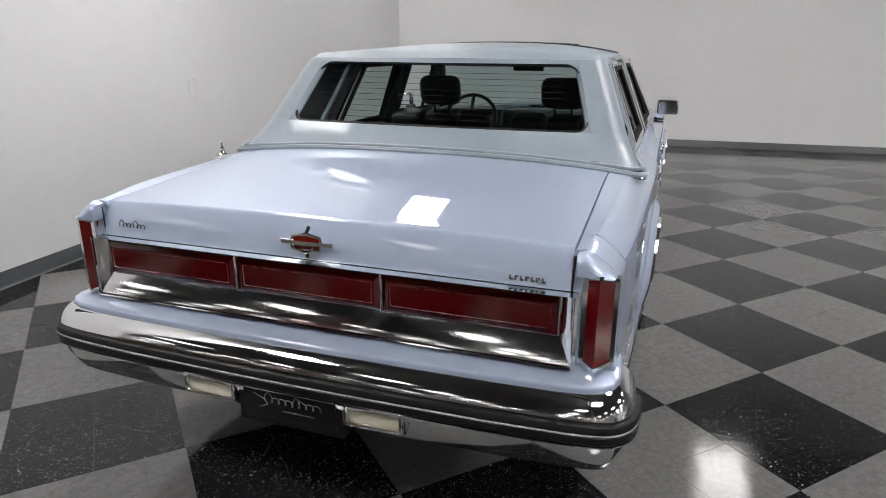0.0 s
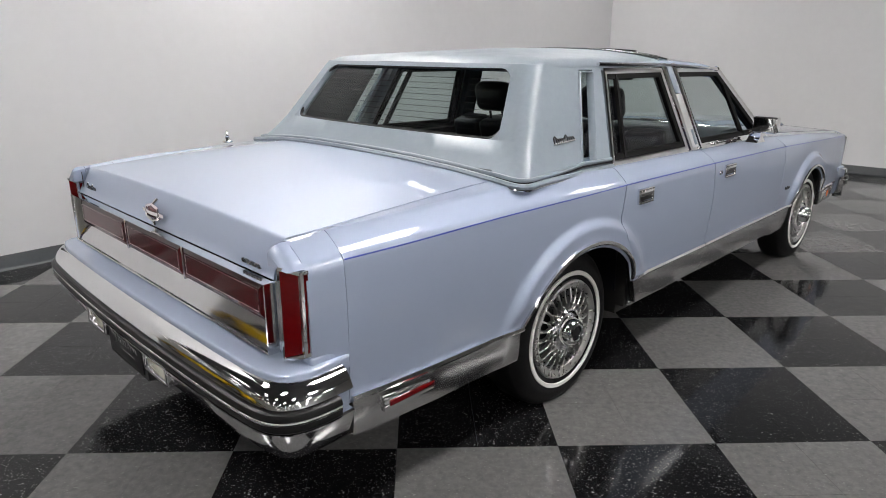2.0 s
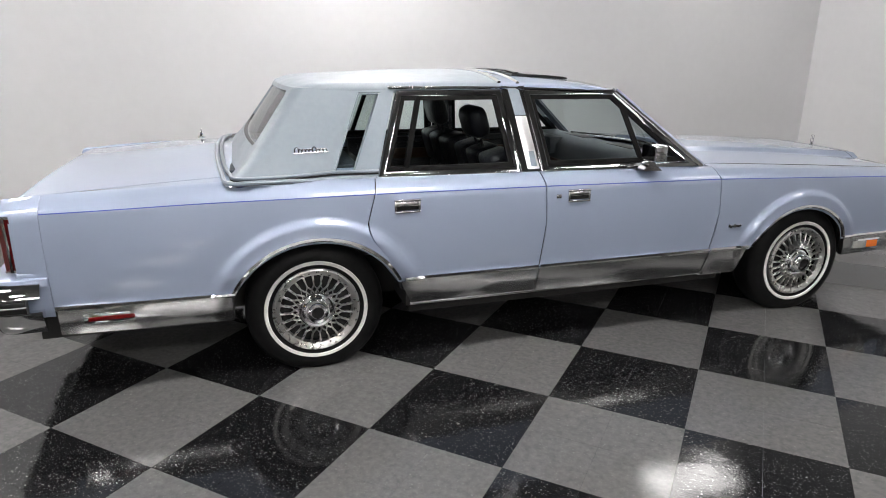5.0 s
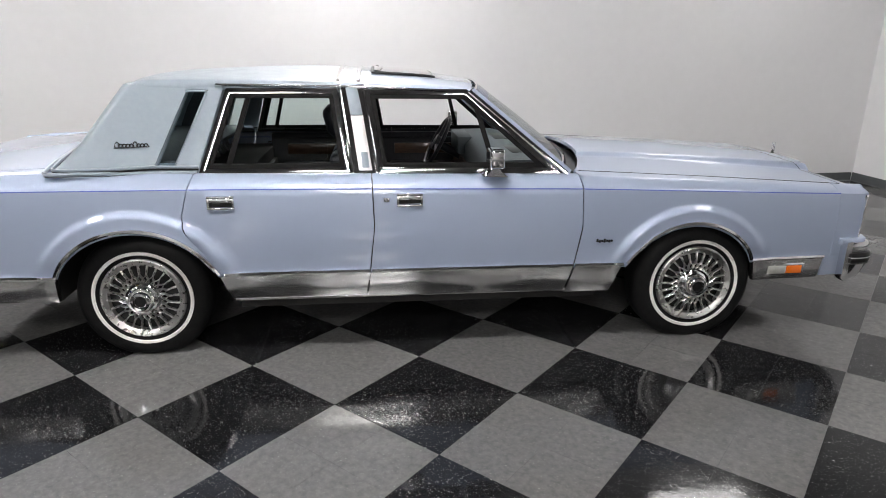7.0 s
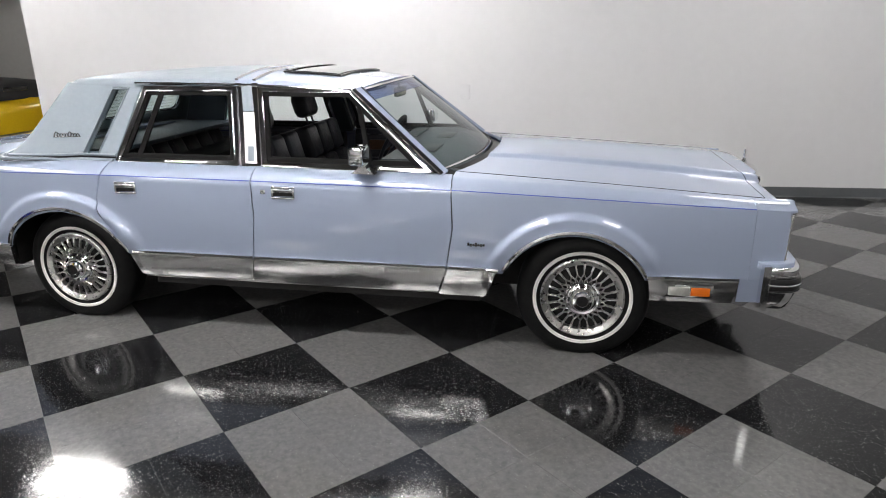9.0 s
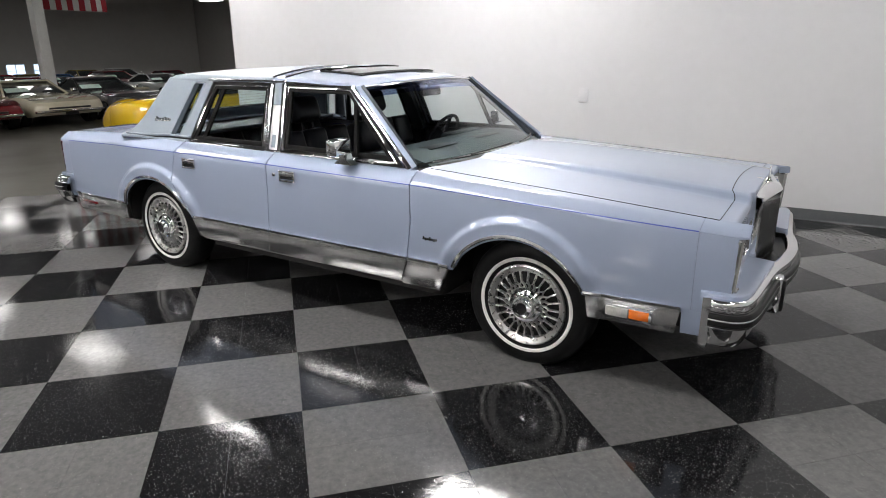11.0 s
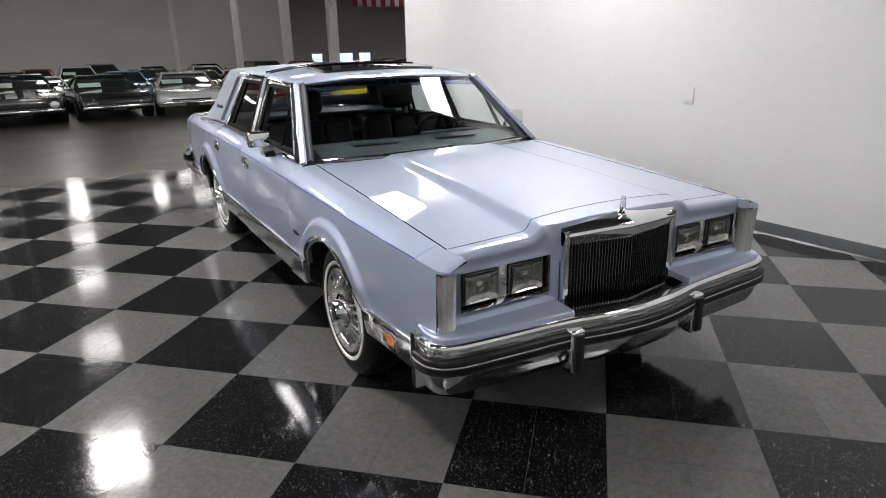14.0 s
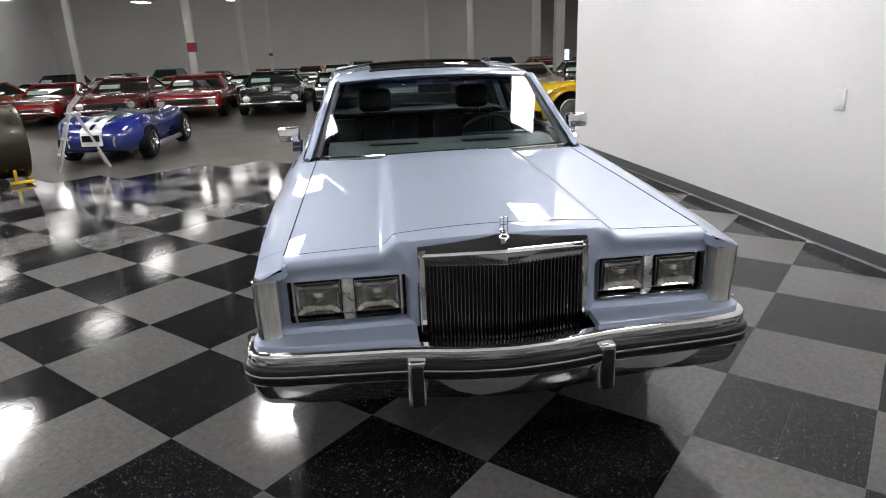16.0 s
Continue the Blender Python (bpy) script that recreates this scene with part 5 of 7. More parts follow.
# hood ornament
bm = bmesh.new()
lathe(bm, [(0.880, 0.022), (0.888, 0.020), (0.896, 0.010), (0.902, 0.012), (0.908, 0.006)], 14, "z", (3.922, 0, 0))
loop = [(3.922, -0.014, 0.906), (3.922, -0.014, 0.958), (3.922, 0.014, 0.958), (3.922, 0.014, 0.906)]
sweep(bm, loop, circle(0.0026, 5), closed=True, up=(1, 0, 0))
sweep(bm, [(3.922, 0, 0.900), (3.922, 0, 0.962)], circle(0.0022, 5), up=(1, 0, 0))
sweep(bm, [(3.922, -0.013, 0.932), (3.922, 0.013, 0.932)], circle(0.0022, 5))
bmesh.ops.translate(bm, verts=bm.verts, vec=(-0.004, 0, 0.012))
part("hood_ornament", bm, M_CHROME, car, "upright chrome star hood ornament")
for s in (-1, 1):
    # headlamp nacelle
    bm = bmesh.new()
    prism(bm, [(3.845, 0.575), (3.905, 0.575), (3.900, 0.590), (3.885, 0.605), (3.872, 0.610), (3.845, 0.610)], "y", *sorted((s * 0.326, s * 0.828)))
    part("headlamp_sill", bm, M_PAINT, car, "painted ledge under the headlamps")
    part("headlamp_back", boxm(3.80, 3.858, *sorted((s * 0.395, s * 0.83)), 0.57, 0.80), M_PAINT, car, "painted headlamp panel")
    ya, yb = (0.368, 0.792)
    pb = chrome_bezel(*sorted((s * ya, s * yb)), 0.620, 0.778, 0.014, 3.905, 3.858, car, "headlamp_bezel", M_CHROME, "chrome frame round twin headlamps")
    part("bezel_panel", boxm(3.856, 3.864, *sorted((s * (ya + .01), s * (yb - .01))), 0.626, 0.772), M_SATIN, pb, "silver lamp panel")
    for y0 in (0.386, 0.602):
        y1 = y0 + 0.172
        part("lamp_surround", boxm(3.862, 3.871, *sorted((s * y0, s * y1)), 0.634, 0.764, bevel=0.006), M_SEAL, pb, "dark lamp rim")

        def bowl(u, v, y0=y0, y1=y1):
            k = (1 - (2 * u - 1) ** 4) * (1 - (2 * v - 1) ** 4)
            d = 0.005 - 0.016 * k ** 0.7 + 0.007 * math.exp(-((2 * u - 1) ** 2 * 1.9 + (2 * v - 1) ** 2) * 14)
            return Vector((3.8735 + d, s * lerp(y0 + 0.010, y1 - 0.010, u), lerp(0.643, 0.755, v)))

        def lens(u, v, y0=y0, y1=y1):
            return Vector((3.881 + 0.010 * (1 - (2 * u - 1) ** 2) * (1 - (2 * v - 1) ** 2), s * lerp(y0 + 0.010, y1 - 0.010, u), lerp(0.643, 0.755, v)))
        part("lamp_seat", boxm(3.866, 3.8725, *sorted((s * (y0 + 0.004), s * (y1 - 0.004))), 0.638, 0.760), M_RUBBER, pb)
        rf = skin("reflector", bowl, 20, 14, M_REFLECTOR, pb, "silvered lamp bowl", depth=(0, 0, 0), smooth=60)
        rf.location.x = 0.0125
        gl_ = skin("headlamp", lens, 12, 10, M_LAMPGLASS, pb, "rectangular sealed-beam headlamp glass", depth=(0, 0, 0))
        gl_.visible_shadow = False
        bm = bmesh.new()
        for c, d in ((y0 + 0.004, y0 + 0.011), (y1 - 0.011, y1 - 0.004)):
            box(bm, 3.872, 3.884, *sorted((s * c, s * d)), 0.637, 0.761, 0.002)
        for c, d in ((0.637, 0.644), (0.754, 0.761)):
            box(bm, 3.872, 3.884, *sorted((s * (y0 + 0.011), s * (y1 - 0.011))), c, d, 0.002)
        part("lamp_ring", bm, M_GREYGRILLE, pb, "dark chrome lamp ring")
    part("lamp_divider", boxm(3.864, 3.876, *sorted((s * 0.561, s * 0.599)), 0.632, 0.766, bevel=0.004), M_ALLOY, pb, "bright centre divider")
    # corner lamp in the fender end
    bm = bmesh.new()
    poly = [(3.872, 0.822), (3.930, 0.826), (3.944, 0.850), (3.940, 0.890), (3.918, 0.903)]
    rings = [[(x - 0.010 * (1 - t), s * y, lerp(0.578, 0.796, t)) for x, y in poly] for t in np.linspace(0, 1, 4)]
    ring_tube(bm, rings)
    cl = part("corner_lamp", bm, M_CLEARLENS, car, "tall clear wraparound corner lamp", smooth=40)
    for z_ in (0.566, 0.796):
        bm = bmesh.new()
        rings = [[(x + (0.004 if x > 3.9 else 0) - 0.008 * (z_ < 0.6), s * (y + (0.004 if y > 0.86 else -0.003)), z_ + dz) for x, y in poly] for dz in (0, 0.012)]
        ring_tube(bm, rings)
        part("lamp_trim", bm, M_CHROME, cl, "chrome lamp trim")
    bm = bmesh.new()
    sweep(bm, [(3.920, s * 0.905, 0.57), (3.928, s * 0.905, 0.80)], circle(0.005, 6), up=(1, 0, 0))
    part("lamp_edge_trim", bm, M_CHROME, cl)
    bm = bmesh.new()
    end_cap(bm, s, ((3.900, 0.0, 0.0), (3.922, 0.002, 0.0), (3.938, 0.008, 0.0), (3.950, 0.017, 0.001), (3.956, 0.026, 0.004)), 3.922, 0.808, 0.786, lambda x: hood_z(x, 0.80))
    part("fender_cap", bm, M_PAINT, car, "painted fender peak over the lamp", smooth=35)

# ---------------------------------------------------------------- wheels
def build_wheel():
    bm = bmesh.new()
    R = 0.342
    lathe(bm, [(0.195, 0.210), (0.20, 0.26), (0.188, 0.315), (0.172, R - 0.008), (0.15, R), (0.045, R), (0.028, R - 0.006), (0.010, 0.318), (-0.002, 0.292), (-0.006, 0.270), (-0.004, 0.256), (-0.001, 0.226), (0.006, 0.212)], 64, "y")
    w = part("wheel", bm, M_TYRE, None, "black radial tyre with narrow whitewall on an alloy wheel")
    bm = bmesh.new()
    lathe(bm, [(-0.004, 0.2545), (-0.0085, 0.252), (-0.0085, 0.238), (-0.005, 0.2355), (0.004, 0.2355), (0.004, 0.2545), (-0.004, 0.2545)], 64, "y")
    part("whitewall", bm, M_WHITEWALL, w, "narrow white sidewall band")
    bm = bmesh.new()
    lathe(bm, [(0.004, 0.216), (-0.005, 0.213), (-0.008, 0.207), (-0.006, 0.199), (0.000, 0.190), (0.004, 0.180), (0.012, 0.177), (0.030, 0.176)], 64, "y")
    part("rim", bm, M_ALLOY, w, "polished rim lip")
    bm = bmesh.new()
    lathe(bm, [(0.050, 0.190), (0.055, 0.10), (0.045, 0.0005)], 40, "y")
    part("rim_recess", bm, M_ALLOY_DK, w, "dark wheel recess")
    n = 24
    pitch = 2 * math.pi / n
    sp = bmesh.new()

    def leg(pts):
        rings = []
        for (t, r, a, hw) in pts:
            c_, s_ = math.cos(t), math.sin(t)
            rings.append([((-w2) * c_ + r * s_, a + d, r * c_ + w2 * s_) for w2, d in ((hw, 0.018), (hw, 0.0), (0, -0.0025), (-hw, 0.0), (-hw, 0.018))])
        ring_tube(sp, rings)
    # a broad outer fin that forks into a lattice round the hub
    leg([(0, 0.182, 0.012, 0.0060), (0, 0.168, 0.007, 0.0048), (0, 0.148, 0.003, 0.0036), (0, 0.126, 0.000, 0.0028)])
    for sg in (-1, 1):
        leg([(0, 0.128, 0.000, 0.0022), (sg * pitch * 0.5, 0.106, -0.003, 0.0021), (sg * pitch, 0.086, -0.004, 0.0020)])
    spoke = part("spoke", sp, M_ALLOY, w)
    for k in range(1, n):
        o = new("spoke", spoke.data)
        o.parent = w
        o.matrix_basis = Matrix.Rotation(pitch * k, 4, "Y")
    bm = bmesh.new()
    lathe(bm, [(0.03, 0.094), (-0.004, 0.092), (-0.009, 0.085), (-0.006, 0.074), (-0.010, 0.064), (-0.022, 0.062), (-0.048, 0.054), (-0.056, 0.048), (-0.058, 0.034), (-0.046, 0.032), (-0.046, 0.0005)], 40, "y")
    part("hub_cap", bm, M_CHROME, w, "chrome centre hub cap")
    bm = bmesh.new()
    lathe(bm, [(-0.0466, 0.031), (-0.052, 0.028), (-0.052, 0.0005)], 20, "y")
    part("hub_badge", bm, M_RUBBER, w, "black hub badge")
    return w


def flatten(ob, m):
    """Presses the foot of a standing tyre flat on the floor."""
    ob.data = ob.data.copy()
    inv = m.inverted()
    for v in ob.data.vertices:
        q = m @ v.co
        if q.z < 0.002:
            q.z = 0.002
            v.co = inv @ q


src = build_wheel()
for n_, (x, s, yw) in enumerate(((0.018, -1, 0.885), (2.979, -1, 0.915), (0.018, 1, 0.885), (2.979, 1, 0.915))):
    m = Matrix.Translation((x, s * yw, 0.322)) @ (Matrix() if s < 0 else Matrix.Rotation(math.pi, 4, "Z")) @ Matrix.Rotation(0.35 * n_ + 0.2, 4, "Y")
    if n_ < 3:
        w_ = copy_thing(src, m)
    else:
        w_ = src
        w_.matrix_basis = m
    flatten(w_, m)
    # the wheel is a part of the car: a hub mesh carries its pieces
    w_.parent = car

# ---------------------------------------------------------------- underbody and cabin
for name, x0, x1, w, z0, z1 in (
        ("boot_floor", -1.20, -0.42, 0.84, 0.30, 0.80), ("rear_floor", -0.42, 0.47, 0.62, 0.28, 0.774), ("wheel_housing", -0.42, 0.47, 0.90, 0.775, 0.86),
        ("floor_pan", 0.50, 2.44, 0.84, 0.24, 0.37), ("engine_tray", 2.49, 3.33, 0.60, 0.26, 0.734), ("wheel_housing", 2.46, 3.36, 0.88, 0.735, 0.80),
        ("radiator_support", 3.36, 3.80, 0.80, 0.33, 0.76), ("bumper_mount", -1.36, -1.20, 0.85, 0.40, 0.59), ("bumper_mount", 3.80, 3.97, 0.85, 0.37, 0.48),
        ("splash_panel", -0.42, -0.37, 0.90, 0.33, 0.774), ("splash_panel", 0.47, 0.50, 0.90, 0.30, 0.774), ("splash_panel", 2.44, 2.49, 0.90, 0.30, 0.734), ("splash_panel", 3.33, 3.36, 0.88, 0.34, 0.734)):
    part(name, boxm(x0, x1, -w, w, z0, z1), M_DARK, car)
for s in (-1, 1):
    for x in (0.0, 2.979):
        bm = bmesh.new()
        cyl(bm, (x, s * 0.60, 0.318), (x, s * 0.82, 0.318), 0.09, n=20)
        part("axle", bm, M_DARK, car)

bm = bmesh.new()
box(bm, -0.34, 0.28, -0.74, 0.74, 0.985, 1.015, 0.01)
part("parcel_shelf", bm, M_DASH, car, "dark rear parcel shelf")
part("bulkhead", boxm(-0.30, -0.26, -0.76, 0.76, 0.80, 1.0), M_DARK, car)
part("headliner", (lambda b: (box(b, 0.06, 1.70, -0.60, 0.60, 1.352, 1.362), b)[1])(bmesh.new()), M_DASH, car, "dark blue headliner")


def seat(x, y0, y1, zb, back_h, lean, name, head, label):
    """Tufted seat: cushion and back of rounded rolls, with optional head rests."""
    bm = bmesh.new()
    n = max(3, int((y1 - y0) / 0.17))
    for k in range(n):
        a, b = lerp(y0, y1, k / n), lerp(y0, y1, (k + 1) / n)
        box(bm, x, x + 0.50, a + 0.004, b - 0.004, zb - 0.14, zb, 0.035, 3)
    base = part(name, bm, M_LEATHER, car, label, smooth=50)
    tilt = Matrix.Translation((x + 0.06, 0, zb)) @ Matrix.Rotation(radians(-lean), 4, "Y")
    for k in range(n):
        a, b = lerp(y0, y1, k / n), lerp(y0, y1, (k + 1) / n)
        for r in range(2):
            z0, z1 = back_h * r / 2 - 0.06, back_h * (r + 1) / 2 - 0.064
            bm = bmesh.new()
            box(bm, -0.16, 0.0, a + 0.004, b - 0.004, z0, z1, 0.035, 3)
            bmesh.ops.transform(bm, matrix=tilt, verts=bm.verts)
            part("back_roll", bm, M_LEATHER, base, smooth=50)
    for hy in head:
        bm = bmesh.new()
        box(bm, -0.14, -0.03, hy - 0.13, hy + 0.13, back_h - 0.01, back_h + 0.17, 0.05, 4)
        for d in (-0.05, 0.05):
            cyl(bm, (-0.085, hy + d, back_h - 0.09), (-0.085, hy + d, back_h + 0.02), 0.008, n=8)
        bmesh.ops.transform(bm, matrix=Matrix.Translation((x + 0.06, 0, zb)) @ Matrix.Rotation(radians(-lean), 4, "Y"), verts=bm.verts)
        part("headrest", bm, M_LEATHER, base, "black leather headrest", smooth=50)


seat(1.18, -0.72, -0.06, 0.68, 0.46, 16, "front_seat", (-0.38,), "black leather front seat")
seat(1.18, 0.06, 0.72, 0.68, 0.46, 16, "front_seat", (0.38,), "black leather front seat")
seat(0.22, -0.72, 0.72, 0.66, 0.42, 24, "rear_seat", (), "black leather rear bench")
# dash
bm = bmesh.new()
prism(bm, [(1.86, 0.52), (1.82, 0.70), (1.83, 0.945), (1.87, 0.985), (2.08, 0.990), (2.20, 0.962), (2.30, 0.930), (2.34, 0.90), (2.34, 0.45)], "y", -0.70, 0.70)
dash = part("dashboard", bm, M_DASHTOP, car, "dark blue padded dashboard", smooth=50)
for yy, ww in ((-0.30, 0.30), (0.28, 0.30)):
    part("vent_grille", boxm(2.02, 2.12, yy - ww / 2, yy + ww / 2, 0.985, 0.991, bevel=0.002), M_RUBBER, dash, "black defroster grille")
part("wood_fascia", boxm(1.815, 1.830, -0.72, 0.72, 0.745, 0.850, bevel=0.003), M_WOOD, dash, "walnut fascia panel")
part("instrument_hood", boxm(1.78, 1.88, 0.18, 0.60, 0.880, 0.996, bevel=0.012), M_DASHTOP, dash)
bm = bmesh.new()
ring = [(0.19 * math.cos(t), 0.19 * math.sin(t), 0) for t in np.linspace(0, 2 * math.pi, 33)[:-1]]
sweep(bm, ring, circle(0.013, 8), closed=True)
cyl(bm, (0, 0, -0.02), (0, 0, 0.02), 0.055, n=18)
for t in (0.25, math.pi - 0.25, -math.pi / 2):
    cyl(bm, (0.04 * math.cos(t), 0.04 * math.sin(t), 0), (0.185 * math.cos(t), 0.185 * math.sin(t), 0), 0.014, n=8)
cyl(bm, (0, 0, -0.02), (0, 0, -0.30), 0.03, n=12)
bmesh.ops.transform(bm, matrix=Matrix.Translation((1.655, 0.38, 0.930)) @ Matrix.Rotation(radians(-62), 4, "Y") @ Matrix.Rotation(math.pi / 2, 4, "Z"), verts=bm.verts)
part("steering_wheel", bm, M_LEATHER, car, "black leather steering wheel", smooth=50)
bm = boxm(1.80, 1.83, -0.11, 0.11, 1.268, 1.325, bevel=0.008)
cyl(bm, (1.815, 0, 1.32), (1.79, 0, 1.36), 0.008, n=8)
part("interior_mirror", bm, M_RUBBER, car, "black interior mirror")
for yy in (-0.33, 0.33):
    part("sun_visor", boxm(1.62, 1.76, yy - 0.22, yy + 0.22, 1.328, 1.346, bevel=0.006), M_DASH, car, "dark sun visor")
for s in (-1, 1):
    for x0, x1 in ((0.46, 1.16), (1.25, 2.22)):
        bm = bmesh.new()
        prism(bm, [(s * 0.80, 0.37), (s * 0.74, 0.42), (s * 0.745, 0.70), (s * 0.77, 0.88), (s * 0.80, 0.950), (s * 0.835, 0.955), (s * 0.85, 0.37)], "x", x0, x1)
        dc = part("door_card", bm, M_LEATHER, car, "black door trim panel", smooth=40)
        part("wood_inlay", boxm(x0 + 0.12, x1 - 0.06, *sorted((s * 0.744, s * 0.768)), 0.80, 0.875, bevel=0.004), M_WOOD, dc, "walnut inlay")
        part("armrest", boxm(x0 + 0.08, x1 - 0.25, *sorted((s * 0.68, s * 0.76)), 0.69, 0.745, bevel=0.02), M_LEATHER, dc, "black armrest")
        part("trim_moulding", boxm(x0 + 0.02, x1 - 0.02, *sorted((s * 0.755, s * 0.772)), 0.915, 0.921), M_CHROME, dc, "thin chrome line")
        bm = bmesh.new()
        cyl(bm, (x0 + 0.10, s * 0.80, 0.95), (x0 + 0.10, s * 0.795, 0.992), 0.006, n=8)
        part("lock_knob", bm, M_CHROME, dc, "chrome lock knob")
    bm = bmesh.new()
    sweep(bm, [(lerp(2.22, 1.74, t), s * lerp(0.775, 0.625, t), lerp(0.94, 1.35, t)) for t in np.linspace(0, 1, 6)], [(-0.018, -0.016), (0.018, -0.016), (0.018, 0.016), (-0.018, 0.016)], up=(0.6, s * 0.75, 0.4))
    part("pillar_trim", bm, M_DASH, car)
    bm = bmesh.new()
    sweep(bm, [(lerp(1.18, 1.11, t), s * lerp(0.80, 0.635, t), lerp(0.94, 1.36, t)) for t in np.linspace(0, 1, 4)], [(-0.05, -0.02), (0.05, -0.02), (0.05, 0.02), (-0.05, 0.02)], up=(0, s, 0.4))
    part("pillar_trim", bm, M_DASH, car)
    bm = bmesh.new()
    rows = [[bm.verts.new((lerp(a, b, u), s * (glass_y(z) - 0.035), z)) for u in (0, 1)] for z, a, b in ((0.97, -0.20, 0.13), (1.16, -0.10, 0.215), (1.35, 0.03, 0.30))]
    for r0, r1 in zip(rows, rows[1:]):
        bm.faces.new((r0[0], r0[1], r1[1], r1[0]))
    part("rear_pillar_trim", bm, M_DASH, car)
TILE_PARITY = 1

# ---------------------------------------------------------------- the hall behind the bay
M_CARGLASS = mat("dark_car_glass", (0.02, 0.025, 0.026), 0.06, coat=1.0, mix=(0.03, 0.035, 0.036), scale=3)
M_CARD = mat("pale_green_price_card", (0.52, 0.66, 0.58), 0.6, mix=(0.46, 0.60, 0.53), scale=6)
M_FARWHEEL = mat("far_wheel_metal", (0.45, 0.45, 0.45), 0.3, metal=1.0, mix=(0.35, 0.35, 0.35), scale=12)
M_YELLOW = mat("yellow_gloss_paint", (0.72, 0.47, 0.012), 0.25, coat=1.0, mix=(0.66, 0.42, 0.01), scale=4)
M_CANVAS = mat("black_canvas", (0.010, 0.010, 0.011), 0.8, mix=(0.018, 0.018, 0.018), scale=30, bump=0.3)
M_WHITEPAINT = mat("white_gloss_paint", (0.72, 0.72, 0.71), 0.25, coat=1.0, mix=(0.66, 0.66, 0.65), scale=4)
M_ALU = mat("ladder_aluminium", (0.62, 0.62, 0.62), 0.35, metal=1.0, mix=(0.52, 0.52, 0.52), scale=16)
M_REDBAND = mat("red_safety_paint", (0.30, 0.012, 0.012), 0.4, mix=(0.24, 0.01, 0.01), scale=5)
M_FLAGRED = mat("flag_red", (0.33, 0.02, 0.03), 0.8, mix=(0.28, 0.015, 0.025), scale=9)
M_FLAGWHITE = mat("flag_white", (0.70, 0.69, 0.67), 0.8, mix=(0.62, 0.61, 0.6), scale=9)
M_OLIVE = mat("dark_drum_enamel", (0.016, 0.013, 0.006), 0.35, mix=(0.024, 0.019, 0.010), scale=5, rough_var=0.1)
M_SKYPANE = mat("daylit_pane", (0.62, 0.78, 1.0), 0.4, emit=1.3)
PAINTS = {}


def paint(name, c, rough=0.25):
    if name not in PAINTS:
        PAINTS[name] = mat(name + "_car_paint", c, rough, coat=1.0, mix=tuple(v * 0.85 for v in c), scale=3)
    return PAINTS[name]


STYLES = {   # length, width, height, hood height, deck height, cabin from, cabin to, screen run, back run
    "coupe": (4.70, 1.82, 1.28, 0.86, 0.86, -1.45, 0.62, 0.62, 0.75),
    "sports": (4.65, 1.75, 1.18, 0.76, 0.80, -1.30, 0.40, 0.66, 0.55),
    "wagon": (4.90, 1.90, 1.55, 0.98, 1.00, -1.9, 0.70, 0.55, 0.35),
    "sedan": (5.0, 1.88, 1.36, 0.90, 0.92, -1.5, 0.75, 0.60, 0.60),
}


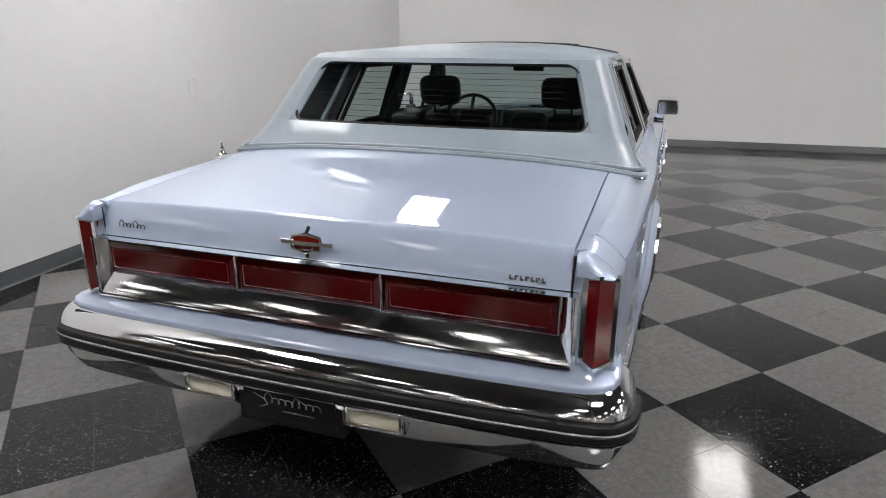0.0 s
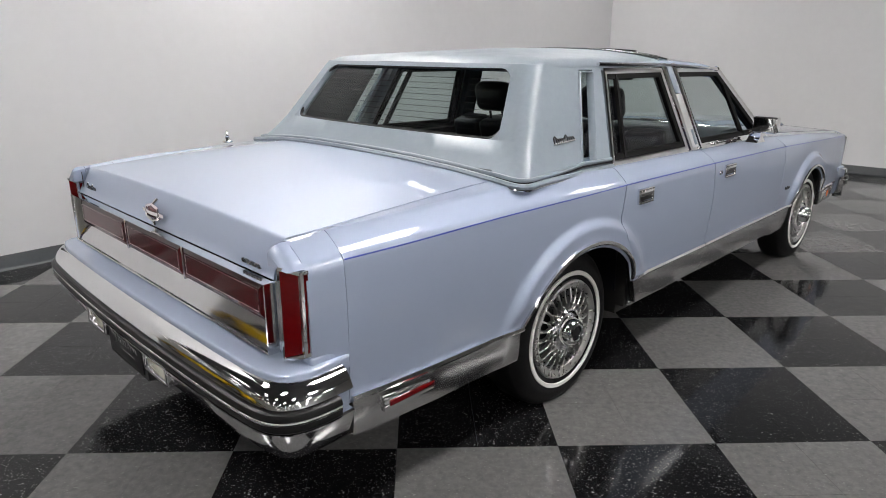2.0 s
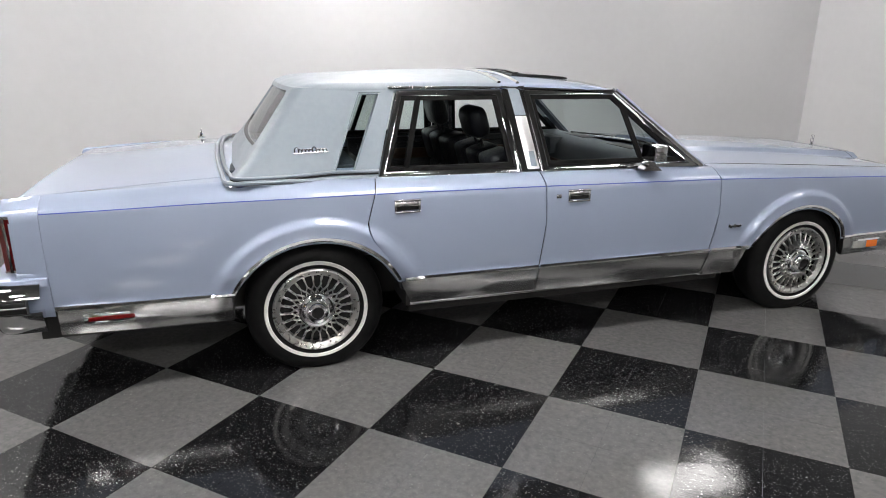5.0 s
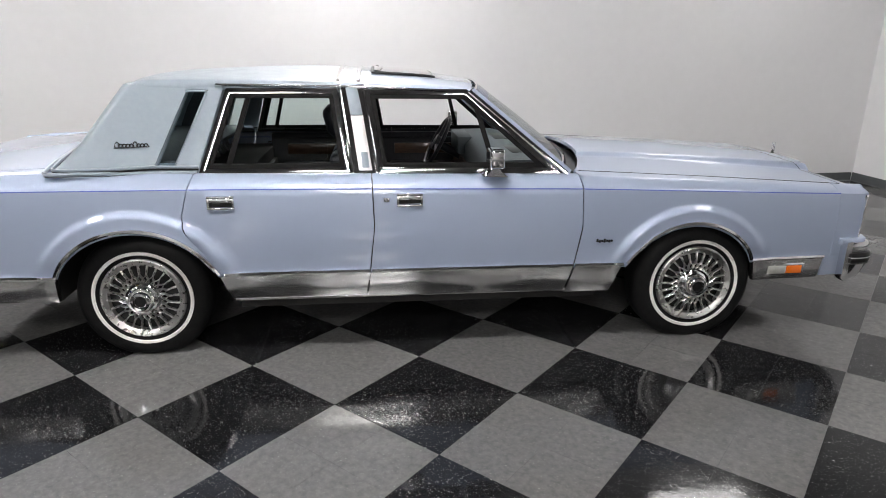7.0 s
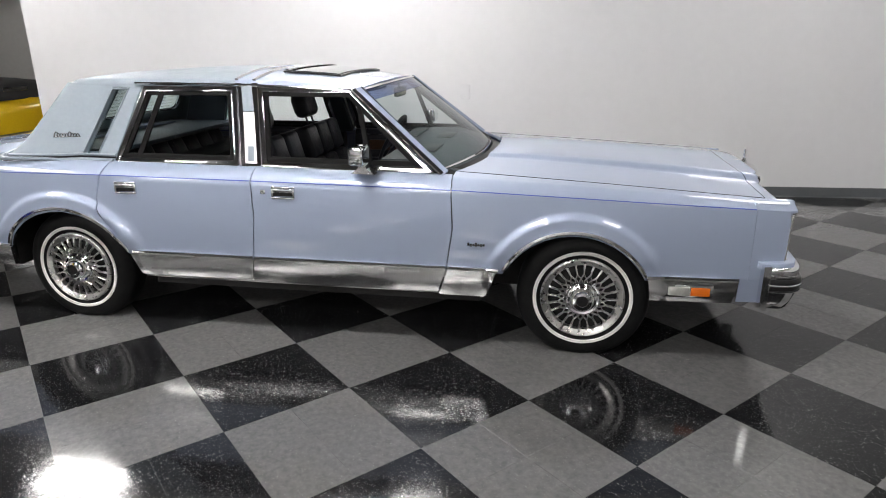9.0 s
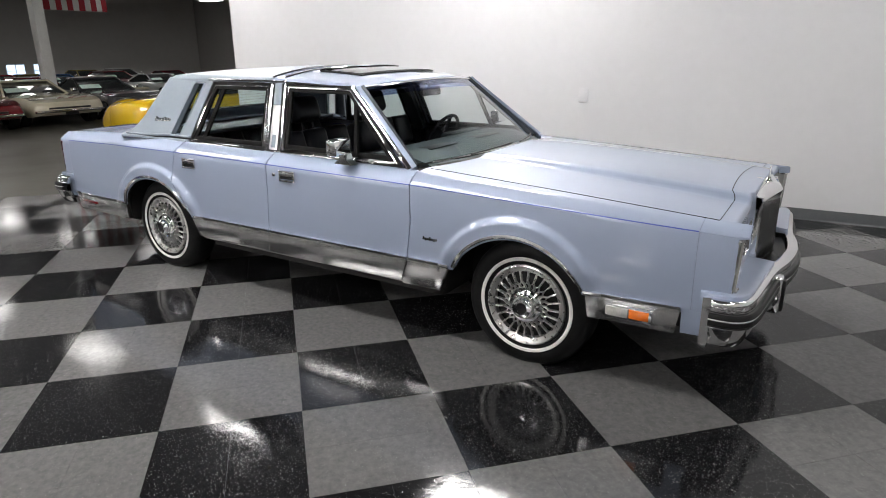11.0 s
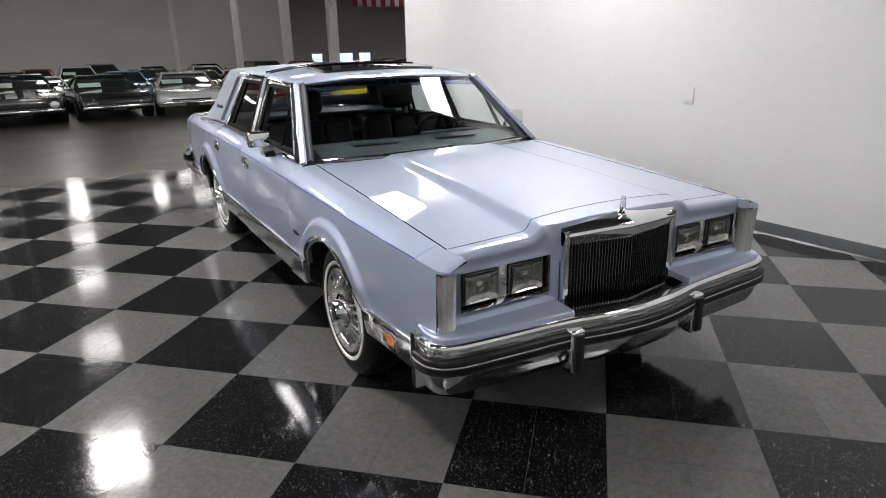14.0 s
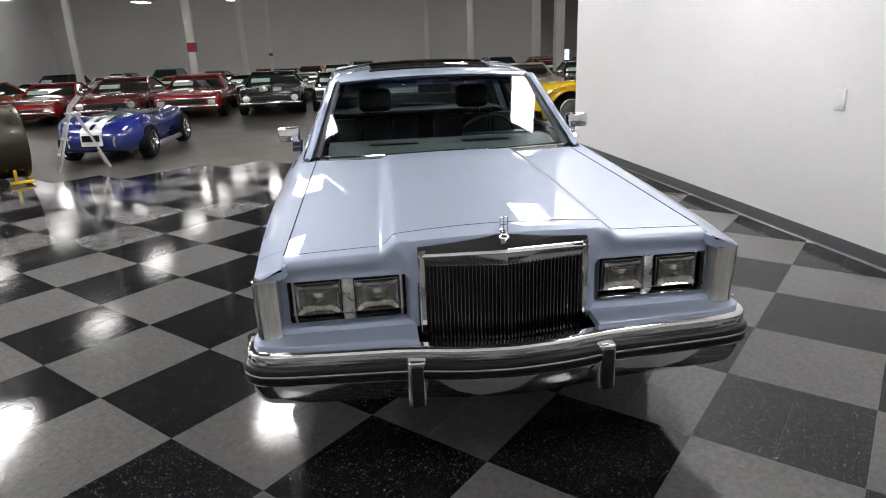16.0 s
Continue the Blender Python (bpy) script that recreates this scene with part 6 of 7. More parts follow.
def parked_car(x, y, turn, style, col, colour_name, size=0.9, stripe=None, lamps="round", roof=None, card=True, group="parked classic cars", what=None):
    L, Wd, Hh, hz, dz, c0, c1, sr, br = STYLES[style]
    top = empty("parked_car", Matrix.Translation((x, y, 0)) @ Matrix.Rotation(radians(turn), 4, "Z") @ Matrix.Diagonal((size, size, size * 0.88, 1)), what or f"{colour_name} classic {style if style != 'sports' else 'sports car'} parked on the concrete", "car", group=group)
    bm = bmesh.new()
    prof = [(-L / 2, 0.52, dz - 0.10, 0.86), (-L / 2 + 0.08, 0.34, dz - 0.03, 0.93), (-L / 2 + 0.5, 0.26, dz, 0.98), (-1.0, 0.22, dz + 0.01, 1.0), (0.2, 0.20, (dz + hz) / 2 + 0.04, 0.99 if style != "sports" else 0.93), (0.9, 0.22, hz + 0.02, 0.99), (1.5, 0.24, hz, 1.0), (L / 2 - 0.35, 0.28, hz - 0.03, 0.97), (L / 2 - 0.06, 0.33, hz - 0.10, 0.92), (L / 2, 0.42, hz - 0.20, 0.86)]
    rings = []
    for px, z0, z1, k in prof:
        w = Wd / 2 * k
        zm = lerp(z0, z1, 0.62)
        hump = 0.05 if style == "sports" and (px > 0.9 or px < -0.8) else 0.0
        rings.append([(px, -w * 0.90, z0), (px, -w, lerp(z0, zm, 0.5)), (px, -w, zm), (px, -w * 0.93, z1 - 0.02 + hump), (px, -w * 0.6, z1 + hump * 0.3), (px, 0, z1 + 0.02), (px, w * 0.6, z1 + hump * 0.3), (px, w * 0.93, z1 - 0.02 + hump), (px, w, zm), (px, w, lerp(z0, zm, 0.5)), (px, w * 0.90, z0)])
    ring_tube(bm, rings)
    part("body", bm, col, top, smooth=45)
    bm = bmesh.new()
    bw, tw = Wd / 2 * 0.88, Wd / 2 * 0.66
    zb = min(hz, dz) - 0.01
    rings = [[(c0, -bw, zb), (c0, bw, zb), (c1 + 0.05, bw, zb), (c1 + 0.05, -bw, zb)], [(c0 + br, -tw, Hh - 0.05), (c0 + br, tw, Hh - 0.05), (c1 - sr, tw, Hh - 0.05), (c1 - sr, -tw, Hh - 0.05)]]
    ring_tube(bm, rings)
    part("window_glass", bm, M_CARGLASS, top, "dark window glass")
    bm = bmesh.new()
    box(bm, c0 + br - 0.04, c1 - sr + 0.04, -tw - 0.03, tw + 0.03, Hh - 0.06, Hh, 0.03, 2)
    part("roof", bm, roof or col, top)
    for sy in (-1, 1):
        for a, b in (((c1 + 0.06, sy * bw, zb), (c1 - sr, sy * tw, Hh - 0.04)), ((c0 - 0.02, sy * bw, zb), (c0 + br, sy * tw, Hh - 0.04))):
            bm = bmesh.new()
            sweep(bm, [a, b], circle(0.035, 6), up=(0, 1, 0.2))
            part("pillar", bm, roof or col, top)
        for wx in (-L / 2 + 0.95, L / 2 - 0.88):
            bm = bmesh.new()
            lathe(bm, [(-0.10, 0.20), (-0.11, 0.29), (-0.08, 0.325), (0.08, 0.325), (0.11, 0.29), (0.10, 0.20)], 20, "y", (wx, sy * (Wd / 2 - 0.10), 0.325))
            wh = part("wheel", bm, M_TYRE, top, "black tyre")
            bm = bmesh.new()
            lathe(bm, [(sy * 0.10, 0.205), (sy * 0.115, 0.19), (sy * 0.08, 0.15), (sy * 0.09, 0.05), (sy * 0.10, 0.001)], 16, "y", (wx, sy * (Wd / 2 - 0.10), 0.325))
            part("wheel_rim", bm, M_FARWHEEL, wh, "bright wheel rim")
    xf = L / 2
    part("front_bumper", boxm(xf - 0.06, xf + 0.06, -Wd / 2 * 0.90, Wd / 2 * 0.90, 0.40, 0.47, bevel=0.02), M_CHROME, top, "chrome bumper")
    part("grille", boxm(xf - 0.05, xf + 0.015, -Wd / 2 * 0.55, Wd / 2 * 0.55, 0.49, hz - 0.22, bevel=0.01), M_RUBBER, top, "dark grille")
    if lamps == "round":
        for sy in (-1, 1):
            bm = bmesh.new()
            lathe(bm, [(xf - 0.04, 0.10), (xf + 0.02, 0.098), (xf + 0.015, 0.085), (xf + 0.03, 0.05), (xf + 0.035, 0.001)], 16, "x", (0, sy * Wd / 2 * 0.70, hz - 0.29))
            part("headlamp", bm, M_CLEARLENS, top, "round headlamp")
    elif lamps == "band":
        part("grille_band", boxm(xf - 0.03, xf + 0.04, -Wd / 2 * 0.86, Wd / 2 * 0.86, hz - 0.22, hz - 0.17, bevel=0.01), M_CHROME, top, "bright grille band")
        for sy in (-1, 1):
            part("headlamp", boxm(xf - 0.03, xf + 0.03, *sorted((sy * Wd / 2 * 0.60, sy * Wd / 2 * 0.82)), hz - 0.40, hz - 0.24, bevel=0.03), M_CLEARLENS, top, "headlamp")
    part("licence_plate", boxm(xf + 0.055, xf + 0.07, -0.15, 0.15, 0.33, 0.42), M_PLATE, top, "dark front plate")
    for sy in (-1, 1):
        bm = boxm(c1 - 0.05, c1 + 0.05, *sorted((sy * (Wd / 2 - 0.02), sy * (Wd / 2 + 0.12))), hz + 0.06, hz + 0.16, bevel=0.02)
        part("door_mirror", bm, M_CHROME, top, "small door mirror")
    if stripe:
        for sy in (-1, 1):
            bm = bmesh.new()
            rows = []
            for px in np.linspace(0.75, xf - 0.08, 9):
                zz = float(np.interp(px, [p[0] for p in prof], [p[2] for p in prof])) + 0.024
                rows.append([bm.verts.new((px, sy * 0.07, zz)), bm.verts.new((px, sy * 0.30, zz - 0.004))])
            for a, b in zip(rows, rows[1:]):
                bm.faces.new((a[0], a[1], b[1], b[0]))
            ex = bmesh.ops.extrude_face_region(bm, geom=list(bm.faces))
            for v in [g for g in ex["geom"] if isinstance(g, bmesh.types.BMVert)]:
                v.co.z -= 0.006
            part("bonnet_stripe", bm, stripe, top, "wide white bonnet stripe")
    if card:
        bm = boxm(-0.004, 0.004, -0.27, 0.27, -0.10, 0.10)
        ob = part("price_card", bm, M_CARD, top, "pale price card behind the glass")
        ob.matrix_basis = Matrix.Translation((lerp(c1 + 0.05, c1 - sr, 0.45) + 0.02, -Wd * 0.20, lerp(zb, Hh - 0.05, 0.45))) @ Matrix.Rotation(-math.atan2(sr, Hh - zb), 4, "Y")
    return top


RED, MAROON, BLACK = paint("red", (0.30, 0.012, 0.014)), paint("dark_red", (0.13, 0.008, 0.012)), paint("black", (0.008, 0.008, 0.009))
SILVER, CREAM, ORANGE = paint("silver", (0.40, 0.41, 0.41)), paint("cream", (0.52, 0.48, 0.36)), paint("orange", (0.42, 0.11, 0.015))
BLUE, GOLD, TEAL, GREY = paint("blue", (0.03, 0.10, 0.26)), paint("gold", (0.26, 0.22, 0.07)), paint("teal", (0.03, 0.34, 0.36)), paint("dark_grey", (0.045, 0.045, 0.048))
WHITE, GREEN = M_WHITEPAINT, paint("dark_green", (0.02, 0.05, 0.03))
ROW = -12.4
for y, st, c, cn, kw in (
        (-10.5, "coupe", ORANGE, "orange", {}), (-8.6, "sports", RED, "red", {}), (-6.7, "coupe", MAROON, "dark red", {}),
        (-4.85, "coupe", RED, "red", {"lamps": "band", "what": "red muscle coupe with a bright grille band parked on the concrete"}),
        (-2.85, "coupe", BLACK, "black", {"stripe": M_WHITEPAINT, "what": "black muscle coupe with white bonnet stripes on the concrete"}),
        (-1.05, "sports", BLACK, "black", {"lamps": "none"}), (0.85, "sports", SILVER, "silver", {"lamps": "none"}), (2.55, "sports", MAROON, "dark red", {"lamps": "none"}),
        (4.25, "sports", CREAM, "cream", {"lamps": "none"}), (6.0, "sports", GREY, "dark grey", {"lamps": "none"})):
    parked_car(ROW, y, 4 if y < -1 else -6, st, c, cn, **kw)
rnd = random.Random(7)
kinds = ["coupe", "sedan", "coupe", "wagon", "sports", "sedan"]
cols = [(WHITE, "white"), (ORANGE, "orange"), (BLUE, "blue"), (GOLD, "gold"), (RED, "red"), (SILVER, "silver"), (CREAM, "cream"), (GREY, "dark grey"), (TEAL, "teal"), (MAROON, "dark red"), (GREEN, "dark green"), (BLACK, "black")]
SECOND = [8, 11, 7, 1, 11, 0, 2, 3, 4, 9, 6, 5, 9]
for r, (bx, sz, n) in enumerate(((-16.6, 0.72, 12), (-20.6, 0.70, 13), (-24.8, 0.68, 13))):
    for k in range(n):
        c, cn = cols[SECOND[k]] if r == 0 else cols[rnd.randrange(12)]
        st = kinds[rnd.randrange(6)] if r else kinds[(k * 5 + 1) % 3]
        parked_car(bx + rnd.uniform(-0.3, 0.3), -13.0 + 2.15 * k + 0.9 * r + rnd.uniform(-0.15, 0.15), rnd.uniform(-6, 6), st, c, cn, size=sz, roof=WHITE if rnd.random() < 0.2 else None, card=r < 2)

# steel columns, one with a red band
def column(x, y, w, band=None, label="white painted steel column"):
    top = empty("steel_column", pose(x, y, 0), label, "column", group="hall columns")
    bm = bmesh.new()
    box(bm, -w, w, -w, w, 0, 7.5, 0.012)
    part("shaft", bm, M_STEEL, top)
    part("base_plate", boxm(-w - 0.08, w + 0.08, -w - 0.08, w + 0.08, 0, 0.03), M_STEEL, top)
    if band:
        part("band", boxm(-w - 0.004, w + 0.004, -w - 0.004, w + 0.004, band[0], band[1]), M_REDBAND, top, "painted red band")
    return top


column(-14.4, -5.35, 0.11, (1.60, 1.86), "white painted steel column with a red band")
column(-19.5, -4.72, 0.10)
column(-22.6, -4.15, 0.07, (1.34, 1.44), "slim white steel column with a dark band")
column(-17.2, 3.45, 0.10)
column(-14.6, 5.85, 0.14)
column(-17.6, -9.9, 0.10)
column(-27.0, 2.9, 0.10)
# window strip in the far side wall
wall("wall_hall_window", -36.0, -33.9, 10.6, 25.7, 0, 7.5, M_GREYWALL, "pale grey projecting wall with small windows", Matrix())
for k, (y, w) in enumerate(((12.1, 0.42), (14.0, 0.60), (15.3, 0.50))):
    top = empty("window", pose(-33.88, y, 0.62) @ Matrix.Scale(0.75, 4), "small daylit window with a white grid", "window", group="hall windows", kind="")
    top.name = f"window_{k + 1}"
    tagged(top, kind="structure")
    part("pane", boxm(-0.01, 0.005, -w, w, -0.42, 0.42), M_SKYPANE, top, "bright daylight pane")
    for a, b, c, d in ((-w - 0.05, w + 0.05, 0.42, 0.48), (-w - 0.05, w + 0.05, -0.48, -0.42), (-w - 0.05, -w, -0.42, 0.42), (w, w + 0.05, -0.42, 0.42), (-0.02, 0.02, -0.42, 0.42), (-w, w, -0.02, 0.02)):
        part("window_frame", boxm(-0.012, 0.03, a, b, c, d), M_STEEL, top)
# flag hung from the roof
flag = empty("flag", pose(-20, 9.9, 2.98), "red and white striped flag hung from the roof", "flag")
for k in range(11):
    bm = bmesh.new()
    rings = [[(0.03 * math.sin(k * 0.9 + z * 2), k * 0.21 - 1.05, z), (0.03 * math.sin(k * 0.9 + 0.8 + z * 2), k * 0.21 - 0.84, z), (0.008 + 0.03 * math.sin(k * 0.9 + 0.8 + z * 2), k * 0.21 - 0.84, z), (0.008 + 0.03 * math.sin(k * 0.9 + z * 2), k * 0.21 - 1.05, z)] for z in np.linspace(0, 3.4, 8)]
    ring_tube(bm, rings)
    part("stripe", bm, M_FLAGRED if k % 2 == 0 else M_FLAGWHITE, flag, smooth=60)
bm = bmesh.new()
cyl(bm, (0, -1.15, 3.4), (0, 1.35, 3.4), 0.02, n=8)
cyl(bm, (0, 0, 3.4), (0, 0, 4.5), 0.01, n=6)
part("flag_pole", bm, M_STEEL, flag)

# yellow roadster beyond the wall's end
def fat_fender(cx, cy, s, parent, r=0.50):
    bm = bmesh.new()
    rings = []
    for t in np.linspace(-0.25, math.pi + 0.35, 18):
        ring = []
        for w, rr in ((-0.17, r - 0.07), (-0.14, r - 0.02), (-0.05, r), (0.06, r), (0.14, r - 0.03), (0.17, r - 0.09)):
            ring.append((cx + w * s, cy + rr * math.cos(t), 0.34 + rr * 0.86 * math.sin(t)))
        rings.append(ring)
    ring_tube(bm, rings, cap=False, closed=False)
    ex = bmesh.ops.solidify(bm, geom=list(bm.faces), thickness=0.015)
    return part("fender", bm, M_YELLOW, parent, "rounded yellow fender", smooth=60)


road = empty("roadster", pose(-6.15, 4.55, 0, 0, 0, 4), "yellow vintage roadster with a black soft top", "car")
bm = bmesh.new()
rings = []
for py, w, z0, z1 in ((-2.0, 0.30, 0.36, 0.70), (-1.9, 0.40, 0.32, 0.76), (-1.0, 0.50, 0.30, 0.82), (-0.3, 0.60, 0.28, 0.84), (0.6, 0.66, 0.28, 0.84), (1.3, 0.62, 0.30, 0.80), (1.85, 0.45, 0.36, 0.70), (2.0, 0.25, 0.45, 0.60)):
    rings.append([(-w, py, z0), (-w * 1.02, py, lerp(z0, z1, 0.6)), (-w * 0.85, py, z1 - 0.03), (0, py, z1), (w * 0.85, py, z1 - 0.03), (w * 1.02, py, lerp(z0, z1, 0.6)), (w, py, z0)])
ring_tube(bm, rings)
part("body", bm, M_YELLOW, road, "yellow body", smooth=60)
for sx in (-1, 1):
    for py in (-1.35, 1.20):
        fat_fender(sx * 0.66, py, sx, road)
        bm = bmesh.new()
        lathe(bm, [(-0.09, 0.20), (-0.10, 0.28), (-0.07, 0.335), (0.07, 0.335), (0.10, 0.28), (0.09, 0.20)], 24, "x", (sx * 0.66, py, 0.335))
        wh = part("wheel", bm, M_TYRE, road, "black tyre")
        bm = bmesh.new()
        lathe(bm, [(sx * 0.09, 0.205), (sx * 0.10, 0.19), (sx * 0.07, 0.14), (sx * 0.11, 0.05), (sx * 0.115, 0.001)], 20, "x", (sx * 0.66, py, 0.335))
        part("wheel_disc", bm, M_FARWHEEL, wh, "bright wheel disc")
    part("running_board", boxm(*sorted((sx * 0.60, sx * 0.80)), -0.95, 0.80, 0.27, 0.31, bevel=0.01), M_RUBBER, road, "black running board")
bm = bmesh.new()
rings = []
for py, w, z0, z1 in ((-0.35, 0.52, 0.80, 1.02), (-0.15, 0.56, 0.80, 1.10), (0.5, 0.56, 0.80, 1.12), (0.95, 0.54, 0.80, 1.06), (1.15, 0.48, 0.78, 0.90)):
    rings.append([(-w, py, z0), (-w * 0.98, py, z1 - 0.08), (-w * 0.80, py, z1), (0, py, z1 + 0.02), (w * 0.80, py, z1), (w * 0.98, py, z1 - 0.08), (w, py, z0)])
ring_tube(bm, rings)
sf = part("soft_top", bm, M_CANVAS, road, "black canvas soft top", smooth=50)
for sx in (-1, 1):
    part("top_window", boxm(*sorted((sx * 0.555, sx * 0.565)), 0.05, 0.55, 0.93, 0.99, bevel=0.003), M_CHROME, sf, "bright rimmed side slot")

# blue roadster with a white stripe, seen from behind
M_COBRA = mat("deep_blue_gloss_paint", (0.010, 0.018, 0.15), 0.2, coat=1.0, mix=(0.008, 0.014, 0.12), scale=4)
cob = empty("roadster", pose(-5.62, -4.50, 0, 0, 0, 178) @ Matrix.Scale(0.78, 4), "deep blue open roadster with a broad white stripe", "car")
PROF = ((-1.95, 0.46, 0.34, 0.56, 0.0), (-1.88, 0.62, 0.28, 0.68, 0.02), (-1.55, 0.80, 0.20, 0.80, 0.06), (-1.15, 0.86, 0.18, 0.85, 0.09), (-0.7, 0.80, 0.18, 0.84, 0.03), (-0.1, 0.72, 0.18, 0.80, 0.0), (0.5, 0.74, 0.18, 0.80, 0.02), (1.1, 0.84, 0.20, 0.80, 0.09), (1.6, 0.74, 0.24, 0.72, 0.05), (1.9, 0.50, 0.30, 0.58, 0.0), (1.98, 0.32, 0.36, 0.48, 0.0))
bm = bmesh.new()
rings = []
for px, w, z0, z1, hump in PROF:
    zm = lerp(z0, z1, 0.5)
    rings.append([(px, -w * 0.85, z0), (px, -w, zm), (px, -w * 0.92, z1 - 0.07 + hump), (px, -w * 0.66, z1 - 0.01 + hump * 0.8), (px, -w * 0.3, z1), (px, 0, z1 + 0.01), (px, w * 0.3, z1), (px, w * 0.66, z1 - 0.01 + hump * 0.8), (px, w * 0.92, z1 - 0.07 + hump), (px, w, zm), (px, w * 0.85, z0)])
ring_tube(bm, rings)
part("body", bm, M_COBRA, cob, "curved deep blue body", smooth=70)
bm = bmesh.new()
rows = []
for px, w, z0, z1, hump in PROF[:8]:
    rows.append([bm.verts.new((px - (0.006 if px < -1.9 else 0), yy, z1 + 0.008)) for yy in (-0.20, 0.0, 0.20)])
low = [bm.verts.new((-1.956, yy, 0.37)) for yy in (-0.20, 0.0, 0.20)]
for a, b in zip([low] + rows, rows):
    for k in (0, 1):
        bm.faces.new((a[k], a[k + 1], b[k + 1], b[k]))
part("stripe", bm, M_WHITEPAINT, cob, "broad white stripe", smooth=60)
for sy in (-1, 1):
    for wx in (-1.14, 1.14):
        bm = bmesh.new()
        lathe(bm, [(-0.12, 0.20), (-0.13, 0.29), (-0.09, 0.335), (0.09, 0.335), (0.13, 0.29), (0.12, 0.20)], 28, "y", (wx, sy * 0.76, 0.335))
        wh = part("wheel", bm, M_TYRE, cob, "wide black tyre")
        bm = bmesh.new()
        lathe(bm, [(sy * 0.125, 0.21), (sy * 0.13, 0.195), (sy * 0.05, 0.17), (sy * 0.06, 0.06), (sy * 0.13, 0.05), (sy * 0.14, 0.001)], 24, "y", (wx, sy * 0.76, 0.335))
        for k in range(6):
            t = k * math.pi / 3
            cyl(bm, (wx + 0.05 * math.cos(t), sy * 0.86, 0.335 + 0.05 * math.sin(t)), (wx + 0.19 * math.cos(t), sy * 0.87, 0.335 + 0.19 * math.sin(t)), 0.02, n=6)
        part("wheel_rim", bm, M_CHROME, wh, "bright alloy rim")
    bm = bmesh.new()
    lathe(bm, [(-1.93, 0.055), (-1.955, 0.05), (-1.965, 0.001)], 14, "x", (0.10, sy * 0.56, 0.58))
    part("tail_lamp", bm, M_REDLENS, cob, "round red tail lamp")
    bm = bmesh.new()
    sweep(bm, [(-1.90, sy * 0.42, 0.34), (-1.97, sy * 0.42, 0.36), (-1.98, sy * 0.42, 0.50), (-1.92, sy * 0.42, 0.52)], circle(0.02, 8), up=(0, 1, 0))
    part("overrider", bm, M_CHROME, cob, "chrome overrider")
    bm = bmesh.new()
    cyl(bm, (-1.05, sy * 0.76, 0.20), (0.95, sy * 0.80, 0.20), 0.05, n=10)
    part("side_pipe", bm, M_ALU, cob, "side exhaust pipe")
part("cockpit", boxm(-0.75, 0.35, -0.58, 0.58, 0.55, 0.835, bevel=0.03), M_LEATHER, cob, "black cockpit")
bm = bmesh.new()
rings = [[(0.42, -0.58, 0.82), (0.42, 0.50, 0.82), (0.43, 0.50, 0.82), (0.43, -0.50, 0.82)], [(0.30, -0.42, 1.02), (0.30, 0.42, 1.02), (0.31, 0.42, 1.02), (0.31, -0.42, 1.02)]]
ring_tube(bm, rings)
part("windscreen", bm, M_GLASS, cob, "low upright windscreen catching the light")
part("licence_plate", boxm(-1.985, -1.97, -0.16, 0.16, 0.46, 0.58), M_PLATE, cob, "dark rear plate")

# step ladder and drum fan
lad = empty("step_ladder", pose(-3.95, -4.68, 0, 0, 0, -62) @ Matrix.Scale(0.80, 4), "folding aluminium step ladder standing open", "ladder")
for sy in (-1, 1):
    for name, a, b in (("front_rail", (0.42, sy * 0.26, 0), (0.02, sy * 0.17, 1.12)), ("rear_leg", (-0.42, sy * 0.24, 0), (-0.04, sy * 0.16, 1.02)), ("hand_rail", (0.02, sy * 0.17, 1.12), (-0.16, sy * 0.17, 1.30))):
        bm = bmesh.new()
        sweep(bm, [a, b], [(-0.02, -0.012), (0.02, -0.012), (0.02, 0.012), (-0.02, 0.012)], up=(0, 1, 0))
        part(name, bm, M_ALU, lad)
for k in range(3):
    t = (k + 1) / 4
    x = lerp(0.42, 0.02, t)
    part("tread", boxm(x - 0.07, x + 0.05, -lerp(0.26, 0.17, t), lerp(0.26, 0.17, t), 1.12 * t - 0.02, 1.12 * t, bevel=0.004), M_ALU, lad)
part("top_platform", boxm(-0.12, 0.12, -0.19, 0.19, 0.98, 1.01, bevel=0.004), M_ALU, lad)
bm = bmesh.new()
sweep(bm, [(-0.30, -0.22, 0.32), (-0.30, 0.22, 0.32)], circle(0.012, 6))
part("brace", bm, M_ALU, lad)

fan = empty("drum_fan", pose(-2.98, -5.22, 0, 0, 0, 128) @ Matrix.Scale(0.78, 4), "large dark drum fan on a yellow wheeled frame", "fan")
bm = bmesh.new()
lathe(bm, [(-0.24, 0.60), (-0.25, 0.62), (-0.22, 0.605), (0.22, 0.605), (0.25, 0.62), (0.24, 0.60), (0.22, 0.585), (-0.22, 0.585), (-0.24, 0.60)], 44, "x", (0, 0, 0.70))
dr_ = part("drum", bm, M_OLIVE, fan, "dark enamelled drum", smooth=40)
bm = bmesh.new()
for r in (0.12, 0.24, 0.36, 0.48, 0.59):
    for sx in (-0.24, 0.24):
        sweep(bm, [(sx, r * math.cos(t), 0.70 + r * math.sin(t)) for t in np.linspace(0, 2 * math.pi, 33)[:-1]], circle(0.005, 4), closed=True, up=(1, 0, 0))
for k in range(8):
    t = k * math.pi / 4
    for sx in (-0.24, 0.24):
        cyl(bm, (sx, 0, 0.70), (sx, 0.60 * math.cos(t), 0.70 + 0.60 * math.sin(t)), 0.005, n=4)
part("guard", bm, M_CANVAS, dr_, "wire guard")
bm = bmesh.new()
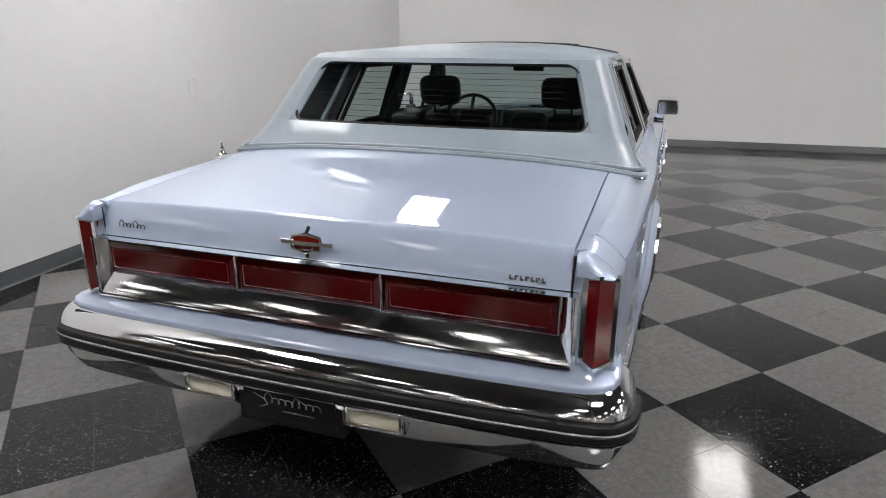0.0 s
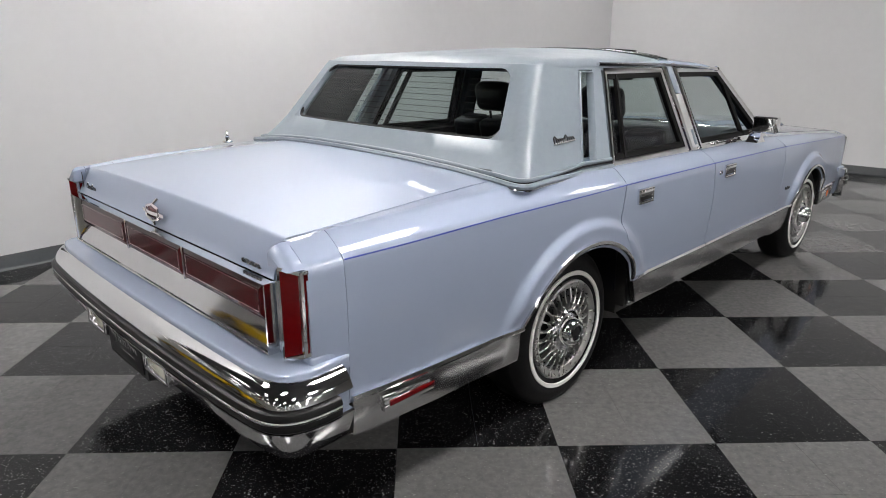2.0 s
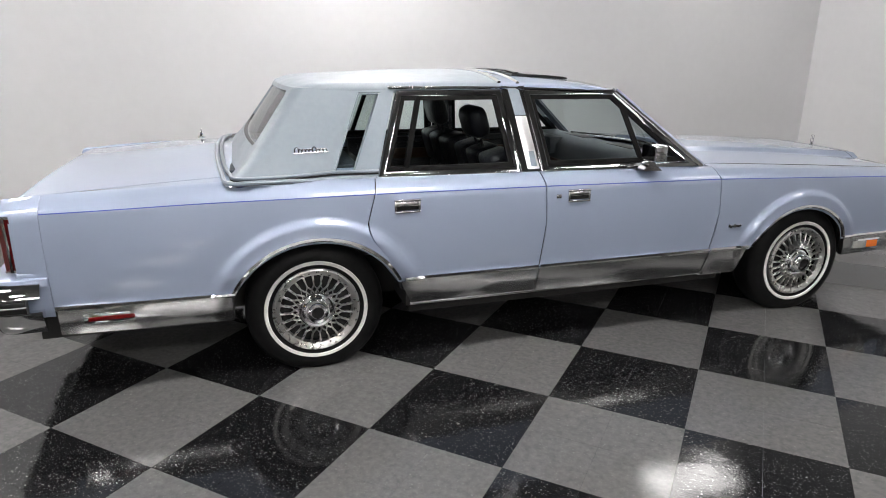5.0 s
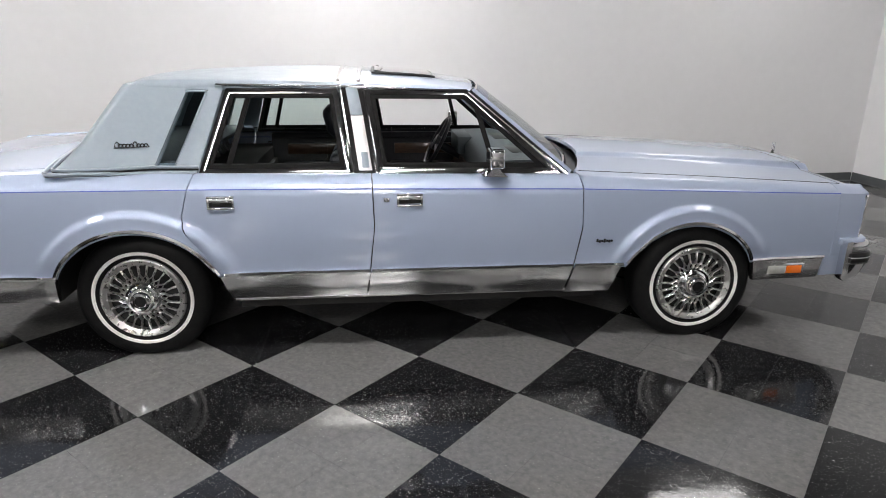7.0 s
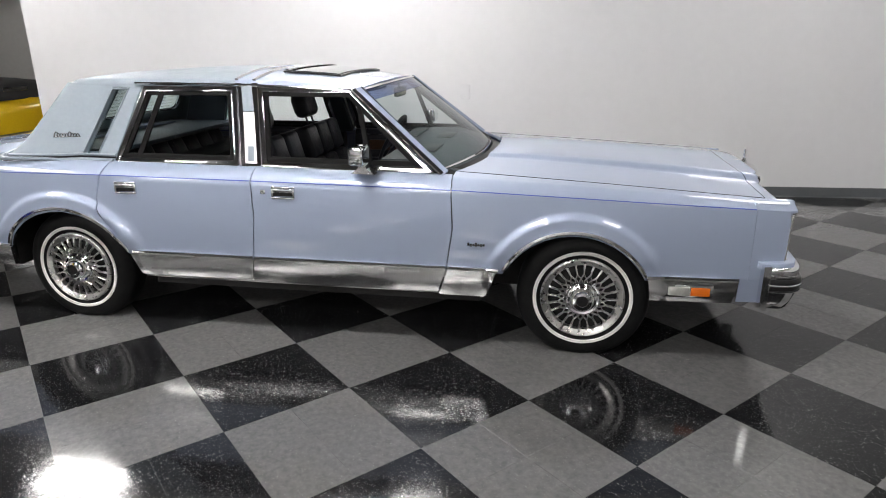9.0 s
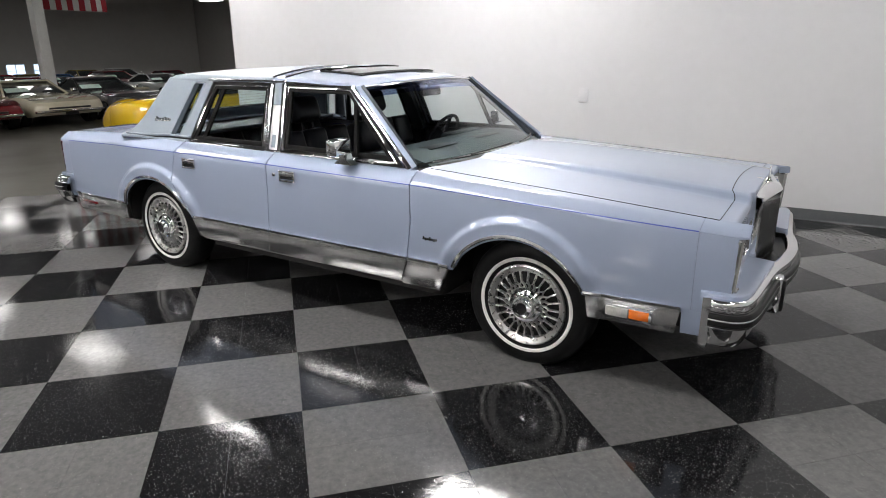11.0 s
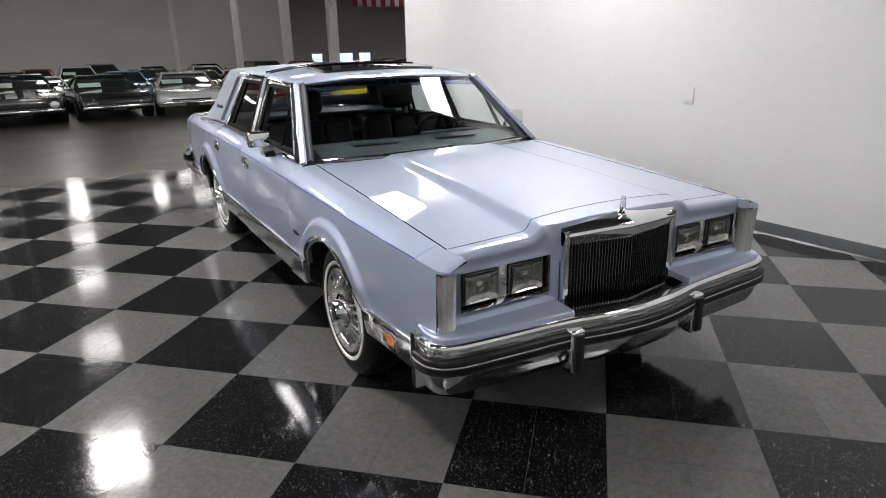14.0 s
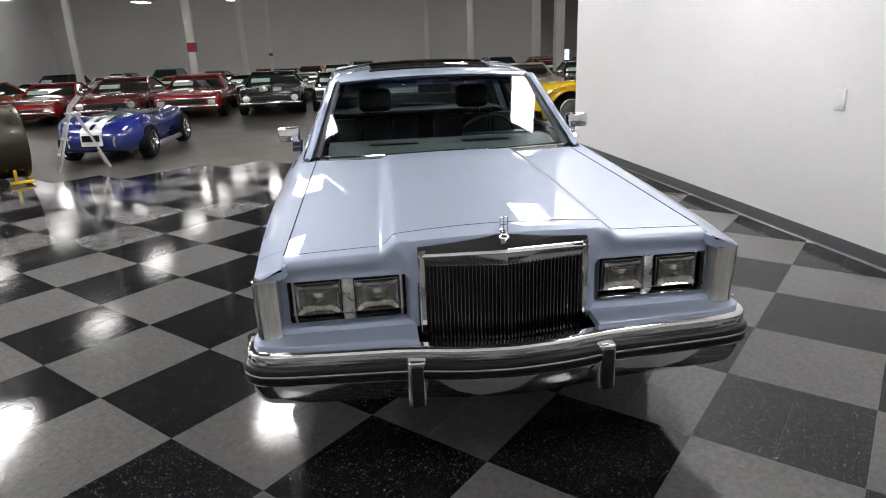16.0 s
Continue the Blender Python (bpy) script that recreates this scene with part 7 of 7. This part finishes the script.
for k in range(4):
    t = k * math.pi / 2 + 0.3
    v0 = Vector((0, math.cos(t), math.sin(t)))
    v1 = Vector((0, -math.sin(t), math.cos(t)))
    c_ = Vector((0, 0, 0.70))
    q = [c_ + v0 * 0.08 + v1 * 0.06 + Vector((0.05, 0, 0)), c_ + v0 * 0.55 + v1 * 0.16 + Vector((0.07, 0, 0)), c_ + v0 * 0.55 - v1 * 0.12 - Vector((0.07, 0, 0)), c_ + v0 * 0.08 - v1 * 0.05 - Vector((0.05, 0, 0))]
    ring_tube(bm, [q, [p + Vector((0.006, 0, 0)) for p in q]])
lathe(bm, [(-0.12, 0.001), (-0.12, 0.09), (0.12, 0.09), (0.12, 0.001)], 16, "x", (0, 0, 0.70))
part("blade_hub", bm, M_CANVAS, dr_, "fan blades and motor")
bm = bmesh.new()
for sy in (-1, 1):
    box(bm, -0.26, 0.26, sy * 0.40 - 0.025, sy * 0.40 + 0.025, 0.03, 0.08, 0.008)
    box(bm, -0.025, 0.025, sy * 0.40 - 0.025, sy * 0.40 + 0.025, 0.07, 0.32, 0.008)
box(bm, 0.21, 0.26, -0.40, 0.40, 0.03, 0.08, 0.008)
box(bm, -0.26, -0.21, -0.40, 0.40, 0.03, 0.08, 0.008)
part("frame", bm, M_YELLOW, fan, "yellow tube frame")
for sy in (-1, 1):
    bm = bmesh.new()
    lathe(bm, [(-0.03, 0.001), (-0.03, 0.08), (0.03, 0.08), (0.03, 0.001)], 18, "y", (-0.2, sy * 0.46, 0.08))
    part("caster", bm, M_RUBBER, fan, "black wheel")

# blank plate on the white wall
PLATE_X, PLATE_Z = -5.35, 1.085
for lx, lz, pw in ((PLATE_X, PLATE_Z, 0.05),):
    sk = empty("wall_socket", TURN @ pose(lx, -0.004, lz), "small white blank plate screwed to the wall", "wall plate", group="wall plates")
    part("plate", boxm(-pw, pw, -0.006, 0.004, -0.075, 0.075, bevel=0.003), M_WALL, sk)
    bm = bmesh.new()
    for dz in (-0.045, 0.045):
        cyl(bm, (0, -0.006, dz), (0, -0.009, dz), 0.005, n=8)
    part("screw", bm, M_STEEL, sk)

# ---------------------------------------------------------------- tiles of the bay floor
TO_BAY = TURN.inverted()
spots = []
for i in range(-19, 20):
    for j in range(-19, 20):
        c = TILE_O + ux * (i + 0.5) * S + uy * (j + 0.5) * S
        q = TO_BAY @ Vector((c.x, c.y, 0))
        if -BAY_LEN - 0.42 < q.x < 0.3 and -BAY_DEEP + 0.3 < q.y < 0.3:
            edge = q.x < -BAY_LEN + 0.45 or q.x > -0.45 or q.y > -0.45
            spots.append((99 if edge else abs(c.x - 1.6) * 0.8 + abs(c.y + 1.2), i, j))
spots.sort()
settle = random.Random(3)
rest = [bmesh.new(), bmesh.new()]
for k, (_, i, j) in enumerate(spots):
    p = TILE_O + ux * i * S + uy * j * S
    m = Matrix.Translation((p.x, p.y, 0)) @ Matrix.Rotation(TILE_TURN, 4, "Z")
    dark = (i + j) % 2 == TILE_PARITY
    tip = Matrix.Translation((S / 2, S / 2, 0)) @ Matrix.Rotation(radians(settle.uniform(-0.09, 0.09)), 4, "X") @ Matrix.Rotation(radians(settle.uniform(-0.09, 0.09)), 4, "Y") @ Matrix.Translation((-S / 2, -S / 2, 0))
    m = m @ tip
    if k < 300:
        ob = new("floor_tile", TILE_MESH[dark])
        ob.parent = bay_floor
        ob.matrix_parent_inverse = TURN.inverted()
        ob.matrix_basis = m
    else:
        h = S / 2
        box(rest[dark], 0.0006, S - 0.0006, 0.0006, S - 0.0006, -0.004, 0, m=m)
for n in (0, 1):
    for local, way in (((-BAY_LEN, 0, 0), (-1, 0, 0)), ((-0.012, 0, 0), (1, 0, 0)), ((0, -0.012, 0), (0, 1, 0))):
        bmesh.ops.bisect_plane(rest[n], geom=list(rest[n].verts) + list(rest[n].edges) + list(rest[n].faces), plane_co=TURN @ Vector(local), plane_no=TURN.to_3x3() @ Vector(way), clear_outer=True)
    ob = finish("floor_tiles", rest[n], (M_TILE_L, M_TILE_D)[n], bay_floor, kind="stuff", label=("grey vinyl tiles at the edge of the bay", "black vinyl tiles at the edge of the bay")[n])
    ob.matrix_parent_inverse = TURN.inverted()
